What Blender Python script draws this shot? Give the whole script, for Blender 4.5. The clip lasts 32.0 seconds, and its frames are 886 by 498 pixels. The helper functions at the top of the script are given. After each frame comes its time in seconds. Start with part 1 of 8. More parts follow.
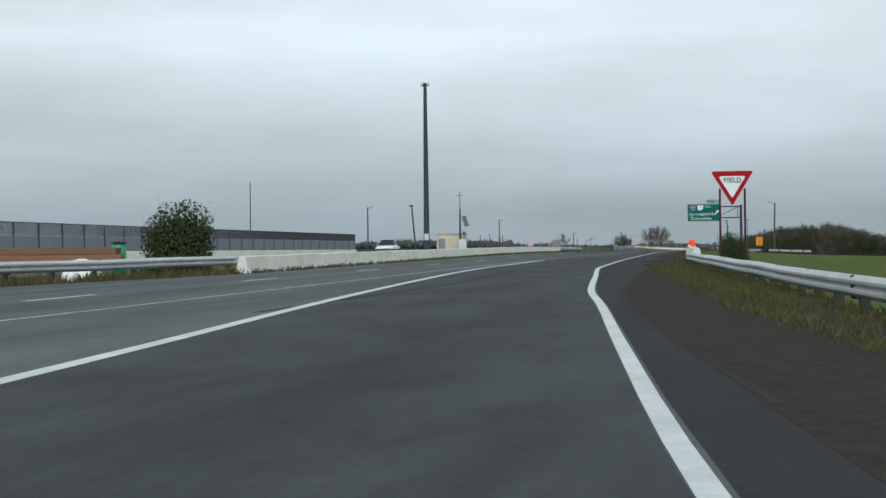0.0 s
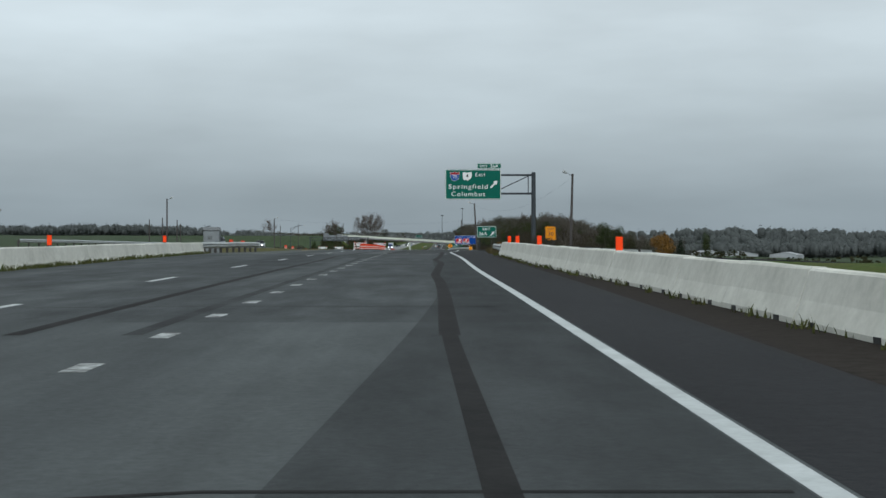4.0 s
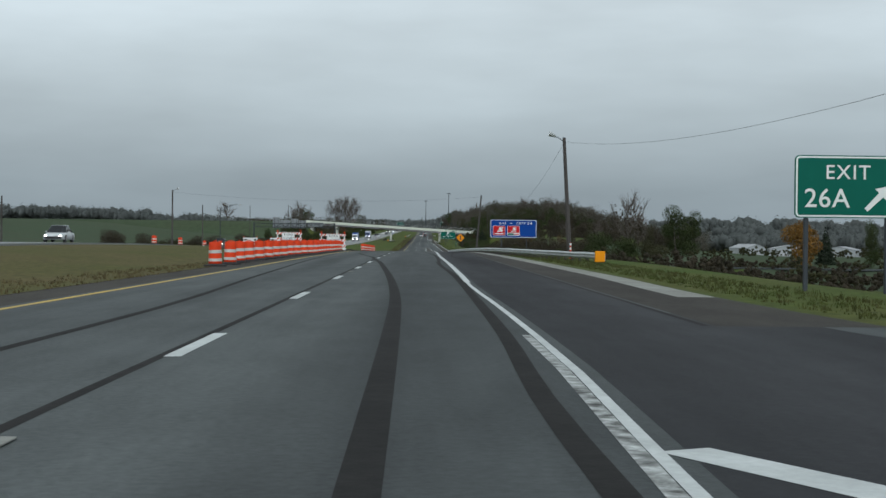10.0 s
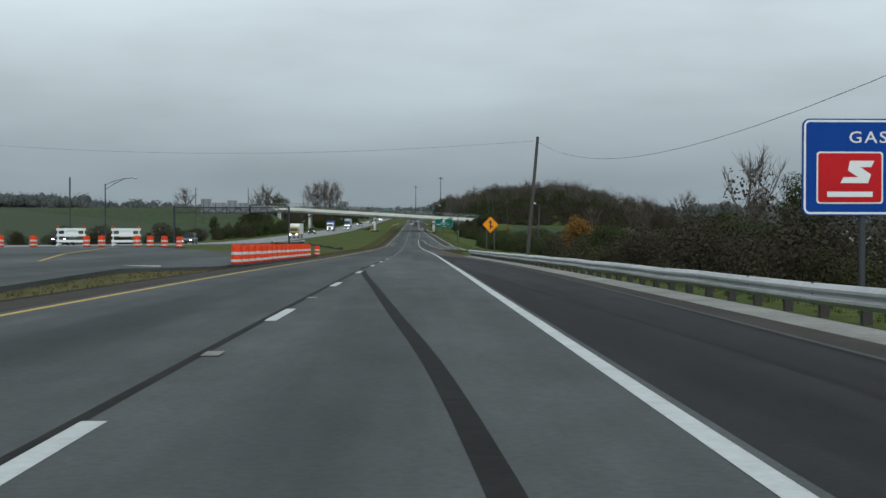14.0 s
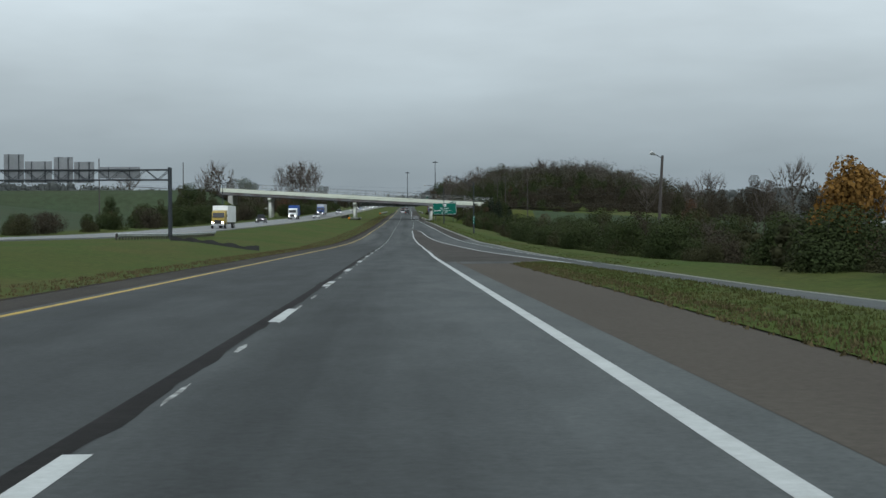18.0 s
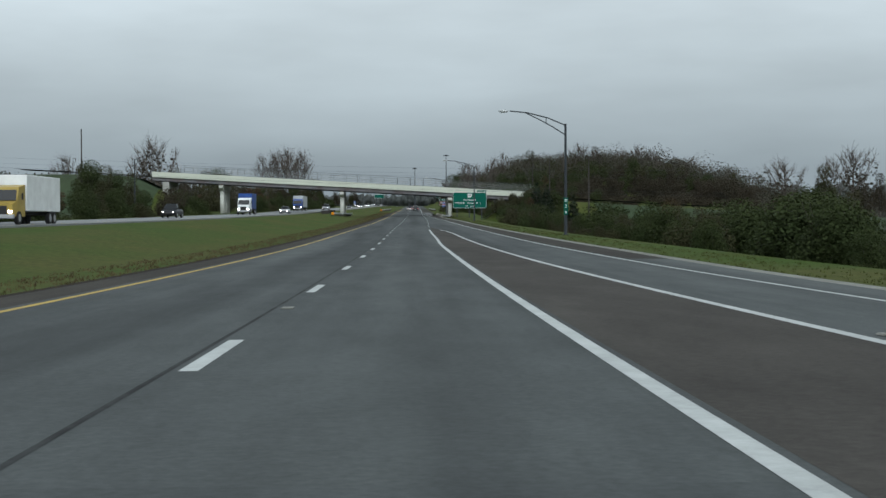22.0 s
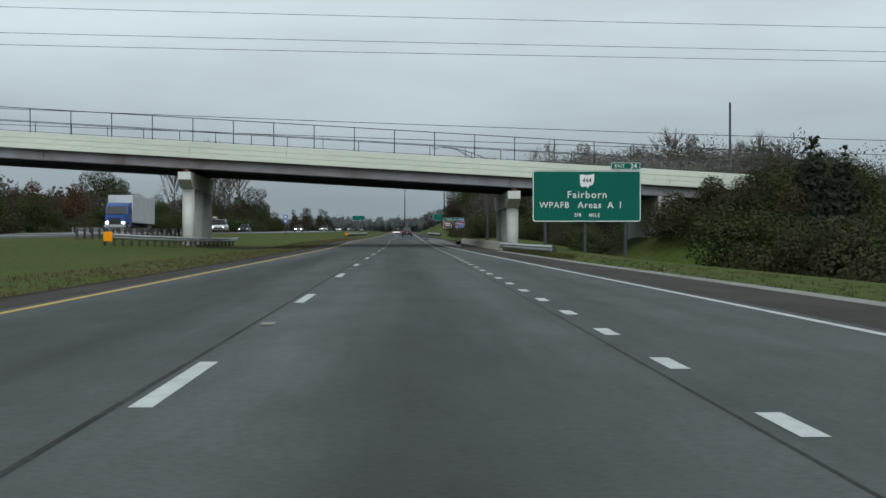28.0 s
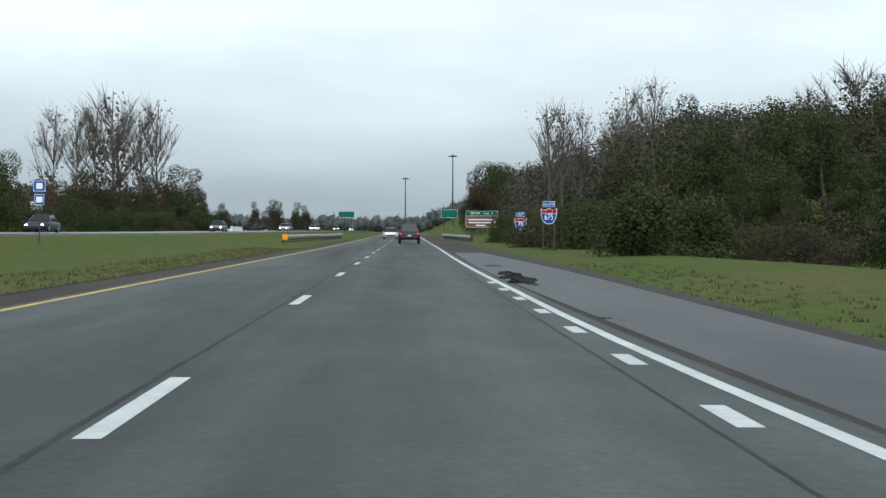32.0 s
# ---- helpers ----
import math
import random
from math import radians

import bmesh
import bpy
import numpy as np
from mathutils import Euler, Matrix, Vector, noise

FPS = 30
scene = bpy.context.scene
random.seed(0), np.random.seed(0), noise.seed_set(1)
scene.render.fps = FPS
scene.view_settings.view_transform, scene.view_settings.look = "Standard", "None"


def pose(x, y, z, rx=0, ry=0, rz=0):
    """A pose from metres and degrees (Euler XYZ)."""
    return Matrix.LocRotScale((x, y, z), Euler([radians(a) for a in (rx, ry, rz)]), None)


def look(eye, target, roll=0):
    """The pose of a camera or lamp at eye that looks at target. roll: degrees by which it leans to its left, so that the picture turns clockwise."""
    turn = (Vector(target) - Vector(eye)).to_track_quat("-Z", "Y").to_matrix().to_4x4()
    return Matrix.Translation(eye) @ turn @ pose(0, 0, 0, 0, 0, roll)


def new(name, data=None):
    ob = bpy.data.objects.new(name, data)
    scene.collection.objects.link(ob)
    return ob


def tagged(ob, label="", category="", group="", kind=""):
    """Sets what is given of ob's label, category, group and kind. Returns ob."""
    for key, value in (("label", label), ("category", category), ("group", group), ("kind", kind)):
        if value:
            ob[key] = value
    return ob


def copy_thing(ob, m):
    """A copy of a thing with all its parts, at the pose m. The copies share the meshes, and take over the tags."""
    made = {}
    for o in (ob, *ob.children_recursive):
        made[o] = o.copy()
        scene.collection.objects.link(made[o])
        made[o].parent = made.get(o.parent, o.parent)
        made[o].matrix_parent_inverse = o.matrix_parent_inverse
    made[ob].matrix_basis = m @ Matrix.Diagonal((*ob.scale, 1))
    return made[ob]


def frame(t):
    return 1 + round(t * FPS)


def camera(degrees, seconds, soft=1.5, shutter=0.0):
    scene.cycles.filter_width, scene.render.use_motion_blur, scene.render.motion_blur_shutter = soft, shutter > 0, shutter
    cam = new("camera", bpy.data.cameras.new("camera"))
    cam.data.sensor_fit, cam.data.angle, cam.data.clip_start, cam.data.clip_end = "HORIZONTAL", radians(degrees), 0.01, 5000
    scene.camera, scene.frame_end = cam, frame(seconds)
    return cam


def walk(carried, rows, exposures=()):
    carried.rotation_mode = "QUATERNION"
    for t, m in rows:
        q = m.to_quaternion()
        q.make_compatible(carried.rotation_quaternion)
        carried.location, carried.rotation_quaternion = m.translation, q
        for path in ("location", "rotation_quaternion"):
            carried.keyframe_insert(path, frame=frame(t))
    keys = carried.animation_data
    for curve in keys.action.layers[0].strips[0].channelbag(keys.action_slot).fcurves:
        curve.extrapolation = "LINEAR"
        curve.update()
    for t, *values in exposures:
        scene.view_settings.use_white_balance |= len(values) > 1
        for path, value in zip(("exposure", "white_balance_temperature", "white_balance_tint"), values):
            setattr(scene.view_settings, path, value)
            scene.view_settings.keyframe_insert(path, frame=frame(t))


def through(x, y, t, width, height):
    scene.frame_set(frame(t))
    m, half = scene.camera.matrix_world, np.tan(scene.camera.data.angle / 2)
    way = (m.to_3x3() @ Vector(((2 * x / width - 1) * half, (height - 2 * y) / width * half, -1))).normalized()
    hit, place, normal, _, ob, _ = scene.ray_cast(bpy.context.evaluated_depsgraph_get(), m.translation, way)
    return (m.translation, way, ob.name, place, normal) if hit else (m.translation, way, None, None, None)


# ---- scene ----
cam = camera(34.8, 32.0, 1.5)
PATH = [
    (0.0, (7.620, -66.967, -0.903), (5.647, -57.165, -0.783), -0.63),
    (0.5, (5.574, -57.447, -0.678), (4.262, -47.534, -0.551), 0.10),
    (1.0, (4.251, -46.873, -0.472), (3.343, -36.915, -0.380), -0.30),
    (1.5, (3.064, -35.620, -0.273), (2.451, -25.639, -0.220), 0.33),
    (2.0, (2.217, -23.847, -0.077), (1.860, -13.853, -0.039), 0.54),
    (2.5, (1.571, -11.684, 0.119), (1.365, -1.686, 0.163), 0.29),
    (3.0, (1.095, 0.739, 0.314), (1.036, 10.739, 0.338), 0.00),
    (4.0, (0.556, 25.800, 0.696), (0.609, 35.800, 0.716), 0.00),
    (4.5, (0.295, 38.182, 0.882), (0.313, 48.182, 0.912), -0.55),
    (5.0, (0.002, 50.377, 1.062), (-0.002, 60.377, 1.083), -0.50),
    (5.5, (-0.320, 62.451, 1.230), (-0.354, 72.450, 1.220), -0.30),
    (6.0, (-0.673, 74.557, 1.384), (-0.719, 84.557, 1.386), -0.47),
    (6.5, (-1.020, 86.839, 1.518), (-1.049, 96.839, 1.511), 0.09),
    (7.0, (-1.358, 99.340, 1.632), (-1.385, 109.340, 1.610), -0.79),
    (7.5, (-1.688, 112.065, 1.730), (-1.682, 122.065, 1.698), -0.65),
    (8.0, (-1.989, 124.997, 1.819), (-1.979, 134.997, 1.829), -0.18),
    (8.5, (-2.334, 138.149, 1.890), (-2.322, 148.149, 1.866), 0.37),
    (9.0, (-2.665, 151.486, 1.934), (-2.608, 161.485, 1.869), 0.49),
    (9.5, (-2.914, 164.955, 1.958), (-2.773, 174.954, 1.870), 0.48),
    (10.0, (-3.063, 178.514, 1.974), (-2.864, 188.512, 1.911), 0.58),
    (10.5, (-3.122, 192.181, 1.987), (-2.879, 202.178, 1.901), 0.43),
    (11.0, (-3.126, 206.042, 2.000), (-2.871, 216.038, 1.906), 0.48),
    (11.5, (-3.086, 220.190, 2.020), (-2.816, 230.186, 1.919), 0.27),
    (12.0, (-3.047, 234.687, 2.047), (-2.800, 244.684, 1.942), -0.02),
    (12.5, (-3.048, 249.535, 2.074), (-2.798, 259.532, 1.971), 0.17),
    (13.0, (-3.023, 264.700, 2.084), (-2.756, 274.696, 1.966), 0.21),
    (13.5, (-2.961, 280.151, 2.070), (-2.687, 290.146, 1.946), -0.01),
    (14.0, (-2.879, 295.854, 2.028), (-2.606, 305.850, 1.886), 0.08),
    (14.5, (-2.815, 311.796, 1.950), (-2.532, 321.791, 1.801), 0.02),
    (15.0, (-2.715, 327.939, 1.828), (-2.385, 337.931, 1.610), 0.00),
    (16.0, (-2.369, 360.642, 1.492), (-2.019, 370.633, 1.254), 0.00),
    (16.5, (-2.246, 377.095, 1.316), (-1.927, 387.088, 1.124), 0.38),
    (17.0, (-2.175, 393.536, 1.151), (-1.851, 403.528, 0.937), 0.19),
    (17.5, (-2.073, 409.896, 0.994), (-1.743, 419.888, 0.777), 0.12),
    (18.0, (-1.961, 426.166, 0.838), (-1.631, 436.159, 0.634), -0.21),
    (18.5, (-1.864, 442.349, 0.679), (-1.543, 452.342, 0.475), -0.47),
    (19.0, (-1.783, 458.442, 0.517), (-1.476, 468.436, 0.306), -0.24),
    (19.5, (-1.728, 474.439, 0.356), (-1.437, 484.433, 0.142), 0.10),
    (20.0, (-1.709, 490.344, 0.202), (-1.432, 500.338, 0.011), -0.04),
    (20.5, (-1.676, 506.207, 0.055), (-1.397, 516.201, -0.132), 0.15),
    (21.0, (-1.615, 522.083, -0.093), (-1.327, 532.077, -0.291), -0.05),
    (21.5, (-1.537, 538.044, -0.237), (-1.246, 548.038, -0.432), -0.26),
    (22.0, (-1.474, 554.165, -0.367), (-1.192, 564.159, -0.555), -0.23),
    (22.5, (-1.428, 570.515, -0.462), (-1.146, 580.510, -0.625), -0.15),
    (23.0, (-1.391, 587.131, -0.511), (-1.118, 597.126, -0.655), -0.29),
    (23.5, (-1.348, 604.024, -0.505), (-1.065, 614.020, -0.614), -0.06),
    (24.0, (-1.269, 621.196, -0.446), (-0.972, 631.191, -0.511), -0.01),
    (24.5, (-1.177, 638.633, -0.345), (-0.878, 648.629, -0.397), 0.35),
    (25.0, (-1.081, 656.298, -0.212), (-0.782, 666.293, -0.225), 0.57),
    (25.5, (-0.999, 674.110, -0.061), (-0.708, 684.106, -0.062), 0.68),
    (26.0, (-0.870, 691.957, 0.097), (-0.524, 701.951, 0.056), 0.00),
    (27.0, (-0.366, 727.275, 0.426), (0.022, 737.267, 0.395), 0.00),
    (27.5, (-0.146, 744.563, 0.606), (0.209, 754.556, 0.604), 0.14),
    (28.0, (0.031, 761.579, 0.798), (0.388, 771.573, 0.805), -0.04),
    (28.5, (0.240, 778.453, 1.000), (0.593, 788.446, 1.010), -0.01),
    (29.0, (0.445, 795.317, 1.202), (0.782, 805.311, 1.210), -0.30),
    (29.5, (0.632, 812.256, 1.391), (0.957, 822.251, 1.409), -0.20),
    (30.0, (0.808, 829.362, 1.582), (1.113, 839.357, 1.615), -0.49),
    (30.5, (0.921, 846.733, 1.803), (1.221, 856.728, 1.836), -0.25),
    (31.0, (1.014, 864.417, 2.060), (1.316, 874.412, 2.068), -0.42),
    (31.5, (1.127, 882.431, 2.356), (1.445, 892.426, 2.400), -0.02),
    (32.0, (1.290, 900.776, 2.690), (1.645, 910.769, 2.700), 0.27),
]
EXPOSURES = [(0.0, 0.27), (0.6, 0.16), (1.0, 0.07), (3.0, 0.02), (6.0, 0.0), (28.0, 0.0), (28.9, -0.1), (29.4, 0.0), (30.0, 0.16), (30.6, 0.3), (31.2, 0.42), (32.0, 0.56)]
walk(cam, [(t, look(eye, target, roll)) for t, eye, target, roll in PATH], EXPOSURES)

# ---------------------------------------------------------------- world
SUN_EL, SUN_ROT = radians(42), radians(176)
world = bpy.data.worlds.new("overcast_sky")
scene.world = world
world.use_nodes = True
wt = world.node_tree
for n in list(wt.nodes):
    wt.nodes.remove(n)


def wn(kind, **kw):
    n = wt.nodes.new(kind)
    for k, v in kw.items():
        setattr(n, k, v)
    return n


w_out = wn("ShaderNodeOutputWorld")
w_bg = wn("ShaderNodeBackground")
w_co = wn("ShaderNodeTexCoord")
w_sky = wn("ShaderNodeTexSky", sky_type="NISHITA", sun_disc=False, sun_elevation=SUN_EL, sun_rotation=SUN_ROT, air_density=2.0, dust_density=6.0)
w_sep = wn("ShaderNodeSeparateXYZ")
wt.links.new(w_co.outputs["Generated"], w_sep.inputs[0])
w_ramp = wn("ShaderNodeValToRGB")
e = w_ramp.color_ramp.elements
e[0].position, e[0].color = 0.0, (0.285, 0.345, 0.385, 1)
e[1].position, e[1].color = 1.0, (0.52, 0.585, 0.625, 1)
for p, c in ((0.035, (0.305, 0.37, 0.41)), (0.085, (0.455, 0.54, 0.59)), (0.16, (0.63, 0.73, 0.79)), (0.4, (0.58, 0.655, 0.70))):
    k = e.new(p)
    k.color = (*c, 1)
wt.links.new(w_sep.outputs["Z"], w_ramp.inputs[0])
# stretched banks of cloud
w_map = wn("ShaderNodeMapping")
w_map.inputs["Scale"].default_value = (2.2, 2.2, 9.0)
wt.links.new(w_co.outputs["Generated"], w_map.inputs[0])
w_n = wn("ShaderNodeTexNoise")
w_n.inputs["Scale"].default_value = 1.6
w_n.inputs["Detail"].default_value = 5
w_n.inputs["Roughness"].default_value = 0.5
wt.links.new(w_map.outputs[0], w_n.inputs["Vector"])
w_mr = wn("ShaderNodeMapRange")
w_mr.inputs["From Min"].default_value, w_mr.inputs["From Max"].default_value = 0.3, 0.7
w_mr.inputs["To Min"].default_value, w_mr.inputs["To Max"].default_value = 0.86, 1.14
wt.links.new(w_n.outputs[0], w_mr.inputs[0])
w_mul = wn("ShaderNodeVectorMath", operation="SCALE")
wt.links.new(w_ramp.outputs[0], w_mul.inputs[0])
wt.links.new(w_mr.outputs[0], w_mul.inputs["Scale"])
# the overcast is brightest round the veiled sun
w_dot = wn("ShaderNodeVectorMath", operation="DOT_PRODUCT")
w_dot.inputs[1].default_value = (math.sin(SUN_ROT) * math.cos(SUN_EL), math.cos(SUN_ROT) * math.cos(SUN_EL), math.sin(SUN_EL))
wt.links.new(w_co.outputs["Generated"], w_dot.inputs[0])
w_max = wn("ShaderNodeMath", operation="MAXIMUM")
w_max.inputs[1].default_value = 0.0
wt.links.new(w_dot.outputs["Value"], w_max.inputs[0])
w_pow = wn("ShaderNodeMath", operation="POWER")
w_pow.inputs[1].default_value = 4.0
wt.links.new(w_max.outputs[0], w_pow.inputs[0])
w_gain = wn("ShaderNodeMath", operation="MULTIPLY_ADD")
w_gain.inputs[1].default_value, w_gain.inputs[2].default_value = 2.4, 1.0
wt.links.new(w_pow.outputs[0], w_gain.inputs[0])
w_veil = wn("ShaderNodeVectorMath", operation="SCALE")
wt.links.new(w_mul.outputs[0], w_veil.inputs[0])
wt.links.new(w_gain.outputs[0], w_veil.inputs["Scale"])
w_ss = wn("ShaderNodeVectorMath", operation="SCALE")
w_ss.inputs["Scale"].default_value = 0.06
wt.links.new(w_sky.outputs[0], w_ss.inputs[0])
w_mix = wn("ShaderNodeMixRGB")
w_mix.inputs[0].default_value = 0.08
wt.links.new(w_veil.outputs[0], w_mix.inputs[1])
wt.links.new(w_ss.outputs[0], w_mix.inputs[2])
wt.links.new(w_mix.outputs[0], w_bg.inputs[0])
w_bg.inputs[1].default_value = 1.0
wt.links.new(w_bg.outputs[0], w_out.inputs[0])

sun = new("sun", bpy.data.lights.new("sun", "SUN"))
sun.data.energy, sun.data.angle, sun.data.color = 1.5, radians(70), (0.94, 0.98, 1.0)
sun.matrix_world = look((0, 0, 60), (-math.sin(SUN_ROT) * 40, -math.cos(SUN_ROT) * 40, 60 - 40 * math.tan(SUN_EL)))

# ---------------------------------------------------------------- materials
def material(name, color, rough=0.8, metal=0.0, vary=0.25, fine=8.0, coarse=0.4, second=None, bump=0.15, spread=0.0, amount=0.5, stretch=(1, 1, 1), spec=0.4, island=False, even=False, band=(0.35, 0.68)):
    """Grain and stains at two scales on world-sized object coordinates, with relief."""
    m = bpy.data.materials.new(name)
    m.use_nodes = True
    nt = m.node_tree
    b = nt.nodes["Principled BSDF"]
    b.inputs["Roughness"].default_value, b.inputs["Metallic"].default_value = rough, metal
    b.inputs["Specular IOR Level"].default_value = spec
    co = nt.nodes.new("ShaderNodeTexCoord")
    mp = nt.nodes.new("ShaderNodeMapping")
    mp.inputs["Scale"].default_value = stretch
    nt.links.new(co.outputs["Object"], mp.inputs[0])
    n1 = nt.nodes.new("ShaderNodeTexNoise")
    n1.inputs["Scale"].default_value, n1.inputs["Detail"].default_value, n1.inputs["Roughness"].default_value = fine, 6, 0.7
    n2 = nt.nodes.new("ShaderNodeTexNoise")
    n2.inputs["Scale"].default_value, n2.inputs["Detail"].default_value, n2.inputs["Roughness"].default_value = coarse, 5, 0.6
    nt.links.new(co.outputs["Object"] if even else mp.outputs[0], n1.inputs["Vector"])
    nt.links.new(mp.outputs[0], n2.inputs["Vector"])
    second = second or tuple(c * 0.6 for c in color)
    r2 = nt.nodes.new("ShaderNodeMapRange")
    r2.inputs["From Min"].default_value, r2.inputs["From Max"].default_value = band
    nt.links.new(n2.outputs[0], r2.inputs[0])
    ml = nt.nodes.new("ShaderNodeMath")
    ml.operation = "MULTIPLY"
    ml.inputs[1].default_value = amount
    nt.links.new(r2.outputs[0], ml.inputs[0])
    mx = nt.nodes.new("ShaderNodeMixRGB")
    mx.inputs[1].default_value, mx.inputs[2].default_value = (*color, 1), (*second, 1)
    nt.links.new(ml.outputs[0], mx.inputs[0])
    r1 = nt.nodes.new("ShaderNodeMapRange")
    r1.inputs["From Min"].default_value, r1.inputs["From Max"].default_value = 0.25, 0.75
    r1.inputs["To Min"].default_value, r1.inputs["To Max"].default_value = 1 - vary, 1 + vary
    nt.links.new(n1.outputs[0], r1.inputs[0])
    sc = nt.nodes.new("ShaderNodeVectorMath")
    sc.operation = "SCALE"
    nt.links.new(mx.outputs[0], sc.inputs[0])
    nt.links.new(r1.outputs[0], sc.inputs["Scale"])
    last = sc
    if spread:
        src = nt.nodes.new("ShaderNodeNewGeometry") if island else nt.nodes.new("ShaderNodeObjectInfo")
        rr = nt.nodes.new("ShaderNodeMapRange")
        rr.inputs["To Min"].default_value, rr.inputs["To Max"].default_value = 1 - spread, 1 + spread
        nt.links.new(src.outputs["Random Per Island" if island else "Random"], rr.inputs[0])
        s2 = nt.nodes.new("ShaderNodeVectorMath")
        s2.operation = "SCALE"
        nt.links.new(last.outputs[0], s2.inputs[0])
        nt.links.new(rr.outputs[0], s2.inputs["Scale"])
        last = s2
    nt.links.new(last.outputs[0], b.inputs["Base Color"])
    if bump:
        bp = nt.nodes.new("ShaderNodeBump")
        bp.inputs["Strength"].default_value, bp.inputs["Distance"].default_value = bump, 0.02
        nt.links.new(n1.outputs[0], bp.inputs["Height"])
        nt.links.new(bp.outputs[0], b.inputs["Normal"])
    return m


def glow(name, color, strength):
    m = bpy.data.materials.new(name)
    m.use_nodes = True
    b = m.node_tree.nodes["Principled BSDF"]
    b.inputs["Base Color"].default_value = (*color, 1)
    b.inputs["Emission Color"].default_value = (*color, 1)
    b.inputs["Emission Strength"].default_value = strength
    return m


M_ASPHALT = material("asphalt", (0.083, 0.092, 0.0922), 0.85, vary=0.22, fine=16, coarse=0.42, second=(0.048, 0.0535, 0.0543), amount=1.0, stretch=(1, 0.03, 1), bump=0.25, spec=0.06, even=True, band=(0.36, 0.64))


def oil_band(m, depth, mottle=0.14):
    """The dark strip of dripped oil and rubber along the middle of each lane, uneven on the way."""
    nt = m.node_tree
    b = nt.nodes["Principled BSDF"]
    src = b.inputs["Base Color"].links[0].from_socket
    at = nt.nodes.new("ShaderNodeAttribute")
    at.attribute_name = "across"
    co = nt.nodes.new("ShaderNodeTexCoord")
    mp = nt.nodes.new("ShaderNodeMapping")
    mp.inputs["Scale"].default_value = (0.6, 0.06, 1)
    no = nt.nodes.new("ShaderNodeTexNoise")
    no.inputs["Scale"].default_value, no.inputs["Detail"].default_value = 1.0, 4
    nt.links.new(co.outputs["Object"], mp.inputs[0])
    nt.links.new(mp.outputs[0], no.inputs["Vector"])
    def math_(op, a, c):
        n = nt.nodes.new("ShaderNodeMath")
        n.operation = op
        for i, v in enumerate((a, c)):
            if isinstance(v, (int, float)):
                n.inputs[i].default_value = v
            else:
                nt.links.new(v, n.inputs[i])
        return n.outputs[0]
    wob = math_("MULTIPLY", math_("SUBTRACT", no.outputs[0], 0.5), 1.0)
    u = math_("PINGPONG", math_("ADD", at.outputs["Fac"], wob), 1.76)
    r = nt.nodes.new("ShaderNodeMapRange")
    r.interpolation_type = "SMOOTHSTEP"
    r.inputs["From Min"].default_value, r.inputs["From Max"].default_value = 0.55, 1.7
    r.inputs["To Max"].default_value = depth
    nt.links.new(u, r.inputs[0])
    n2 = nt.nodes.new("ShaderNodeMapRange")
    n2.inputs["From Min"].default_value, n2.inputs["From Max"].default_value = 0.3, 0.66
    n2.inputs["To Min"].default_value, n2.inputs["To Max"].default_value = 0.35, 1.2
    nt.links.new(no.outputs[0], n2.inputs[0])
    k = math_("SUBTRACT", 1.0, math_("MULTIPLY", r.outputs[0], n2.outputs[0]))
    # blotches of wear a metre or so across
    bl = nt.nodes.new("ShaderNodeTexNoise")
    bl.inputs["Scale"].default_value, bl.inputs["Detail"].default_value, bl.inputs["Roughness"].default_value = 1.1, 5, 0.65
    mb = nt.nodes.new("ShaderNodeMapping")
    mb.inputs["Scale"].default_value = (1.0, 0.3, 1.0)
    nt.links.new(co.outputs["Object"], mb.inputs[0])
    nt.links.new(mb.outputs[0], bl.inputs["Vector"])
    rb = nt.nodes.new("ShaderNodeMapRange")
    rb.inputs["From Min"].default_value, rb.inputs["From Max"].default_value = 0.32, 0.68
    rb.inputs["To Min"].default_value, rb.inputs["To Max"].default_value = 1 - mottle, 1 + mottle
    nt.links.new(bl.outputs[0], rb.inputs[0])
    k = math_("MULTIPLY", k, rb.outputs[0])
    v = nt.nodes.new("ShaderNodeVectorMath")
    v.operation = "SCALE"
    nt.links.new(src, v.inputs[0])
    nt.links.new(k, v.inputs["Scale"])
    nt.links.new(v.outputs[0], b.inputs["Base Color"])


oil_band(M_ASPHALT, 0.2)
M_ASPHALT_DARK = material("dark_asphalt", (0.034, 0.0355, 0.038), 0.8, vary=0.22, fine=14, coarse=0.5, second=(0.0145, 0.0152, 0.0165), amount=0.9, stretch=(1, 0.04, 1), bump=0.25, spec=0.06, even=True, band=(0.36, 0.64))
M_ASPHALT_OLD = material("weathered_asphalt", (0.047, 0.044, 0.0395), 0.88, vary=0.24, fine=12, coarse=0.4, second=(0.03, 0.028, 0.0253), amount=0.8, stretch=(1, 0.2, 1), bump=0.3, spec=0.06, even=True)
M_OPP = material("pale_pavement", (0.19, 0.20, 0.205), 0.9, vary=0.15, fine=5, coarse=0.12, second=(0.15, 0.155, 0.16), bump=0.15, spec=0.15)
M_SEAL = material("tar_seal", (0.0115, 0.0113, 0.011), 0.85, vary=0.35, fine=6, coarse=0.9, second=(0.022, 0.0215, 0.021), amount=0.6, bump=0.2, spec=0.08)
M_WHITE = material("white_road_paint", (0.40, 0.425, 0.42), 0.75, vary=0.14, fine=12, coarse=1.6, second=(0.28, 0.298, 0.293), amount=0.7, bump=0.2, spec=0.2)
M_WHITE_WORN = material("worn_white_road_paint", (0.36, 0.38, 0.37), 0.8, vary=0.5, fine=12, coarse=5.5, second=(0.045, 0.046, 0.044), amount=1.0, bump=0.3, spec=0.15)
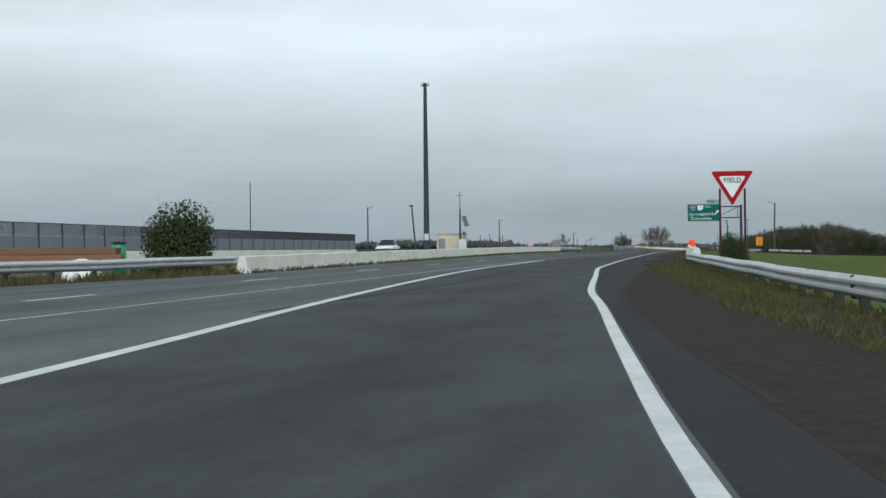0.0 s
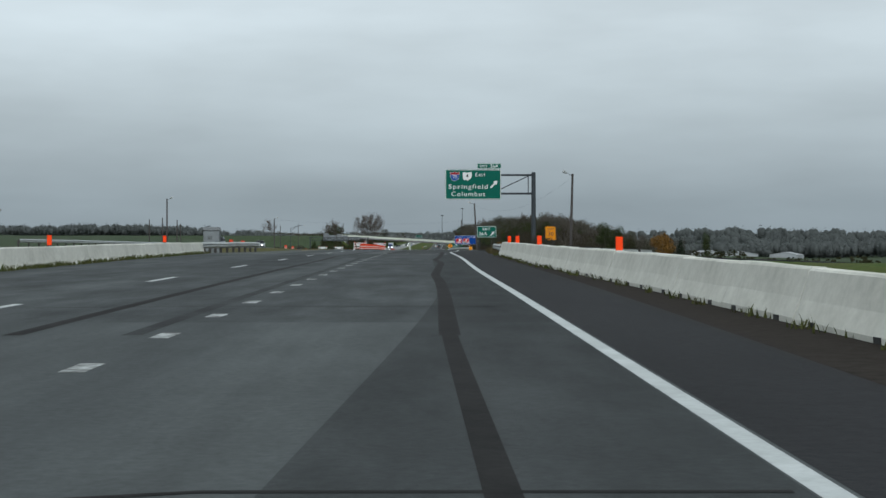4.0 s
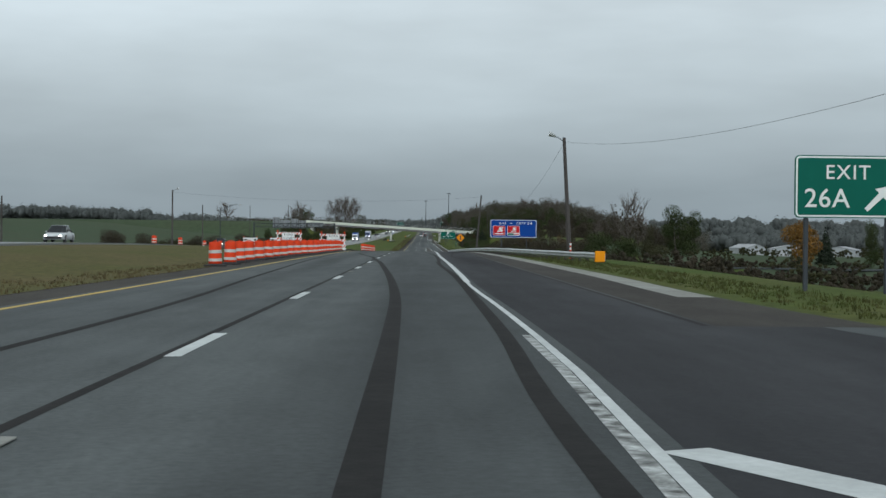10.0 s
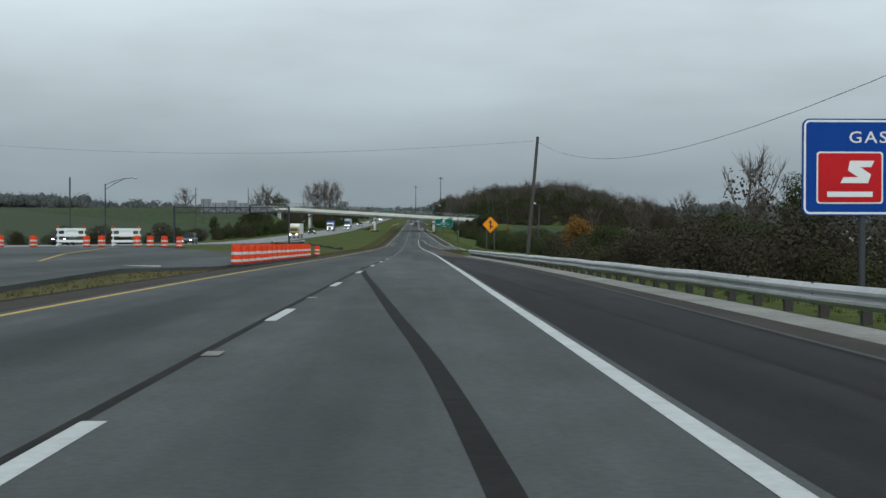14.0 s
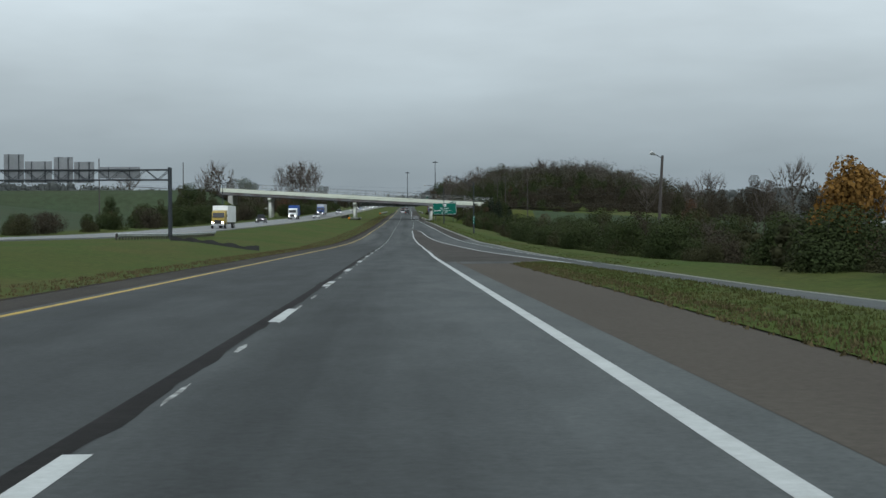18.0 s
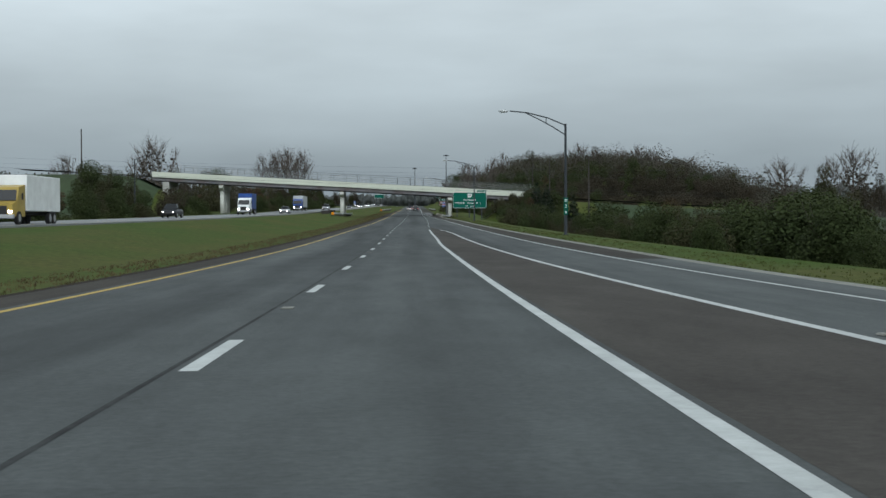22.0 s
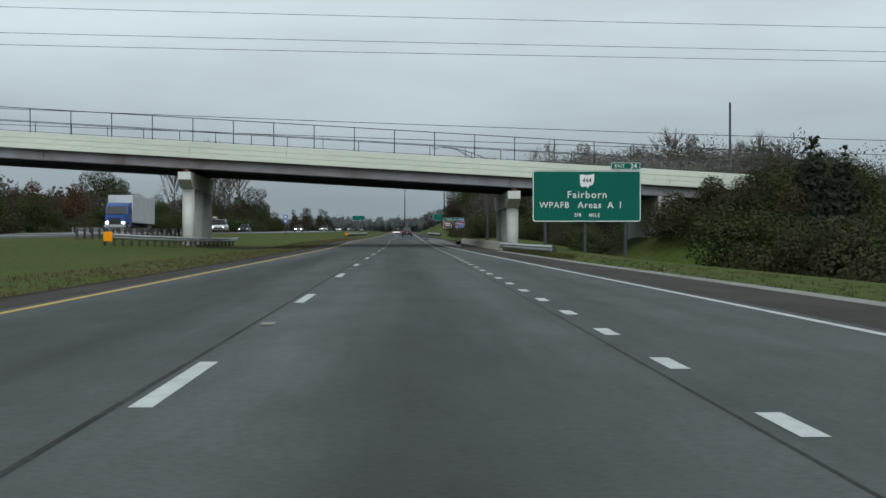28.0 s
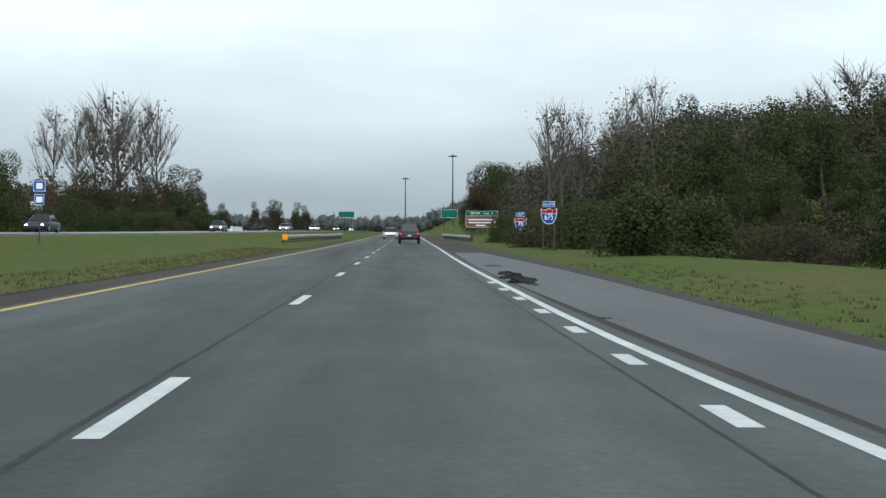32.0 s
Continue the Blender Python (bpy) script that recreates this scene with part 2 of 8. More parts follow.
M_YELLOW = material("yellow_road_paint", (0.42, 0.30, 0.07), 0.75, vary=0.18, fine=9, coarse=1.2, second=(0.27, 0.21, 0.085), amount=0.7, bump=0.2, spec=0.15)
M_CONC = material("barrier_concrete", (0.52, 0.52, 0.47), 0.88, vary=0.14, fine=5, coarse=0.7, second=(0.36, 0.355, 0.315), amount=0.6, bump=0.25, spec=0.15)
M_CONC_GREY = material("grey_concrete", (0.33, 0.33, 0.31), 0.85, vary=0.16, fine=5, coarse=0.4, second=(0.2, 0.2, 0.19), amount=0.7, bump=0.3)
M_PARAPET = material("pale_parapet_concrete", (0.46, 0.485, 0.41), 0.85, vary=0.1, fine=4, coarse=0.25, second=(0.36, 0.38, 0.325), amount=0.6, bump=0.2, stretch=(0.4, 1, 2))
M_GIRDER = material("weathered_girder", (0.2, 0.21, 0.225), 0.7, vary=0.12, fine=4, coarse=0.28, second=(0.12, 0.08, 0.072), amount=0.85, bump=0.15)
M_GALV = material("galvanised_steel", (0.43, 0.45, 0.45), 0.55, 0.5, vary=0.14, fine=6, coarse=0.5, second=(0.27, 0.28, 0.28), amount=0.7, bump=0.1)
M_POST = material("weathered_post", (0.036, 0.033, 0.03), 0.85, vary=0.25, fine=9, coarse=1, bump=0.2)
M_STEEL = material("dark_painted_steel", (0.034, 0.040, 0.046), 0.6, 0.1, vary=0.14, fine=5, coarse=0.7, second=(0.024, 0.027, 0.03), bump=0.1, spec=0.2)
M_WOOD = material("utility_pole_wood", (0.05, 0.044, 0.041), 0.9, vary=0.3, fine=6, coarse=0.8, second=(0.03, 0.027, 0.025), bump=0.3, stretch=(3, 3, 0.3))
M_GREEN = material("green_sign_sheeting", (0.002, 0.082, 0.058), 0.55, vary=0.06, fine=3, coarse=0.7, second=(0.002, 0.07, 0.05), bump=0.02, spec=0.08)
M_BLUE = material("blue_sign_sheeting", (0.003, 0.038, 0.20), 0.55, vary=0.06, fine=3, coarse=0.6, second=(0.003, 0.032, 0.165), bump=0.02, spec=0.08)
M_BROWN = material("brown_sign_sheeting", (0.10, 0.03, 0.022), 0.5, vary=0.06, fine=3, coarse=0.6, bump=0.02)
M_RED = material("red_sign_sheeting", (0.27, 0.006, 0.012), 0.55, vary=0.08, fine=3, coarse=0.8, second=(0.21, 0.006, 0.011), bump=0.02, spec=0.08)
M_AMBER = material("amber_sign_sheeting", (0.62, 0.22, 0.006), 0.55, vary=0.06, fine=3, coarse=0.8, second=(0.52, 0.18, 0.006), bump=0.02, spec=0.08)
M_SIGNWHITE = material("white_sign_sheeting", (0.56, 0.58, 0.57), 0.55, vary=0.06, fine=3, coarse=0.9, second=(0.46, 0.48, 0.47), bump=0.02, spec=0.1)
M_BLACK = material("black_sheeting", (0.015, 0.015, 0.016), 0.5, vary=0.1, bump=0.02)
M_SIGNBACK = material("bare_sign_back", (0.17, 0.182, 0.19), 0.6, 0.1, vary=0.08, fine=3, coarse=0.6, bump=0.04, spec=0.2)
M_BAND = material("dull_reflective_band", (0.40, 0.40, 0.37), 0.5, vary=0.12, fine=4, coarse=1.3, second=(0.28, 0.27, 0.25), amount=0.8, bump=0.03)
M_ORANGE = material("orange_plastic", (0.46, 0.034, 0.007), 0.6, vary=0.14, fine=4, coarse=1.3, second=(0.35, 0.03, 0.008), bump=0.06, spec=0.12)
M_ORANGE2 = material("fluorescent_orange", (0.80, 0.055, 0.008), 0.55, vary=0.05, bump=0.02, spec=0.1)
M_RUBBER = material("black_rubber", (0.018, 0.018, 0.018), 0.8, vary=0.2, bump=0.1)
M_GRASS = material("mown_grass", (0.036, 0.062, 0.012), 0.95, vary=0.45, fine=3.5, coarse=0.14, second=(0.074, 0.062, 0.024), amount=0.6, bump=0.6, stretch=(1, 0.5, 1), spec=0.06)
M_FIELD = material("field_green", (0.036, 0.054, 0.03), 0.95, vary=0.25, fine=0.5, coarse=0.02, second=(0.043, 0.048, 0.028), bump=0.2, spec=0.06)
M_DRYGRASS = material("dry_verge_grass", (0.078, 0.061, 0.033), 0.95, vary=0.35, fine=6, coarse=0.6, second=(0.06, 0.054, 0.024), amount=0.8, bump=0.5, spread=0.3, island=True, spec=0.1)
M_WEED = material("green_weed", (0.042, 0.056, 0.016), 0.9, vary=0.3, fine=6, coarse=0.9, second=(0.062, 0.052, 0.022), amount=0.7, bump=0.1, spread=0.2, island=True, spec=0.1)
M_SOIL = material("bare_soil", (0.026, 0.0222, 0.019), 0.95, vary=0.4, fine=6, coarse=0.8, second=(0.02, 0.0175, 0.0145), bump=0.6, spec=0.04)
M_BARK = material("bark", (0.075, 0.062, 0.052), 0.95, vary=0.3, fine=5, coarse=0.9, bump=0.4, stretch=(2, 2, 0.4))


def leaf(name, color, second, spread=0.4, through=0.35):
    """Leaves that let a share of the light through."""
    m = material(name, color, 0.85, vary=0.2, fine=1.5, coarse=0.13, second=second, amount=0.85, bump=0, spread=spread, island=True, spec=0.15)
    nt = m.node_tree
    b, o = nt.nodes["Principled BSDF"], nt.nodes["Material Output"]
    tr = nt.nodes.new("ShaderNodeBsdfTranslucent")
    nt.links.new(b.inputs["Base Color"].links[0].from_socket, tr.inputs["Color"])
    mx = nt.nodes.new("ShaderNodeMixShader")
    mx.inputs[0].default_value = through
    nt.links.new(b.outputs[0], mx.inputs[1])
    nt.links.new(tr.outputs[0], mx.inputs[2])
    nt.links.new(mx.outputs[0], o.inputs["Surface"])
    return m


M_LEAF_GREEN = leaf("green_leaves", (0.027, 0.040, 0.014), (0.040, 0.047, 0.016), 0.25, 0.25)
M_LEAF_OLIVE = leaf("olive_leaves", (0.040, 0.039, 0.018), (0.027, 0.030, 0.014), 0.25, 0.25)
M_LEAF_BROWN = leaf("brown_leaves", (0.042, 0.034, 0.023), (0.031, 0.029, 0.019), 0.25, 0.25)
M_LEAF_RUST = leaf("rust_leaves", (0.075, 0.038, 0.022), (0.05, 0.036, 0.021), 0.3, 0.25)
M_LEAF_RUSTY = leaf("rusty_thicket_leaves", (0.058, 0.036, 0.02), (0.04, 0.034, 0.017), 0.25, 0.25)
M_LEAF_GOLD = leaf("golden_leaves", (0.17, 0.085, 0.018), (0.11, 0.066, 0.02), 0.3, 0.25)
M_LEAF_DARK = leaf("dark_needles", (0.018, 0.026, 0.016), (0.025, 0.032, 0.018))
M_TWIG = leaf("bare_twigs", (0.075, 0.063, 0.055), (0.05, 0.043, 0.038), 0.3)
# Distance haze mixed into the leaf colour: greyer, paler, and evened by extra translucency.
M_FARWOOD = leaf("haze_greyed_woodland", (0.118, 0.13, 0.127), (0.1, 0.112, 0.108), 0.04, 0.5)
# Brown autumn leaves with some distance haze painted in: lighter and greyer.
M_HILLWOOD = leaf("haze_lightened_autumn_leaves", (0.07, 0.062, 0.048), (0.05, 0.052, 0.04), 0.2, 0.25)
M_SEAM = material("faint_tar_joint", (0.022, 0.0235, 0.024), 0.85, vary=0.35, fine=6, coarse=0.7, second=(0.042, 0.0465, 0.047), amount=0.9, bump=0.2, spec=0.07)
M_DECK_FAR = material("worn_bridge_asphalt", (0.034, 0.0375, 0.038), 0.8, vary=0.22, fine=16, coarse=0.5, second=(0.022, 0.025, 0.0255), amount=0.9, stretch=(1, 0.04, 1), bump=0.25, spec=0.06, even=True, band=(0.36, 0.64))
oil_band(M_DECK_FAR, 0.0, 0.3)
M_DECK_GREY = material("grey_bridge_asphalt", (0.060, 0.0665, 0.067), 0.85, vary=0.24, fine=16, coarse=0.42, second=(0.036, 0.040, 0.041), amount=1.0, stretch=(1, 0.05, 1), bump=0.25, spec=0.06, even=True, band=(0.36, 0.64))
oil_band(M_DECK_GREY, 0.0, 0.3)
M_EXITLANE = material("resurfaced_exit_asphalt", (0.039, 0.041, 0.0435), 0.8, vary=0.22, fine=14, coarse=0.5, second=(0.021, 0.022, 0.0235), amount=0.9, stretch=(1, 0.04, 1), bump=0.25, spec=0.06, even=True, band=(0.36, 0.64))
oil_band(M_EXITLANE, 0.0, 0.2)
M_STRAW = material("straw_median_grass", (0.058, 0.060, 0.02), 0.95, vary=0.45, fine=3.5, coarse=0.14, second=(0.08, 0.064, 0.032), amount=0.8, bump=0.6, stretch=(1, 0.5, 1), spec=0.06)
M_DECK = material("darker_deck_asphalt", (0.037, 0.041, 0.0415), 0.8, vary=0.2, fine=16, coarse=0.5, second=(0.027, 0.0305, 0.031), amount=0.9, stretch=(1, 0.03, 1), bump=0.25, spec=0.06, even=True, band=(0.36, 0.64))
oil_band(M_DECK, 0.0, 0.3)
oil_band(M_ASPHALT_OLD, 0.0, 0.15)
oil_band(M_ASPHALT_DARK, 0.0, 0.16)
M_WORNLANE = material("dark_worn_lane_asphalt", (0.056, 0.062, 0.0628), 0.85, vary=0.2, fine=16, coarse=0.42, second=(0.04, 0.0445, 0.0452), amount=1.0, stretch=(1, 0.03, 1), bump=0.25, spec=0.06, even=True, band=(0.36, 0.64))
M_WORNLANE2 = material("worn_lane_asphalt", (0.074, 0.082, 0.083), 0.85, vary=0.2, fine=16, coarse=0.42, second=(0.042, 0.047, 0.0475), amount=1.0, stretch=(1, 0.03, 1), bump=0.25, spec=0.06, even=True, band=(0.36, 0.64))
oil_band(M_WORNLANE, 0.0, 0.15)
oil_band(M_WORNLANE2, 0.0, 0.18)
M_EDGE = material("gravelly_concrete_edge", (0.20, 0.205, 0.19), 0.9, vary=0.25, fine=7, coarse=0.6, second=(0.12, 0.12, 0.105), amount=0.8, bump=0.3, spec=0.15)
M_WETPAVE = material("wet_shoulder", (0.046, 0.051, 0.055), 0.55, vary=0.25, fine=3, coarse=0.5, second=(0.024, 0.0265, 0.029), amount=0.9, bump=0.08, stretch=(1, 0.3, 1), spec=0.22)
M_WALL = material("stained_low_wall_concrete", (0.27, 0.255, 0.215), 0.85, vary=0.16, fine=5, coarse=0.45, second=(0.15, 0.14, 0.115), amount=0.75, bump=0.3)
M_SHOULDER = material("blackish_shoulder_asphalt", (0.0215, 0.0222, 0.0235), 0.85, vary=0.35, fine=11, coarse=0.5, second=(0.016, 0.0165, 0.0175), amount=0.9, bump=0.35, spec=0.08, even=True, stretch=(1, 0.3, 1))
# Dirty dark steel, with the shade under the deck painted into the colour.
M_SOFFIT = material("shaded_dirty_girder", (0.065, 0.068, 0.075), 0.8, vary=0.2, fine=4, coarse=0.3, second=(0.042, 0.041, 0.044), amount=0.8, bump=0.15, spec=0.1)
M_GORE = material("brownish_gore_asphalt", (0.058, 0.0545, 0.0495), 0.88, vary=0.24, fine=12, coarse=0.4, second=(0.040, 0.0375, 0.0343), amount=0.8, stretch=(1, 0.2, 1), bump=0.3, spec=0.06, even=True)
oil_band(M_GORE, 0.0, 0.15)
M_TAN = material("tan_worn_shoulder", (0.068, 0.061, 0.051), 0.9, vary=0.25, fine=12, coarse=0.5, second=(0.06, 0.053, 0.044), amount=0.8, stretch=(1, 0.2, 1), bump=0.35, spec=0.08, even=True)

# ---------------------------------------------------------------- mesh helpers
def mesh_of(bm, material_, name="mesh", smooth=False):
    me = bpy.data.meshes.new(name)
    bm.to_mesh(me)
    bm.free()
    me.materials.append(material_)
    if smooth:
        me.polygons.foreach_set("use_smooth", [True] * len(me.polygons))
    return me


def part(name, bm, material_, parent=None, label="", smooth=False):
    """One mesh object under a thing or a part (bm: a bmesh or a finished mesh)."""
    me = bm if isinstance(bm, bpy.types.Mesh) else mesh_of(bm, material_, name, smooth)
    ob = new(name, me)
    if parent is not None:
        ob.parent = parent
    if label:
        ob["label"] = label
    return ob


def thing(name, x, y, z, rz=0, label="", category="", group="", kind=""):
    ob = new(name)
    ob.empty_display_size = 0.2
    ob.matrix_world = pose(x, y, z, 0, 0, rz)
    ob.matrix_basis = pose(x, y, z, 0, 0, rz)
    return tagged(ob, label, category, group, kind)


def raw(verts, faces, material_, name="mesh"):
    me = bpy.data.meshes.new(name)
    me.from_pydata([tuple(v) for v in verts], [], [tuple(f) for f in faces])
    me.materials.append(material_)
    me.update()
    return me


def box(sx, sy, sz, x=0, y=0, z=0, bevel=0.0, rz=0, rx=0, ry=0, bm=None):
    """A box with its centre at x, y, z, its edges rounded."""
    bm = bm or bmesh.new()
    m = pose(x, y, z, rx, ry, rz) @ Matrix.Diagonal((sx, sy, sz, 1))
    made = bmesh.ops.create_cube(bm, size=1, matrix=m)["verts"]
    if bevel:
        edges = list({e for v in made for e in v.link_edges})
        bmesh.ops.bevel(bm, geom=edges, offset=bevel, segments=1, affect="EDGES")
    return bm


def tube(p, q, r1, r2=None, sides=8, bm=None, caps=True):
    """A tapered round bar from p to q."""
    bm = bm or bmesh.new()
    p, q = Vector(p), Vector(q)
    d = q - p
    m = Matrix.Translation((p + q) / 2) @ d.to_track_quat("Z", "Y").to_matrix().to_4x4()
    bmesh.ops.create_cone(bm, cap_ends=caps, segments=sides, radius1=r1, radius2=r1 if r2 is None else r2, depth=d.length, matrix=m)
    return bm


def bent(points, r, sides=6, bm=None):
    """A round bar along a line of points."""
    bm = bm or bmesh.new()
    rings = []
    pts = [Vector(p) for p in points]
    for i, p in enumerate(pts):
        d = (pts[min(i + 1, len(pts) - 1)] - pts[max(i - 1, 0)]).normalized()
        q = d.to_track_quat("Z", "Y").to_matrix()
        rr = r[i] if isinstance(r, (list, tuple)) else r
        rings.append([bm.verts.new(p + q @ Vector((math.cos(a) * rr, math.sin(a) * rr, 0))) for a in (2 * math.pi * k / sides for k in range(sides))])
    for a, b in zip(rings, rings[1:]):
        for k in range(sides):
            bm.faces.new((a[k], a[(k + 1) % sides], b[(k + 1) % sides], b[k]))
    bm.faces.new(rings[0][::-1])
    bm.faces.new(rings[-1])
    return bm


def prism(outline, depth, bm=None, m=None):
    """A flat outline in x, z made depth thick along y (front at y = 0, towards -y)."""
    bm = bm or bmesh.new()
    m = m or Matrix()
    a = [bm.verts.new(m @ Vector((x, 0, z))) for x, z in outline]
    b = [bm.verts.new(m @ Vector((x, depth, z))) for x, z in outline]
    n = len(a)
    bm.faces.new(a)
    bm.faces.new(b[::-1])
    for k in range(n):
        bm.faces.new((a[k], b[k], b[(k + 1) % n], a[(k + 1) % n]))
    bmesh.ops.recalc_face_normals(bm, faces=bm.faces)
    return bm


def rounded(w, h, r, x=0, z=0, n=4):
    """The outline of a board with rounded corners, centre at x, z."""
    pts = []
    for cx, cz, a0 in ((w / 2 - r, h / 2 - r, 0), (-w / 2 + r, h / 2 - r, 90), (-w / 2 + r, -h / 2 + r, 180), (w / 2 - r, -h / 2 + r, 270)):
        for k in range(n + 1):
            a = radians(a0 + 90 * k / n)
            pts.append((x + cx + r * math.cos(a), z + cz + r * math.sin(a)))
    return pts


FONT = None


def lettering(text, size, x, y, z, material_, parent, spacing=1.0, align="CENTER", squeeze=1.0, width=None):
    """Raised letters on a board that faces -y, their middle at x, z; width: how long the line is."""
    cu = bpy.data.curves.new("letters", "FONT")
    cu.body, cu.size, cu.align_x, cu.align_y = text, size, align, "CENTER"
    cu.extrude, cu.space_character, cu.resolution_u = 0.004, spacing, 3
    cu.offset = size * 0.004
    tmp = bpy.data.objects.new("letters", cu)
    scene.collection.objects.link(tmp)
    bpy.context.view_layer.update()
    me = bpy.data.meshes.new_from_object(tmp.evaluated_get(bpy.context.evaluated_depsgraph_get()))
    bpy.data.objects.remove(tmp)
    if width:
        us = [v.co.x for v in me.vertices]
        squeeze = width / (max(us) - min(us))
    me.transform(pose(0, 0, 0, 90, 0, 0) @ Matrix.Diagonal((squeeze, 1, 1, 1)))
    me.materials.clear()
    me.materials.append(material_)
    ob = part("lettering", me, material_, parent)
    ob.matrix_basis = pose(x, y, z)
    return ob


# ---------------------------------------------------------------- the plan
def curve(*pairs):
    """A smooth line through pairs of (y, value)."""
    ys = np.array([p[0] for p in pairs], float)
    vs = np.array([p[1] for p in pairs], float)
    m = np.gradient(vs, ys)
    def f(y):
        y = np.clip(y, ys[0] - 400, ys[-1] + 2500)
        i = np.clip(np.searchsorted(ys, y) - 1, 0, len(ys) - 2)
        h = ys[i + 1] - ys[i]
        t = np.clip((y - ys[i]) / h, 0, 1)
        v = (2 * t**3 - 3 * t**2 + 1) * vs[i] + (t**3 - 2 * t**2 + t) * h * m[i] + (-2 * t**3 + 3 * t**2) * vs[i + 1] + (t**3 - t**2) * h * m[i + 1]
        v = np.where(y < ys[0], vs[0] + (y - ys[0]) * m[0], v)
        return np.where(y > ys[-1], vs[-1] + (y - ys[-1]) * m[-1], v)
    return f


road_z = curve((-300, -4.5), (-150, -3.4), (-60, -1.80), (-20, -1.08), (20, -0.45), (60, 0.14), (100, 0.58), (140, 0.84), (180, 0.92), (220, 0.96), (260, 1.02), (300, 0.95), (340, 0.65), (380, 0.23), (420, -0.16), (460, -0.56), (500, -0.95), (540, -1.31), (580, -1.55), (620, -1.51), (660, -1.24), (700, -0.89), (740, -0.50), (780, -0.04), (820, 0.42), (860, 0.94), (880, 1.265), (900, 1.62), (920, 1.87), (940, 2.12), (1000, 2.9), (1200, 5.9), (1500, 10.2), (1900, 15.0), (2600, 20.0))
lane_x = curve((-120, -5.3), (80, -5.42), (142, -5.45), (180, -5.22), (228, -5.05), (288, -4.75), (328, -4.45), (406, -3.68), (444, -3.45), (495, -3.38), (540, -3.2), (566, -3.1), (582, -3.03), (616, -2.81), (630, -2.73), (668, -2.52), (772, -1.48), (811, -1.17), (837, -0.88), (846, -0.76), (858, -0.6), (870, -0.45), (883, -0.35), (910, -0.24), (923, -0.14), (1000, 0.55), (1300, 3.3), (2600, 15))
edge_x = curve((-120, 20.5), (-100, 15.2), (-80, 10.8), (-61, 7.55), (-53.6, 6.68), (-44, 5.6), (-40.5, 5.16), (-35, 4.66), (-28.5, 4.14), (-22, 3.58), (-18.1, 3.28), (-13, 3.08), (-8.5, 2.94), (0.7, 2.66), (13, 2.45), (22, 2.32), (48, 1.97), (64, 1.76), (85, 1.7), (95, 1.62), (104, 1.5), (110, 1.52), (120, 2.0), (127, 2.25))
right_x = curve((131, -1.94), (141, -1.91), (158, -1.9), (172, -1.9), (184, -1.88), (188, -1.77), (198, -1.72), (211, -1.79), (217, -1.73), (230, -1.66), (271, -1.52), (276, -1.46), (282, -1.41), (294, -1.29), (302, -1.28), (318, -1.2), (345, -0.98), (400, -0.47), (432, -0.3), (468, -0.24), (496, -0.17), (506, -0.06), (528, 0.05), (537, 0.14), (560, 0.2), (592, 0.32), (613, 0.4), (627, 0.45), (640, 0.6), (664, 0.77), (684, 0.96), (720, 1.5), (769, 2.22), (787, 2.45), (804, 2.64), (817, 2.77), (838, 2.93), (856, 3.0), (875, 3.05), (886, 3.09), (909, 3.25), (924, 3.35), (1000, 4.2), (1300, 6.95), (2600, 18.65))


# ---------------------------------------------------------------- ground and pavements
left_edge = curve((-300, -12.5), (-60, -11.6), (-30, -10.6), (-20, -9.4), (20, -10.5), (60, -11.7), (104, -12.6), (112, -11.0), (122, -10.4), (142, -10.35), (228, -10.0), (330, -9.3), (406, -8.55), (495, -8.3), (616, -7.65), (772, -6.3), (923, -5.0), (1300, -1.6), (2600, 10))
pave_right = curve((-120, 24.5), (-100, 19), (-80, 14.4), (-61, 11.0), (-44, 9.1), (-30, 7.6), (-12, 6.3), (0, 5.85), (18, 5.3), (54, 4.4), (66, 4.0), (87, 3.8), (100, 3.8), (118, 3.95), (131, 3.6), (145, 1.0), (163, 2.2), (175, 4.0), (184, 4.3), (195, 3.0), (222, 2.9), (300, 2.6), (390, 2.3), (412, 1.95), (430, 1.9), (455, 2.12), (468, 2.1), (474, 2.2), (477, 2.5), (479, 4.4), (482, 6.2), (490, 6.6), (502, 7.0), (517, 7.4), (545, 7.8), (562, 8.0), (582, 7.6), (620, 7.9), (700, 7.8), (780, 7.6), (850, 6.6), (880, 6.3), (914, 6.2), (948, 7.1), (1000, 7.6), (1300, 10.2), (2600, 22))
opp_near = curve((-300, -21), (80, -21.5), (200, -26), (300, -30.5), (400, -33.5), (510, -34), (600, -30.5), (700, -26.8), (860, -21.5), (1000, -19.5), (1300, -15.5), (2600, -4))
OPP_W = 11.2
opp_dz = curve((-300, 0.0), (80, 0.1), (200, 0.35), (350, 0.55), (500, 0.7), (860, 0.9), (1300, 0.7), (2600, 0.3))
EXIT_L = [(-1.9, 137.5), (-1.33, 144), (-1.08, 146.4), (-0.42, 151), (0.7, 160), (2.0, 167.5), (3.25, 173), (6.0, 179.5), (13, 183), (30, 182.5), (60, 178), (110, 170)]
EXIT_R = [(2.3, 136), (2.45, 141), (2.68, 144), (3.25, 149.5), (4.2, 155.5), (5.35, 159.5), (6.8, 162.5), (9, 165.5), (15, 168), (30, 168.5), (60, 166), (110, 159)]
ENTRY_L = [(58.7, 343.6), (38.6, 364.7), (24.4, 385), (13.2, 407), (7.4, 427), (5.1, 440), (4.75, 455), (4.25, 470), (3.95, 481)]
ENTRY_R = [(61.3, 346.4), (41.4, 367.3), (27.6, 387), (16.8, 409), (11.2, 429), (8.75, 440.5), (7.8, 455), (6.8, 470), (6.3, 481)]
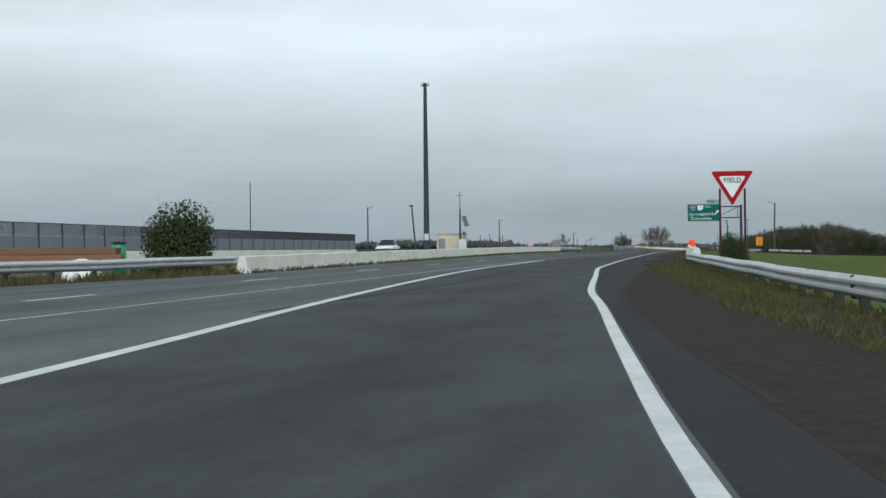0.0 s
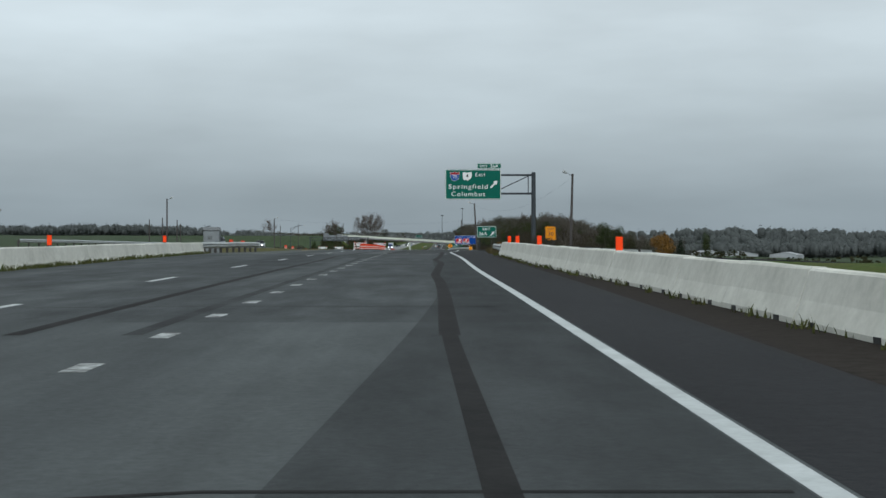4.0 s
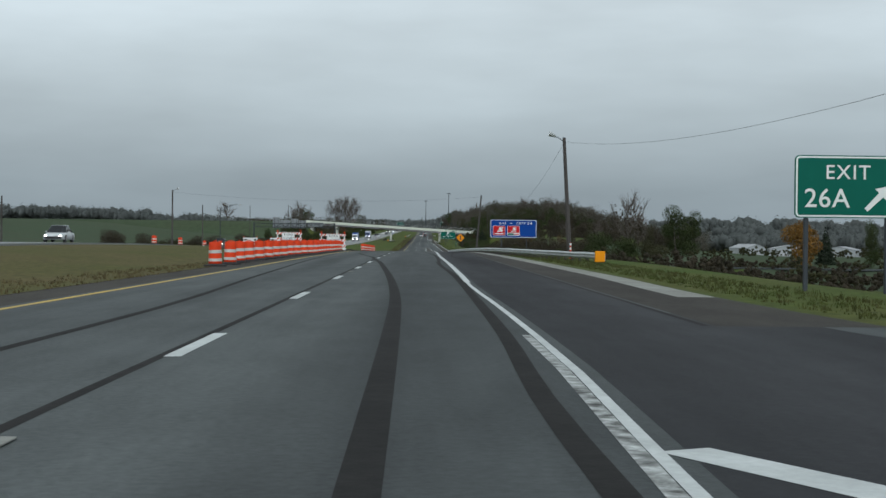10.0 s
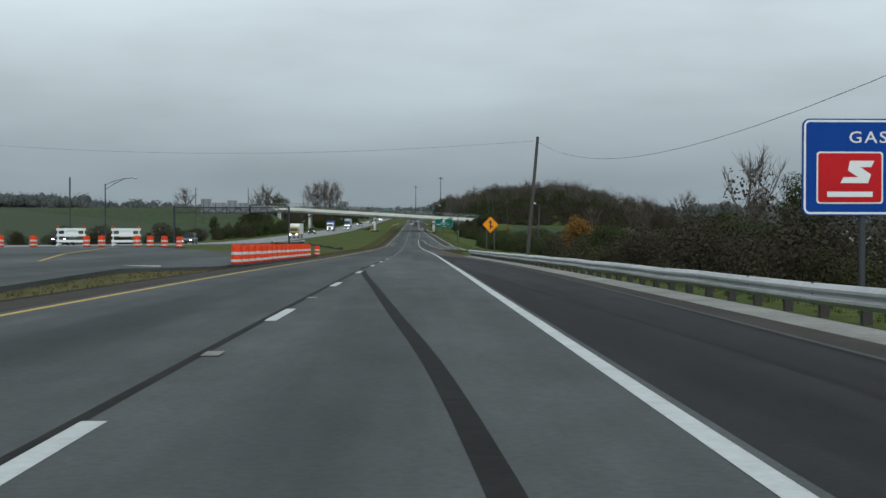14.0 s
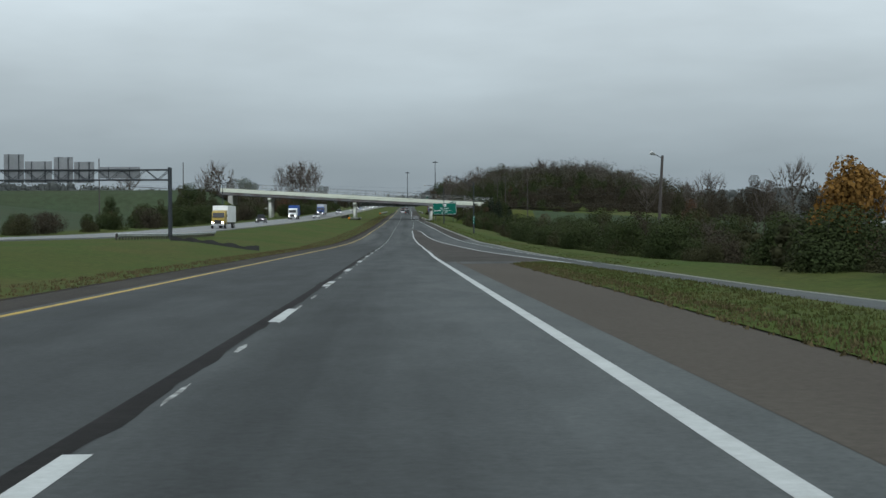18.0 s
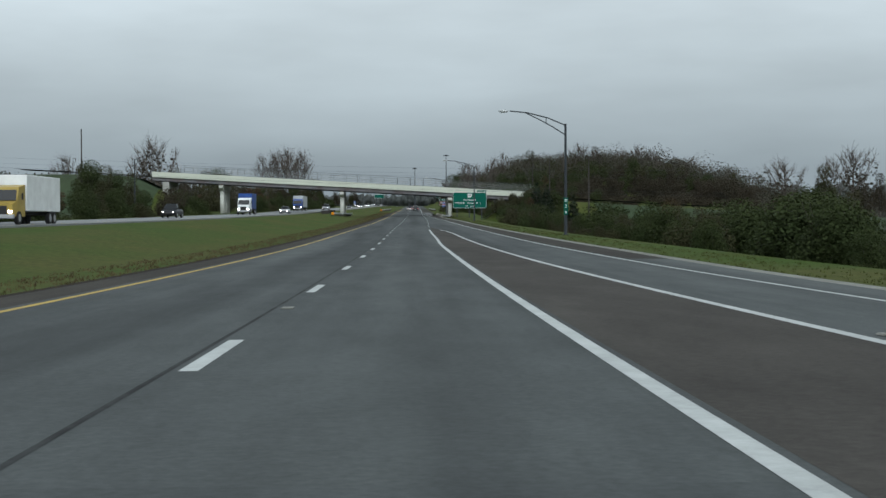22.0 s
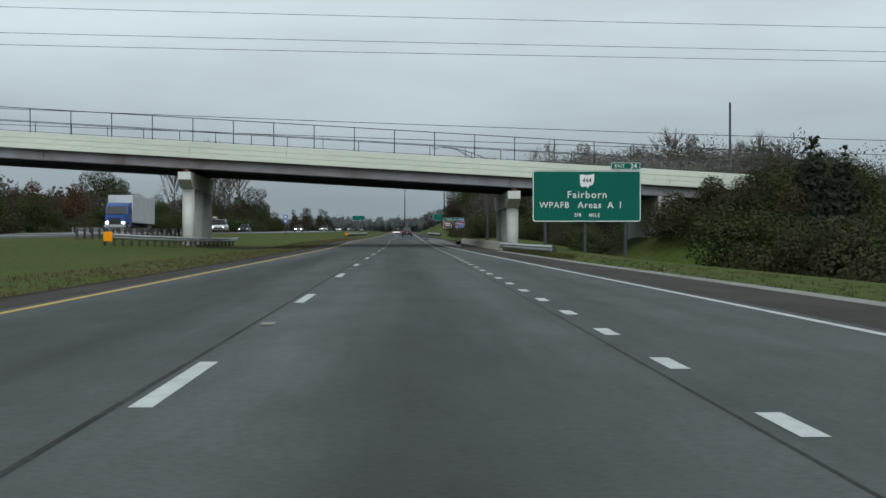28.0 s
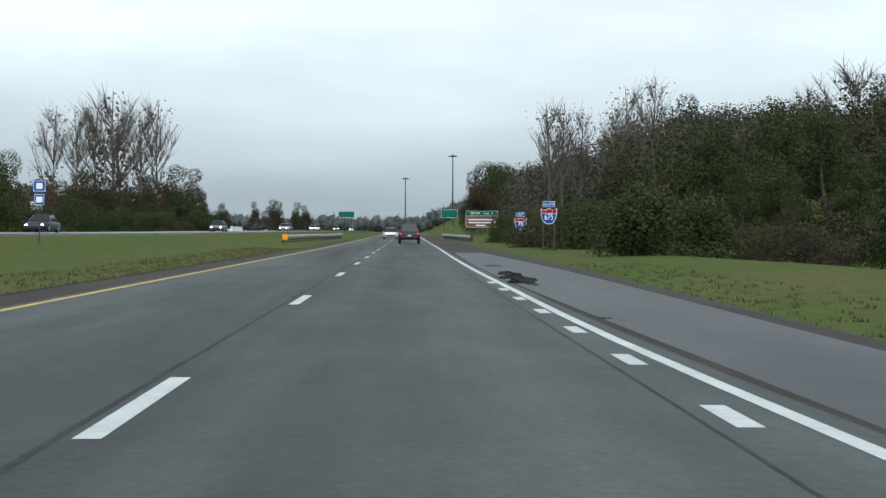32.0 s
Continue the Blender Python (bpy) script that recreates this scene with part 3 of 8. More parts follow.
entry_l = curve((438, 5.25), (456, 5.0), (476, 4.35), (489, 3.95), (506, 3.4), (536, 3.2), (567, 2.99), (600, 2.6), (640, 2.36), (674, 2.2), (690, 1.6), (704, 1.42))


def smooth(t):
    t = np.clip(t, 0, 1)
    return t * t * (3 - 2 * t)


def seg_dist(x, y, pts):
    best = np.full(np.shape(x), 1e9)
    for (x0, y0), (x1, y1) in zip(pts, pts[1:]):
        dx, dy = x1 - x0, y1 - y0
        t = np.clip(((x - x0) * dx + (y - y0) * dy) / (dx * dx + dy * dy), 0, 1)
        best = np.minimum(best, np.hypot(x - x0 - t * dx, y - y0 - t * dy))
    return best


ENTRY = [((a[0] + b[0]) / 2, (a[1] + b[1]) / 2) for a, b in zip(ENTRY_L, ENTRY_R)]
EXIT_C = [((a[0] + b[0]) / 2, (a[1] + b[1]) / 2) for a, b in zip(EXIT_L, EXIT_R)]
CROSS_R = [(-10.45, 262), (-10.65, 300), (-11.4, 325), (-12.5, 344), (-10.25, 352), (-10.05, 375), (-10.6, 390), (-18, 403), (-25, 414)]
CROSS_L = [(-12.5, 262), (-20.0, 300), (-25.5, 330), (-28.5, 350), (-30.3, 365), (-31.6, 378), (-32.5, 390), (-33.2, 402), (-33.6, 414)]
CROSS_C = [((a[0] + b[0]) / 2, (a[1] + b[1]) / 2) for a, b in zip(CROSS_L, CROSS_R)]


def ramp_z(x, y):
    return road_z(np.minimum(y, 190)) - 0.035 * np.maximum(x - 6, 0)


def fall(x, y):
    """The crossfall of the joining lane, away from the highway."""
    return -0.065 * (1 - smooth((y - 505) / 110)) * smooth((y - 425) / 12) * np.maximum(x - entry_l(np.maximum(y, 430)) - 0.1, 0)


def entry_z(x, y):
    return road_z(y) + fall(x, y) - 0.14 * smooth((482 - y) / 25) - 1.5 * smooth((436 - y) / 40)


def bank_z(x):
    """The road over the bridge, and the banks that carry it."""
    return 6.05 - 0.0605 * (np.maximum(x, -68.0) - 1.75)


def ground_z(x, y):
    x, y = np.asarray(x, float), np.asarray(y, float)
    z0 = road_z(np.clip(y, -300, 2600))
    # natural lie of the land
    left = z0 + opp_dz(y) - 0.2 + smooth((-x - 52) / 130) * 8.5 * smooth((y - 230) / 200) * (1 - smooth((y - 900) / 250)) - 2.2 * smooth((-x - 40) / 30) * (1 - smooth((y - 120) / 150))
    low = -3.2 * smooth((y - 120) / 60) * (1 - smooth((y - 400) / 60)) - 4.0 * (1 - smooth((y - 90) / 60))
    right = z0 + low * smooth((x - 6) / 18) + smooth((y - 430) / 80) * (-2.6 * smooth((x - 9) / 18) + 2.6 * smooth((x - 34) / 36))
    right = right + 1.4 * smooth((y - 890) / 60) * smooth((x - 8) / 14) + 11.5 * smooth((y - 960) / 200) * smooth((x - 14) / 36) * (1 - smooth((x - 90) / 100))
    vale = smooth((x - 85) / 70) * smooth((y - 380) / 150) * (1 - smooth((y - 1400) / 300))
    right = right * (1 - vale) + vale * -5.4 + vale * 15.0 * smooth((y - 960) / 200) * (1 - smooth((x - 110) / 80))
    mid = z0 - 0.45 + 0.35 * smooth((y - 700) / 100) + (opp_dz(y) + 0.2) * smooth((-x - 12) / 10)
    n = np.where(x > 0, right, np.where(x > opp_near(y), mid, left))
    n = n + 0.10 * np.sin(x * 0.13 + y * 0.05) * np.sin(y * 0.031 + x * 0.02)
    # banks of the bridge
    bank = bank_z(x) - np.maximum(np.abs(y - 868) - 10.0, 0) * 0.5
    end_r, end_l = 15.5, -49.0
    bank = np.where(x > 0, bank - np.maximum(end_r + 9 - x, 0) * 0.62, bank - np.maximum(x - end_l + 9, 0) * 0.62)
    n = np.where((x > 8.5) | (x < -40), np.maximum(n, bank), n)
    far = smooth((np.abs(x) - 300) / 500)
    n = n * (1 - far) + far * (z0 * 0.5 + 2.0)
    # pavements press into it
    def press(n, d, z, reach):
        w = smooth(d / reach)
        return z - 0.14 - 0.25 * smooth(d / 2.0) * 0 + (n - z + 0.14) * w
    d = np.maximum(np.maximum(left_edge(y) - x, x - pave_right(y)), 0)
    n = press(n, d - 0.6, z0 + fall(np.minimum(x, pave_right(y) + 1.5), y), np.where(x > 0, 9.0, 6.0))
    d = np.maximum(np.maximum(x - opp_near(y), opp_near(y) - OPP_W - x), 0)
    n = np.where((x < -14) & (x > opp_near(y) - OPP_W - 15), press(n, d - 0.8, z0 + opp_dz(y), 7.0), n)
    d = np.maximum(seg_dist(x, y, EXIT_C) - 11, 0)
    n = np.where((y > 120) & (y < 215) & (x > 1), press(n, d, ramp_z(x, y), 12.0), n)
    d = np.maximum(seg_dist(x, y, ENTRY) - 2.6, 0)
    n = np.where((y > 320) & (y < 484) & (x > 2), press(n, d, entry_z(x, y), 7.0), n)
    n = np.where((y > 432) & (y < 484) & (x > 1.2) & (x < 5.5), np.minimum(n, entry_z(x, y) - 0.2), n)
    n = np.where((y > 396) & (y <= 432) & (x > pave_right(y)) & (x < 6.5), np.maximum(n, z0 - 0.1), n)
    d = np.maximum(seg_dist(x, y, CROSS_C) - 2.5 - 7.5 * smooth((y - 270) / 60), 0)
    n = np.where((y > 250) & (y < 425) & (x < -9) & (x > -36), np.minimum(press(n, d, cross_z(x, y), 3.0), n + 0.2), n)
    return n


def cross_z(x, y):
    w = smooth((left_edge(y) - x) / 16)
    return road_z(y) * (1 - w) + (road_z(y) + opp_dz(y)) * w




def bisect_right(values, v):
    lo, hi = 0, len(values)
    while lo < hi:
        mid = (lo + hi) // 2
        if v < values[mid]:
            hi = mid
        else:
            lo = mid + 1
    return lo


xs = np.concatenate([[-4500, -2500, -1500, -1000, -700, -500, -380, -300, -240, -200, -170, -145, -125, -105, -90, -78, -68, -60], np.arange(-54, 34, 1.5), [36, 40, 46, 54, 64, 78, 95, 115, 140, 170, 210, 260, 330, 420, 560, 750, 1000, 1500, 2500, 4500]])
ys = np.concatenate([[-2500, -1200, -600, -350, -250, -180, -140], np.arange(-110, 1010, 5.0), np.arange(1010, 1400, 20.0), [1420, 1480, 1560, 1660, 1800, 2000, 2300, 2700, 3300, 4400]])
gx, gy = np.meshgrid(xs, ys)
gzv = ground_z(gx, gy)
nx, ny = len(xs), len(ys)
idx = np.arange(nx * ny).reshape(ny, nx)
quads = np.stack([idx[:-1, :-1], idx[:-1, 1:], idx[1:, 1:], idx[1:, :-1]], -1).reshape(-1, 4)
ground_mesh = raw(np.stack([gx, gy, gzv], -1).reshape(-1, 3).tolist(), quads.tolist(), M_GRASS, "ground")
ground_mesh.materials.append(M_FIELD)
ground_mesh.materials.append(M_STRAW)
cx, cy = (gx[:-1, :-1] + gx[1:, 1:]).ravel() / 2, (gy[:-1, :-1] + gy[1:, 1:]).ravel() / 2
ground_mesh.polygons.foreach_set("material_index", (((cx < -56) & (cy > 150) & (cy < 1000)) | (cx > 42) & (cy > 240) & (cy < 900) | (cx > 60) & (cy < 400) | (np.abs(cx) > 260)).astype(np.int32) + 2 * ((cx > -40) & (cx < -6) & (cy > 100) & (cy < 430)).astype(np.int32))
ground_mesh.polygons.foreach_set("use_smooth", np.ones(len(quads), bool))
GX, GY, GZ = xs.tolist(), ys.tolist(), gzv.tolist()


def gz(x, y):
    """The height of the ground sheet."""
    i = min(max(bisect_right(GX, x) - 1, 0), nx - 2)
    k = min(max(bisect_right(GY, y) - 1, 0), ny - 2)
    u, v = (x - GX[i]) / (GX[i + 1] - GX[i]), (y - GY[k]) / (GY[k + 1] - GY[k])
    a, b = GZ[k], GZ[k + 1]
    return (a[i] * (1 - u) + a[i + 1] * u) * (1 - v) + (b[i] * (1 - u) + b[i + 1] * u) * v


ground = tagged(part("ground", ground_mesh, None), "mown green and straw-coloured autumn grass land beside the highway", "ground", kind="structure")


def strip(name, fl, fr, y0, y1, material_, fz, lift, step=4.0, cols=1, parent=None, label="", kind="structure", category="", thick=0.0, fold=None):
    """A paved band between two lines, y0 to y1."""
    n = max(2, int(abs(y1 - y0) / step) + 1)
    yy = np.linspace(y0, y1, n)
    a, b = np.broadcast_to(fl(yy), yy.shape), np.broadcast_to(fr(yy), yy.shape)
    verts, faces = [], []
    for i, y in enumerate(yy):
        for k in range(cols + 1):
            x = a[i] + (b[i] - a[i]) * k / cols
            if fold:
                m = min(float(fold(y)), b[i] - 0.3)
                x = a[i] + (m - a[i]) * k / (cols - 2) if k <= cols - 2 else m + (b[i] - m) * (k - cols + 2) / 2
            verts.append((float(x), float(y), float(fz(x, y)) + lift))
    for i in range(n - 1):
        for k in range(cols):
            v = i * (cols + 1) + k
            faces.append((v, v + 1, v + cols + 2, v + cols + 1))
    if thick:
        top = len(verts)
        verts += [(x, y, z - thick) for x, y, z in verts]
        for i in range(n - 1):
            v, w = i * (cols + 1), i * (cols + 1) + cols
            faces.append((v, v + cols + 1, v + cols + 1 + top, v + top))
            faces.append((w + cols + 1, w, w + top, w + cols + 1 + top))
    ob = part(name, raw(verts, faces, material_, name), material_, parent, label)
    if parent is None:
        tagged(ob, label, category, kind=kind)
    return ob


def rz_(x, y):
    return road_z(y) + fall(x, y)


def oz_(x, y):
    return road_z(y) + opp_dz(y)


road = strip("road", left_edge, pave_right, -300, 2600, M_ASPHALT, rz_, 0.0, 4.0, 10, label="worn grey asphalt highway carriageway with patched seams", category="road", thick=0.25, fold=lambda y: entry_l(max(y, 430)) + 0.1 if 440 < y < 680 else 99)
across = road.data.attributes.new("across", "FLOAT", "POINT")
across.data.foreach_set("value", [v.co.x - float(lane_x(v.co.y)) + 50 * 3.52 for v in road.data.vertices])
strip("opposite_road", lambda y: opp_near(y) - OPP_W, opp_near, -300, 2600, M_OPP, oz_, 0.0, 8.0, 2, label="pale grey opposite carriageway beyond the grass median", category="road", thick=0.25)


def band(name, lefts, rights, fz, lift, material_, label="", parent=None, sub=4, thick=0.0):
    """A paved band between two lines of points."""
    verts, faces = [], []
    def fine(p):
        out = []
        for a, b in zip(p, p[1:]):
            out += [(a[0] + (b[0] - a[0]) * k / sub, a[1] + (b[1] - a[1]) * k / sub) for k in range(sub)]
        return out + [p[-1]]
    L, R = fine(lefts), fine(rights)
    for (x0, y0), (x1, y1) in zip(L, R):
        for k in range(4):
            x, y = x0 + (x1 - x0) * k / 3, y0 + (y1 - y0) * k / 3
            verts.append((x, y, float(fz(x, y)) + lift))
    for i in range(len(L) - 1):
        for k in range(3):
            v = i * 4 + k
            faces.append((v, v + 1, v + 5, v + 4))
    if thick:
        top = len(verts)
        verts += [(x, y, z - thick) for x, y, z in verts]
        for i in range(len(L) - 1):
            v = i * 4
            faces += [(v, v + 4, v + 4 + top, v + top), (v + 7, v + 3, v + 3 + top, v + 7 + top)]
    ob = part(name, raw(verts, faces, material_, name), material_, parent, label)
    return ob if parent else tagged(ob, label, "road", kind="structure")


def offset(pts, d):
    out = []
    for i, p in enumerate(pts):
        a, b = pts[max(i - 1, 0)], pts[min(i + 1, len(pts) - 1)]
        t = Vector((b[0] - a[0], b[1] - a[1])).normalized()
        out.append((p[0] + t.y * d, p[1] - t.x * d))
    return out


band("exit_ramp", [(x + 0.06, y) for x, y in EXIT_L], [(x + 1.6, y - 0.9) for x, y in EXIT_R], ramp_z, 0.002, M_EXITLANE, "dark asphalt exit ramp curving away", thick=0.2)
band("entry_ramp", ENTRY_L, ENTRY_R, entry_z, 0.006, M_ASPHALT, "grey asphalt entry ramp joining the highway", thick=0.2)
band("shoulder", [(x + 0.35, y - 0.2) for x, y in EXIT_R[:9]], [(x + 1.62, y - 0.91) for x, y in EXIT_R[:9]], ramp_z, 0.0042, M_GORE, "brownish shoulder of the exit ramp", road)
band("crossover", CROSS_L, CROSS_R, cross_z, -0.006, M_ASPHALT, "closed weathered crossover lane through the median", thick=0.2)

# bands of other pavement inside the road
def right_plus(d):
    return lambda y: right_x(y) + d


aux_r = curve((185, 0.55), (217, 0.64), (240, 0.62), (300, 1.15), (400, 1.25), (412, 1.2))
outer_x = curve((470, 5.5), (481, 5.75), (494, 6.2), (515, 6.3), (545, 6.15), (570, 5.95), (590, 5.65), (620, 5.55), (680, 5.5), (775, 5.15), (805, 4.9), (840, 4.5), (885, 3.92), (907, 3.66), (912, 3.55), (930, 3.56), (1000, 4.4), (1300, 7.15), (2600, 18.8))
dark_r = lambda y: right_x(y) + 0.16 + (aux_r(y) - right_x(y) - 0.16) * smooth((416 - y) / 44)
strip("dark_lane", right_plus(0.15), dark_r, 186, 415, M_ASPHALT_DARK, rz_, 0.0012, parent=road, label="darker resurfaced lane")
strip("dark_lane", lambda y: -2.12 + 0.0 * y, lambda y: np.minimum(edge_x(np.minimum(y, 126)) + 0.3, 2.6), 101, 146, M_EXITLANE, rz_, 0.001, 2.0, parent=road, label="darker resurfaced exit lane")
deck_l = curve((-120, 13.6), (-100, 9.4), (-80, 5.5), (-60, 2.5), (-53, 1.8), (-46, 1.05), (-33, -0.1), (-14, -1.3), (-4.7, -1.42), (4, -1.5), (26, -0.4), (48, 0.6), (84, 0.6), (101, 1.3))
strip("deck_surface", lambda y: deck_l(y) - 0.03, lambda y: edge_x(y) - 0.12, -118, 42, M_DECK, rz_, 0.0009, 2.0, parent=road, label="darker worn lane surface on the bridge deck")
strip("deck_surface", lambda y: deck_l(y) - 0.03, lambda y: edge_x(y) - 0.12, 42, 101, M_DECK_FAR, rz_, 0.0009, 2.0, parent=road, label="darker worn lane surface on the bridge deck")
strip("deck_surface", lambda y: left_edge(y) + 0.1, lambda y: deck_l(y) - 0.03, 42, 101, M_DECK_GREY, rz_, 0.0006, 2.0, parent=road, label="grey worn lane surface on the bridge deck")
strip("dark_lane", right_plus(0.15), lambda y: pave_right(y) - 0.9, 177, 199, M_ASPHALT_DARK, rz_, 0.0009, 2.0, parent=road, label="darker resurfaced lane past the gore")
strip("pale_shoulder", lambda y: aux_r(y) + 0.1, lambda y: pave_right(y) - 0.02, 196, 398, M_ASPHALT_OLD, rz_, 0.0012, parent=road, label="paler worn shoulder")
strip("shoulder", lambda y: np.maximum(right_x(y) + 0.55, dark_r(y) + 0.06), lambda y: pave_right(y) - 0.02, 374, 481, M_TAN, rz_, 0.0018, parent=road, label="brownish worn shoulder")
strip("worn_lane", lambda y: lane_x(y) - 3.6, lambda y: lane_x(y) - 0.02, 396, 545, M_WORNLANE, rz_, 0.0007, parent=road, label="darker worn passing lane surface")
strip("worn_lane", lambda y: lane_x(y) - 0.02, lambda y: right_x(y), 396, 560, M_WORNLANE2, rz_, 0.0007, parent=road, label="worn lane surface")
strip("gore_pavement", right_plus(0.15), entry_l, 480.5, 703, M_GORE, rz_, 0.0012, parent=road, label="brownish worn gore pavement")
strip("shoulder", lambda y: edge_x(y) + 0.06, lambda y: pave_right(y) - 0.02, -118, 126, M_SHOULDER, rz_, 0.0012, parent=road, label="dark cracked shoulder")
strip("shoulder", lambda y: outer_x(y) + 0.25, lambda y: pave_right(y) - 0.02, 600, 1200, M_ASPHALT_OLD, rz_, 0.0012, parent=road, label="worn grey shoulder")
strip("shoulder", lambda y: left_edge(y) + 0.02, lambda y: lane_x(y) - 3.95, 135, 1200, M_ASPHALT_OLD, rz_, 0.0012, parent=road, label="narrow worn shoulder")
strip("gravel_edge", lambda y: pave_right(y) - 0.75, lambda y: pave_right(y) - 0.03, 205, 400, M_EDGE, rz_, 0.0031, parent=road, label="pale gravelly concrete edge")
strip("gravel_edge", lambda y: pave_right(y) - 0.5, lambda y: pave_right(y) - 0.03, 500, 845, M_EDGE, rz_, 0.0031, parent=road, label="pale gravelly edge")
strip("wet_streak", curve((866, 4.75), (876, 4.6), (883, 4.4), (891, 4.15), (910, 3.95), (940, 3.9), (975, 4.5)), curve((866, 5.1), (876, 5.5), (883, 5.45), (891, 5.4), (910, 5.7), (940, 6.2), (975, 6.0)), 866, 975, M_WETPAVE, rz_, 0.0026, 2.0, parent=road, label="wet shining streak on the shoulder")
strip("gore_pavement", right_plus(0.06), lambda y: np.interp(y, [p[1] for p in EXIT_L], [p[0] for p in EXIT_L]), 139, 178, M_EXITLANE, rz_, 0.0012, 1.5, parent=road, label="dark gore pavement under the chevrons")
strip("soil_edge", curve((-70, 9.6), (-55, 7.4), (-41, 5.75), (-32, 5.35), (-25.6, 5.1), (-15, 4.75), (-12.5, 4.4), (-6.8, 4.15), (3, 3.95), (19, 3.6), (40, 3.6), (90, 3.2)), lambda y: pave_right(y) - 0.05, -66, 92, M_SOIL, rz_, 0.0024, parent=road, label="brown silt washed along the barrier foot")


# ---------------------------------------------------------------- road markings
def line(name, fx, y0, y1, w, material_, label="", lift=0.0031, parent=road, fz=rz_, step=4.0):
    return strip(name, lambda y: fx(y) - w / 2, lambda y: fx(y) + w / 2, y0, y1, material_, fz, lift, step, parent=parent, label=label)


def path_line(name, pts, w, material_, fz, lift=0.0056, label="", parent=road):
    L, R = offset(pts, -w / 2), offset(pts, w / 2)
    return band(name, L, R, fz, lift, material_, label, parent)


line("edge_line", lambda y: edge_x(y) - 0.04, -118, 127, 0.14, M_WHITE, "white edge line", step=2.0)
path_line("edge_line", [(2.14, 126), *EXIT_R], 0.14, M_WHITE, ramp_z, label="white edge line of the exit ramp")
gore_in = curve((-120, 13.6), (-100, 9.4), (-80, 5.5), (-60, 2.5), (-53, 1.8), (-46, 1.05), (-33, -0.1), (-14, -1.3), (-4.7, -1.42), (5, -1.67))
line("edge_line", lambda y: gore_in(y) - 0.03, -118, 5, 0.21, M_WHITE, "broad white line where the ramp joins", step=2.0)
thin_x = curve((-300, -2.6), (-60, -2.4), (-40, -2.22), (-28, -2.17), (-11.3, -2.14), (-2.3, -1.87), (5, -1.72))
line("edge_line", thin_x, -200, 5, 0.13, M_WHITE_WORN, "thin worn white line", step=2.0)


def dashes(name, centres, fx, length, w, material_, label):
    for y in centres:
        strip(name, lambda v: fx(v) - w / 2, lambda v: fx(v) + w / 2, y - length / 2, y + length / 2, material_, rz_, 0.0032, 1.6, parent=road, label=label)


DASH_AT = ((-20, -102), (0, 142.2), (1, 155.3), (2, 167.4), (3, 180.7), (4, 192.4), (6, 216.2), (7, 228.4), (8, 239.6), (11, 276.2), (12, 289.0), (13, 302.4), (14, 315.2), (15, 328.4), (21, 406), (22, 418.6), (23, 431.5), (24, 444.9), (26, 468.5), (27, 481.8), (28, 494.6), (29, 506.6), (30, 519.0), (31, 530.0), (32, 542.6), (33, 554.6), (34, 566.4), (35, 579.7), (37, 604), (38, 616.3), (39, 629.2), (40, 641.8), (42, 668.6), (50, 771.7), (51, 784.7), (52, 797.5), (53, 809.5), (54, 822.3), (55, 834.0), (56, 846.1), (57, 858.6), (58, 870.6), (59, 882.8), (60, 895.2), (61, 909.5), (62, 923), (63, 936.5), (90, 1270), (110, 1520))
ks, vs_ = [a for a, b in DASH_AT], [b for a, b in DASH_AT]
dashes("lane_dash", [float(np.interp(k, ks, vs_)) for k in range(-20, 100)], lane_x, 3.05, 0.15, M_WHITE, "white lane dash")
dashes("dotted_mark", [10 + 3.33 * k for k in range(0, 36)], lambda y: -2.15 + 0 * y, 0.7, 0.2, M_WHITE_WORN, "worn white dotted mark")
dashes("dotted_mark", [769.3 - 3.58 * k for k in range(1, 20)][::-1] + [float(np.interp(k, (0, 9, 19, 20, 29, 39, 45), (769.3, 802.4, 839.4, 843.0, 873.2, 908.9, 931))) for k in range(0, 46)], right_x, 1.0, 0.16, M_WHITE, "white dotted lane mark")
line("centre_edge_line", lambda y: lane_x(y) - 3.72, 128, 1500, 0.13, M_YELLOW, "yellow line along the median")
line("edge_line", lambda y: right_x(y) - 0.01, 129, 214, 0.085, M_WHITE, "white gore line")
line("worn_gore_line", lambda y: right_x(y) - 0.11, 126, 194, 0.1, M_WHITE_WORN, "flaking white and ochre gore line", lift=0.0026)
line("edge_line", right_x, 213, 684, 0.155, M_WHITE, "white edge line")
line("edge_line", entry_l, 477, 481, 0.16, M_WHITE, "white edge line of the entry ramp", fz=entry_z, lift=0.013, step=2.0)
line("edge_line", entry_l, 481, 683, 0.16, M_WHITE, "white edge line of the entry ramp")
line("edge_line", outer_x, 482, 1500, 0.13, M_WHITE, "white outer edge line")
path_line("edge_line", EXIT_L[:7], 0.27, M_WHITE, ramp_z, 0.012, "broad white gore edge")
path_line("edge_line", EXIT_L[6:], 0.14, M_YELLOW, ramp_z, 0.014, "yellow edge of the exit ramp")
for bar in (((-1.88, 144.95), (-1.66, 144.5), (-1.3, 144.9)), ((-1.84, 148.34), (-1.48, 147.8), (-0.9, 148.2)), ((-1.84, 151.56), (-1.29, 150.8), (-0.45, 151.2)), ((-1.78, 155.05), (-0.97, 153.6), (0.0, 153.9)), ((-1.76, 164.1), (-0.33, 161.2), (0.9, 161.7)), ((-1.74, 169.8), (-0.05, 166.3), (2.0, 166.6)), ((-1.7, 185.6), (1.1, 180.0), (3.8, 175.4))):
    path_line("chevron", list(bar), 0.32, M_WHITE, rz_, 0.0042, "white chevron bar")
line("opposite_edge_line", lambda y: opp_near(y) - 1.2, -300, 1500, 0.14, M_YELLOW, "faded yellow line", fz=oz_, step=12.0)
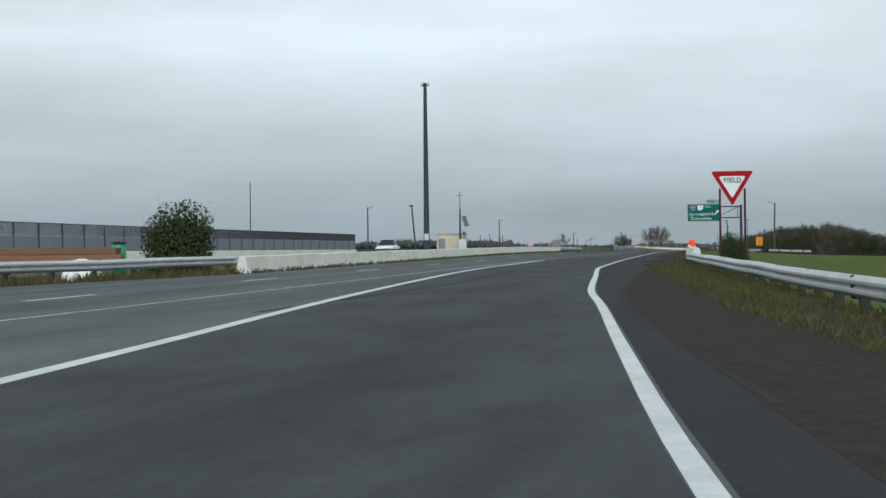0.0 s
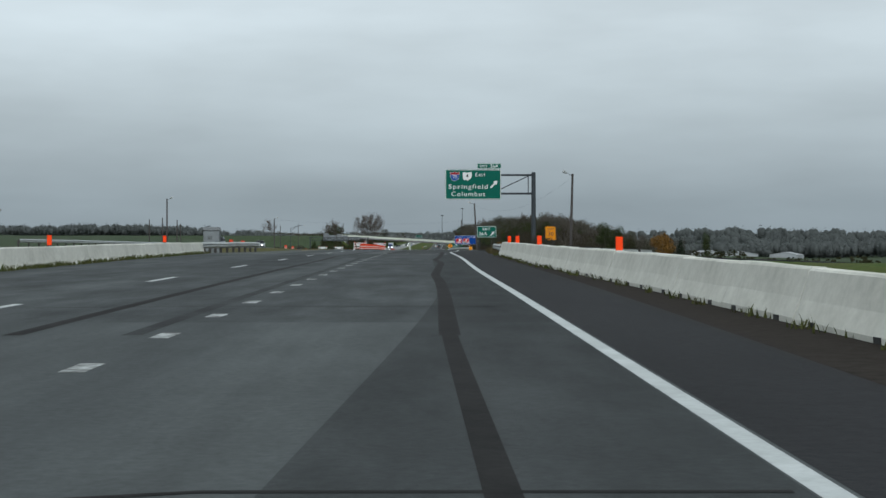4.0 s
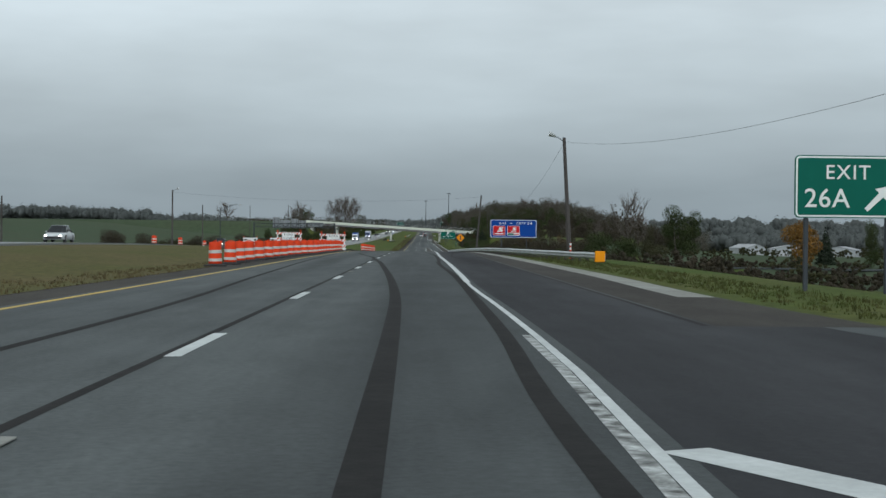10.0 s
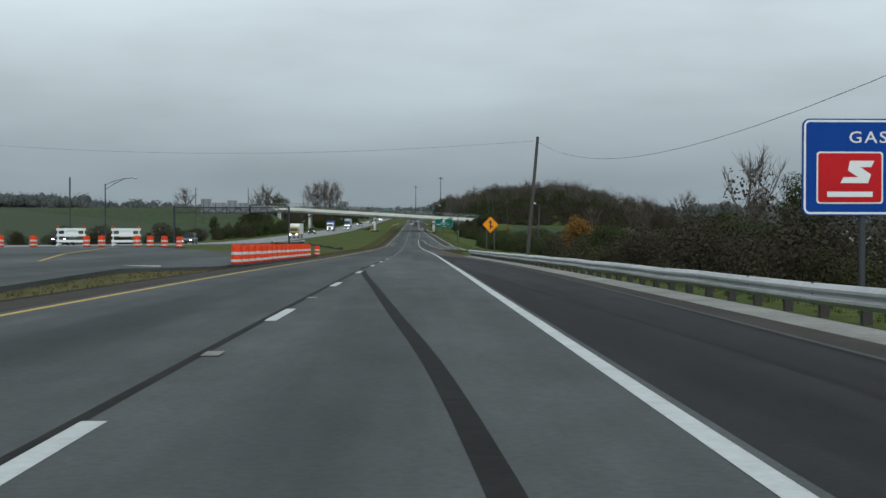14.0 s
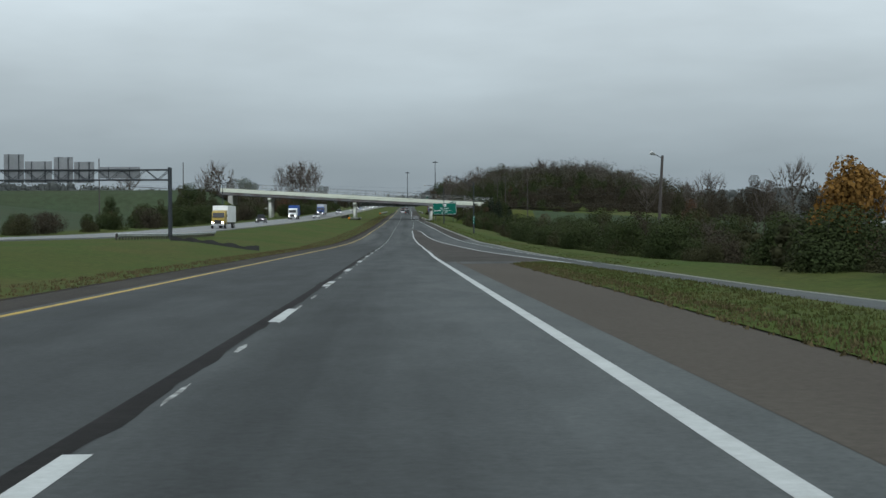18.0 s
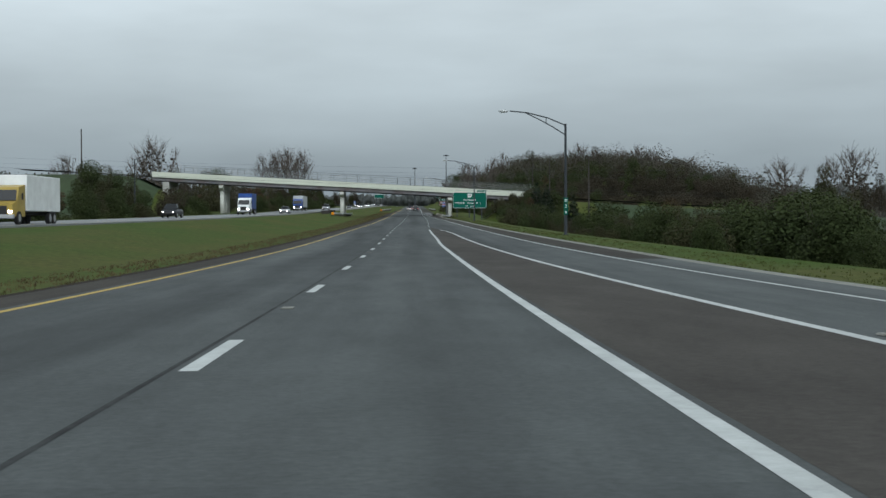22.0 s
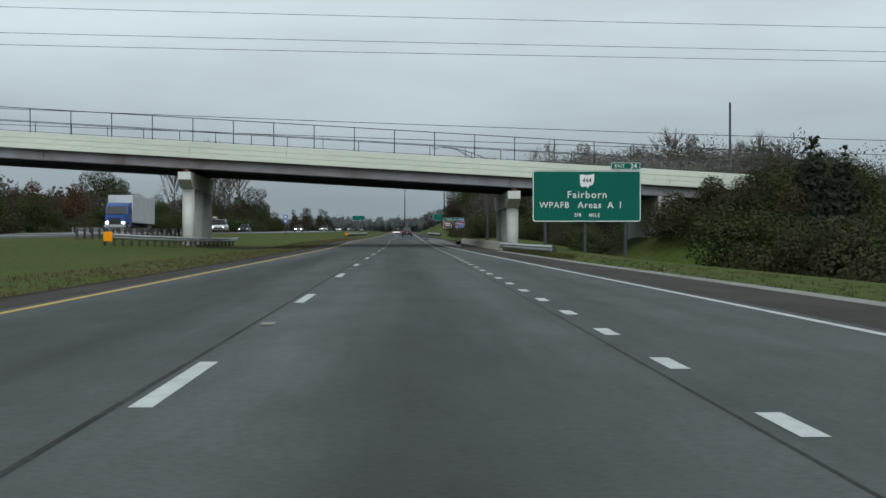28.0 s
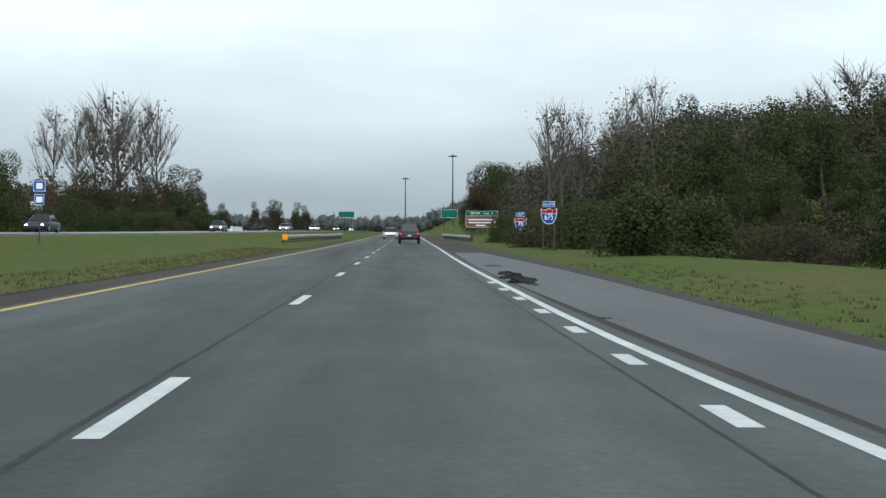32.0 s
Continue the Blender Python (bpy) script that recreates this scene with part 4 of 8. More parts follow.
line("opposite_edge_line", lambda y: opp_near(y) - 8.6, -300, 1500, 0.14, M_WHITE, "white edge line", fz=oz_, step=12.0)
for k in range(0, 90):
    y = -100 + 12.6 * k
    strip("opposite_dash", lambda v: opp_near(v) - 4.97, lambda v: opp_near(v) - 4.83, y, y + 3, M_WHITE, oz_, 0.0032, 3, parent=road, label="white lane dash")

# seams and tar-sealed joints
snake = curve((60, -3.75), (84, -3.82), (91.8, -3.95), (97, -3.76), (106.4, -3.62), (110.5, -3.5), (119, -3.38), (130, -3.34), (144, -3.3), (165, -3.29), (184, -3.29), (194, -3.32), (202, -3.38), (217, -3.74), (230, -4.2), (240.5, -4.62), (246, -4.95), (254, -5.3), (264, -6.1), (278, -7.1))
line("tar_seam", snake, 40, 275, 0.2, M_SEAL, "broad dark tar seam", lift=0.0021, step=2.0)
snake2 = curve((118, -2.3), (132, -2.2), (150, -2.16), (164, -2.06), (184, -2.2), (187, -2.21), (193.5, -2.07), (201, -2.0), (218, -1.92), (240, -2.03), (246, -1.91), (254, -1.85), (271, -1.84), (284, -2.1), (294, -2.35), (301.5, -2.46), (307, -2.62), (315, -3.0), (327, -3.55), (339, -4.1), (352, -4.5))
line("tar_seam", snake2, 124, 156, 0.12, M_SEAM, "faint dark joint beside the gore line", lift=0.0021, step=2.0)
line("tar_seam", snake2, 156, 350, 0.17, M_SEAL, "broad dark tar seam", lift=0.0021, step=2.0)
line("tar_seam", lambda y: lane_x(y) - 0.1, 120, 398, 0.1, M_SEAL, "dark joint between the lanes", lift=0.0017)
line("tar_seam", lambda y: lane_x(y) - 0.12, 398, 520, 0.16, M_SEAL, "broken dark joint between the lanes", lift=0.0023)
line("tar_seam", lambda y: lane_x(y) - 0.16, 520, 1000, 0.05, M_SEAM, "thin dark joint between the lanes", lift=0.0019)
line("tar_seam", curve((40, -2.5), (80.3, -2.52), (87, -2.62), (92.5, -2.4), (100, -2.18), (107, -2.1), (118, -2.05), (126, -2.0)), 40, 99, 0.2, M_SEAM, "dark joint beside the dotted line", lift=0.0019)
path_line("tar_seam", [(-3.24, 165.6), (-3.36, 163.6), (-3.5, 162.4), (-3.62, 161.4)], 0.15, M_SEAL, rz_, 0.0018, "short spur of the tar seam")
M_STAIN = material("oily_stain", (0.048, 0.0535, 0.0538), 0.8, vary=0.3, fine=4, coarse=1.2, second=(0.034, 0.038, 0.0385), amount=0.95, bump=0.2, spec=0.06)
for k in range(8):
    blotch_at = 100.2 + 3.33 * k
    strip("tar_patch", lambda y: -2.3 + 0 * y, lambda y: -2.02 + 0 * y, blotch_at + 0.4, blotch_at + 2.9, M_SEAM, rz_, 0.0020, 1.0, parent=road, label="dark tar patch between the dotted marks")
line("wheel_track", curve((40, 0.7), (52, 0.68), (56.2, 0.63), (59, 0.56), (65, 0.62), (75, 0.72), (80.5, 0.54), (85.8, 0.68), (92.7, 0.8), (104, 0.92), (125, 1.0)), 40, 112, 0.22, M_SEAL, "dark oily wheel track", lift=0.0019, step=2.0)
line("wheel_track", curve((-48, 0.7), (-39.2, 1.06), (-34, 1.2), (-28, 1.0), (-22, 0.7), (-18, 0.57), (-15.8, 0.69), (-13.9, 0.82), (-9.6, 0.89), (4, 0.95), (21, 0.95), (40, 0.7)), -47, 40, 0.16, M_SEAL, "dark stained seam across the lane", lift=0.0019, step=1.5)
line("wet_trickle", curve((-31.8, 4.5), (-29, 4.3), (-24.5, 4.15), (-20, 3.95), (-17.6, 3.88), (-15, 3.8), (-12.7, 3.89), (-6, 3.95), (1, 3.97), (10, 3.7)), -31.8, 7, 0.2, M_SEAL, "dark wet trickle on the shoulder", lift=0.0027, step=1.5)
line("tar_seam", curve((-62, 8.6), (-55.5, 7.5), (-46, 6.15), (-40.5, 5.66), (-36.4, 5.45), (-33, 5.28), (-26, 5.05), (-18, 4.75), (-12, 4.35), (1, 3.98), (10, 3.6), (30, 3.3)), -58, -21, 0.07, M_SEAL, "dark seam on the shoulder", lift=0.0026)
line("tar_seam", lambda y: right_x(y) - 0.22, 700, 960, 0.03, M_SEAM, "hairline joint beside the dotted line", lift=0.0019)
line("tar_seam", curve((170, -6.9), (191, -6.85), (198, -6.8), (216, -7.3), (241, -7.85), (270, -8.1)), 150, 268, 0.14, M_SEAL, "dark joint along the median line", lift=0.0023)
line("tar_seam", lambda y: aux_r(y) - 0.02, 196, 371, 0.1, M_SEAL, "dark joint along the shoulder", lift=0.0023)
line("tar_seam", curve((238, -0.15), (243, -0.24), (250, -0.69), (258, -0.92), (275, -0.5), (305, 0.28), (315, 0.02), (330, -0.38), (345, -0.6)), 236, 340, 0.11, M_SEAL, "thin crack seal", lift=0.0023)
rnd = random.Random(5)


def blotch(name, x, y, w, l, material_, lift, label):
    """An uneven patch lying on the road."""
    n = 22
    pts = []
    for k in range(n):
        a = 2 * math.pi * k / n
        r = 0.78 + 0.22 * math.sin(a * 2 + x * 7) * math.cos(a * 3 + y * 3) + 0.05 * rnd.random()
        px, py = x + math.cos(a) * w / 2 * r, y + math.sin(a) * l / 2 * r
        pts.append((px, py, float(road_z(py)) + lift))
    pts.append((x, y, float(road_z(y)) + lift))
    return part(name, raw(pts, [(k, (k + 1) % n, n) for k in range(n)], material_, name), material_, road, label)


strip("expansion_joint", lambda y: -9 + 0 * y, lambda y: 5.6 + 0 * y, -9.2, -9.12, M_CONC_GREY, rz_, 0.0045, 0.05, parent=road, label="pale bridge joint across the lanes")
strip("expansion_joint", lambda y: -11 + 0 * y, lambda y: 3.4 + 0 * y, 93.0, 93.12, M_SEAL, rz_, 0.0045, 0.05, parent=road, label="dark bridge joint across the lanes")
strip("expansion_joint", lambda y: -11 + 0 * y, lambda y: 3.4 + 0 * y, 101.0, 101.08, M_CONC_GREY, rz_, 0.0045, 0.05, parent=road, label="pale bridge joint across the lanes")
PALE = material("pale_patch", (0.115, 0.124, 0.125), 0.75, vary=0.3, fine=5, coarse=1.6, second=(0.03, 0.032, 0.033), amount=1.0, bump=0.3, spec=0.07)
pr = random.Random(63)
for k in range(30):
    y = pr.uniform(56, 99)
    x = pr.choice((-1.2, -0.9, -3.2, -0.4)) + pr.uniform(-0.7, 0.7)
    blotch("patch", x, y, pr.uniform(0.25, 0.9), pr.uniform(0.3, 1.3), M_SEAM if k % 2 else M_STAIN, 0.0024 + 0.00002 * k, "worn patch")
for x, y, w, l in ((-1.2, 82.1, 0.5, 0.35), (-1.83, 81.35, 0.5, 0.25), (-1.05, 84.3, 0.9, 0.9), (-2.2, 84.35, 0.35, 0.6), (-0.9, 83.2, 0.7, 0.5), (-1.5, 85.4, 0.6, 0.5), (-1.6, 79.6, 0.9, 0.5)):
    blotch("patch", x, y, w, l, M_SEAM, 0.0031, "dark broken patch")
for x, y, w, l in ((-1.89, 82.6, 0.85, 0.9), (-2.0, 80.85, 0.8, 0.75), (-1.16, 86.0, 0.5, 0.9), (-1.27, 88.6, 0.45, 0.7), (-3.1, 85.0, 0.9, 0.5), (-2.0, 86.6, 0.4, 0.8), (3.85, 8.2, 1.0, 1.8)):
    blotch("patch", x, y, w, l, PALE, 0.0036, "pale worn patch")
for x, y, w, l in ((-2.4, 264.5, 0.5, 0.9), (-2.6, 268.5, 0.6, 0.7), (4.35, 934.5, 0.55, 5.5), (4.5, 946.5, 0.7, 2.4), (4.2, 930, 0.35, 2.0), (3.95, 918.4, 0.22, 0.5)):
    blotch("patch", x, y, w, l, M_SEAL, 0.0027, "dark broken patch")

path_line("gravel_edge", [(x - 0.2, y) for x, y in ENTRY_R[4:]], 0.4, M_EDGE, entry_z, 0.012, "pale gravelly edge of the entry ramp")
path_line("edge_line", [(-10.9, 300), (-14.0, 335), (-19.2, 364), (-25.9, 412)], 0.13, M_YELLOW, cross_z, 0.002, "faded yellow line of the crossover")
path_line("edge_line", [(-18.6, 300), (-24.2, 335), (-28.8, 372), (-31.6, 400)], 0.13, M_WHITE, cross_z, 0.002, "white line of the crossover")
t = thing("drain_slab", -12.9, 348.6, gz(-12.9, 348.6), 2, "flat weathered concrete drain slab in the grass", "drain")
part("slab", box(2.0, 1.1, 0.3, 0, 0, 0.02, 0.03), M_ASPHALT_OLD, t)
part("lip", box(2.1, 0.14, 0.12, 0, -0.5, 0.16, 0.02), M_CONC_GREY, t)


def island_z(x, y):
    """The grass wedge between the highway and the entry ramp."""
    r = float(np.interp(y, [p[1] for p in ENTRY_L], [p[0] for p in ENTRY_L]))
    w = float(smooth((r + 0.12 - x) / 0.9))
    sunk = 0.7 * (1 - float(smooth((y - 414) / 12)))
    return (float(entry_z(r, y)) + 0.02) * (1 - w) + (float(road_z(y)) + 0.02 + 0.06 * float(smooth((x - pave_right(y)) / 0.5))) * w - sunk


strip("grass_wedge", lambda y: pave_right(y) - 0.03, lambda y: np.maximum(np.interp(y, [p[1] for p in ENTRY_L], [p[0] for p in ENTRY_L]) + 0.12, pave_right(y) + 0.02), 414, 477.6, M_GRASS, island_z, 0.0, 1.6, 10, parent=ground, label="grass wedge at the entry ramp's end")
# small raised pavement markers beside the lines
marker_me = mesh_of(prism([(-0.055, 0), (0.055, 0), (0.035, 0.018), (-0.035, 0.018)], 0.22, m=pose(0, -0.11, 0)), M_EDGE, "marker")
marker_big = mesh_of(box(0.16, 0.42, 0.012, 0, 0, 0.006, 0.004), M_EDGE, "marker")
for x, y, me in [(0.09, 498.7, marker_big), (0.16, 504.5, marker_big), (0.2, 510.5, marker_big), (0.25, 516.5, marker_big)] + [(float(lane_x(y)) + 0.02, y, marker_big) for y in (185.6, 222.5, 234.0, 264.0, 308.5, 320.5, 345, 369, 393, 456.5, 487.5, 573.4, 610, 634, 778, 804, 828.2, 852.5, 876.5, 902)] + [(float(entry_l(y)) + 0.3, y, marker_me) for y in (520, 532, 544, 556, 568)]:
    ob = part("pavement_marker", me, M_EDGE, road, "small pale raised pavement marker")
    ob.matrix_basis = pose(x, y, float(road_z(y)) + 0.004, math.degrees(math.atan(float(road_z(y + 1) - road_z(y - 1)) / 2)))
# ragged dark joint with scraps of old paint along the lane line
jr = random.Random(41)
for k in range(34):
    y = 399 + k * 3.6 + jr.uniform(-0.6, 0.6)
    blotch("joint_scar", float(lane_x(y)) - 0.12 + jr.uniform(-0.05, 0.05), y, jr.uniform(0.14, 0.26), jr.uniform(2.2, 4.6), M_SEAL, 0.0026, "ragged dark joint scar")
    blotch("paint_scrap", float(lane_x(y)) + 0.06, y + 1.2, jr.uniform(0.05, 0.1), jr.uniform(0.6, 2.0), M_WHITE_WORN, 0.0029, "scrap of worn white paint")
for x, y, w, l in ((-1.2, 502, 0.5, 2.6), (-1.1, 507, 0.4, 1.6), (-1.35, 498, 0.4, 2.2), (-0.9, 633, 0.9, 1.2), (-1.3, 636.5, 0.7, 1.0), (-0.8, 640, 0.6, 1.4), (-1.5, 631, 0.8, 0.9), (-3.0, 218, 0.35, 0.8), (-2.9, 221, 0.2, 0.4), (-7.4, 222, 0.6, 1.0), (-2.2, 279, 0.6, 0.8), (-2.3, 283, 0.9, 0.7)):
    for k in range(8):
        blotch("stain", x + jr.uniform(-w, w) * 0.7, y + jr.uniform(-l, l), jr.uniform(0.06, 0.22), jr.uniform(0.15, 0.6), M_STAIN, 0.0014 + 0.00004 * k, "dark oily stain")
# narrow crack sealing on the first shoulder
for x0, y0, x1, y1 in ((4.2, -28, 5.6, -31), (3.6, -16, 5.2, -15), (3.2, 6, 5.0, 7.5), (2.9, 22, 4.6, 21), (-2, 31, 2, 31.5), (-5, 45, 1.5, 45.4)):
    path_line("crack_seal", [(x0, y0), (x0 * 0.6 + x1 * 0.4, y0 * 0.5 + y1 * 0.5 + 0.25), (x1, y1)], 0.06, M_SEAL, rz_, 0.0033, "thin tar-sealed crack")


# ---------------------------------------------------------------- trees and bushes
def foliage(rng, blobs, n, size, flat=0.7):
    """Many small leaf clumps strewn through a crown of overlapping lobes; verts and faces as arrays."""
    g = np.random.default_rng(rng.randrange(1 << 30))
    b = np.array(blobs, float)
    w = b[:, 3] ** 2
    pick = b[g.choice(len(b), n, p=w / w.sum())]
    a, c = g.uniform(0, 2 * np.pi, n), g.uniform(-1, 1, n)
    r = g.uniform(0.35, 1.0, n) ** 0.45
    s = np.sqrt(1 - c * c)
    centre = np.stack([pick[:, 0] + pick[:, 3] * r * s * np.cos(a), pick[:, 1] + pick[:, 3] * r * s * np.sin(a), pick[:, 2] + pick[:, 4] * r * c], 1)
    k = size * g.uniform(0.5, 1.5, n)
    out = np.stack([s * np.cos(a), s * np.sin(a), c + 0.45], 1)
    m = out * 1.2 + g.normal(size=(n, 3)) * 0.55
    m /= np.linalg.norm(m, axis=1)[:, None]
    u = np.cross(m, g.normal(size=(n, 3)))
    u /= np.linalg.norm(u, axis=1)[:, None]
    v = np.cross(m, u)
    shape = ((-1, -0.4, 0), (0.3, -0.7, 0.25), (1, 0.3, 0), (-0.2, 0.8, -0.25))
    verts = np.stack([centre + k[:, None] * (p * u + q * v + o * m) for p, q, o in shape], 1).reshape(-1, 3)
    e = np.arange(n)[:, None] * 4
    faces = np.stack([e + (0, 1, 2), e + (0, 2, 3)], 1).reshape(-1, 3)
    return verts, faces


G = (1 + 5 ** 0.5) / 2
ICO_V = np.array([(-1, G, 0), (1, G, 0), (-1, -G, 0), (1, -G, 0), (0, -1, G), (0, 1, G), (0, -1, -G), (0, 1, -G), (G, 0, -1), (G, 0, 1), (-G, 0, -1), (-G, 0, 1)], float) / 1.9
ICO_F = np.array([(0, 11, 5), (0, 5, 1), (0, 1, 7), (0, 7, 10), (0, 10, 11), (1, 5, 9), (5, 11, 4), (11, 10, 2), (10, 7, 6), (7, 1, 8), (3, 9, 4), (3, 4, 2), (3, 2, 6), (3, 6, 8), (3, 8, 9), (4, 9, 5), (2, 4, 11), (6, 2, 10), (8, 6, 7), (9, 8, 1)])


def cores(rng, blobs, scale=0.8):
    """Uneven rounded clumps that close a far crown."""
    g = np.random.default_rng(rng.randrange(1 << 30))
    b = np.array(blobs, float)
    v = ICO_V[None] * (1 + g.uniform(-0.25, 0.25, (len(b), 12, 1))) + g.uniform(-0.15, 0.15, (len(b), 12, 3))
    v = v * np.stack([b[:, 3], b[:, 3], b[:, 4]], 1)[:, None] * scale + b[:, None, :3]
    f = ICO_F[None] + (np.arange(len(b)) * 12)[:, None, None]
    return v.reshape(-1, 3), f.reshape(-1, 3)


def limbs(rng, height, spread, n, r0, top=0.9, twigs=0):
    """A tapered trunk with rising limbs, and twigs for a bare crown."""
    bm = bmesh.new()
    lean = rng.uniform(-0.03, 0.03)
    trunk = [(lean * height * k / 5 + rng.uniform(-1, 1) * 0.02 * height * (k > 0), rng.uniform(-1, 1) * 0.015 * height * (k > 0), height * top * k / 5) for k in range(6)]
    trunk[0] = (0, 0, -0.4)
    bent(trunk, [r0 * (1 - 0.85 * k / 5) for k in range(6)], 7, bm)
    tips = []
    for k in range(n):
        f = rng.uniform(0.25, 0.85)
        i = int(f * 5)
        p = Vector(trunk[i]).lerp(Vector(trunk[i + 1]), f * 5 - i)
        a = rng.uniform(0, 2 * math.pi)
        ln = spread * rng.uniform(0.6, 1.1) * (1.15 - f)
        q = p + Vector((math.cos(a) * ln * 0.55, math.sin(a) * ln * 0.55, ln * 0.6))
        e = q + Vector((math.cos(a) * ln * 0.35, math.sin(a) * ln * 0.35, ln * rng.uniform(0.5, 0.9)))
        rr = r0 * (1 - 0.8 * f) * 0.5
        bent([p, q, e], [rr, rr * 0.6, rr * 0.15], 5, bm)
        tips += [(p, q), (q, e)]
    for _ in range(twigs):
        p, q = rng.choice(tips)
        s = p.lerp(q, rng.uniform(0.2, 1))
        d = (q - p).normalized() * rng.uniform(0.5, 1.3) + Vector((rng.uniform(-1, 1), rng.uniform(-1, 1), rng.uniform(0, 0.9))) * 0.7
        e = s + d * height * 0.11
        bent([s, s.lerp(e, 0.5) + Vector((rng.uniform(-0.1, 0.1), rng.uniform(-0.1, 0.1), 0.1)), e], [0.035, 0.022, 0.008], 3, bm)
    return bm


TREES = {}


def tree_kind(key, name, label, height, width, leaf_mat, n, size, seed, base=0.25, lobes=9, bare=0, conical=False, r0=0.22, category="tree"):
    rng = random.Random(seed)
    t = thing(name, 0, -4000, -200, 0, label, category)
    if category == "tree":
        part("trunk", limbs(rng, height, width * 0.55, 9 if not bare else 15, r0, 0.85 if not bare else 0.93, bare), M_BARK, t)
    else:
        part("stem", limbs(rng, height * 0.85, width * 0.6, 9, 0.045, 0.8), M_BARK, t)
    blobs = []
    if conical:
        for k in range(9):
            f = k / 8
            blobs.append((0, 0, height * (base + (1 - base) * f * 0.96), width / 2 * (1.03 - f) + 0.15, height * 0.09))
    else:
        for k in range(lobes):
            a = rng.uniform(0, 2 * math.pi)
            f = rng.uniform(0, 1)
            ring = width * 0.30 * math.sqrt(rng.random()) * (1.1 - 0.5 * f)
            r = width * rng.uniform(0.17, 0.29)
            blobs.append((math.cos(a) * ring, math.sin(a) * ring, height * (base + (0.92 - base) * f) - r * 0.2, r, r * rng.uniform(0.7, 1.1)))
    v, f = foliage(rng, blobs, n, size)
    if category != "tree":
        v[:, 2] = np.maximum(v[:, 2], -0.15)
    part("crown" if category == "tree" else "leaves", raw(v.tolist(), f.tolist(), leaf_mat, "crown"), leaf_mat, t)
    TREES[key] = (t, height)
    return t


tree_kind("oak", "tree", "broad autumn tree with dull olive and brown leaves", 13, 9, M_LEAF_OLIVE, 7000, 0.12, 11)
tree_kind("oak2", "tree", "tall autumn tree with thinning brown leaves", 15, 9, M_LEAF_BROWN, 6500, 0.12, 12, base=0.3)
tree_kind("green", "tree", "full dark green leafy tree", 11, 8.5, M_LEAF_GREEN, 8000, 0.115, 13, base=0.12)
tree_kind("rust", "tree", "autumn tree with rust-red leaves", 11, 7.5, M_LEAF_RUST, 6000, 0.115, 14, base=0.2)
tree_kind("gold", "tree", "rounded tree in golden autumn colour", 7, 8, M_LEAF_GOLD, 5500, 0.125, 15, base=0.1)
tree_kind("bare", "tree", "tall leafless tree with fine upright twigs", 17, 9, M_TWIG, 160, 0.16, 16, base=0.4, bare=300, r0=0.26)
tree_kind("bare2", "tree", "leafless tree with spreading twigs and few brown leaves", 12, 10, M_LEAF_BROWN, 330, 0.2, 17, base=0.35, bare=300, r0=0.24)
tree_kind("cedar", "tree", "dark pointed evergreen cedar tree", 7, 3.6, M_LEAF_DARK, 3000, 0.14, 18, base=0.04, conical=True, r0=0.12)
tree_kind("bush", "bush", "dense dark green bush beside the road", 3.4, 5.2, M_LEAF_GREEN, 7500, 0.065, 19, base=0.02, lobes=11, category="bush")
tree_kind("bush2", "bush", "olive roadside thicket with brown patches", 4.2, 6.0, M_LEAF_OLIVE, 7500, 0.073, 20, base=0.02, lobes=11, category="bush")
tree_kind("bush3", "bush", "brown leafless scrub beside the road", 2.6, 5.0, M_LEAF_BROWN, 5000, 0.058, 21, base=0.02, lobes=9, category="bush")
tree_kind("bush4", "bush", "tall rust-brown autumn thicket beside the road", 4.6, 5.2, M_LEAF_RUSTY, 7000, 0.072, 22, base=0.02, lobes=11, category="bush")
GROUPS = {"tree": "trees beside the highway", "bush": "bushes beside the highway"}
trng = random.Random(77)


def plant(key, x, y, height=None, wide=1.0, sink=0.1, turn=None, dz=0.0):
    src, h0 = TREES[key]
    s = (height or h0) / h0
    a = trng.uniform(0, 360) if turn is None else turn
    ob = copy_thing(src, pose(x, y, gz(x, y) - sink + dz, 0, 0, a))
    ob.scale = (s * wide, s * wide, s)
    ob["group"] = GROUPS[src["category"]]
    return ob


def plant_top(key, x, y, top, wide=1.0):
    """A plant whose tip reaches the level top."""
    h = top - gz(x, y)
    return plant(key, x, y, h, wide * TREES[key][1] / h if TREES[key][1] > h * 1.6 else wide)


def row(keys, pts, h, jitter=0.18, wide=(0.85, 1.25)):
    for i, (x, y) in enumerate(pts):
        plant(keys[trng.randrange(len(keys))], x + trng.uniform(-1.5, 1.5), y + trng.uniform(-2, 2), h * trng.uniform(1 - jitter, 1 + jitter), trng.uniform(*wide))


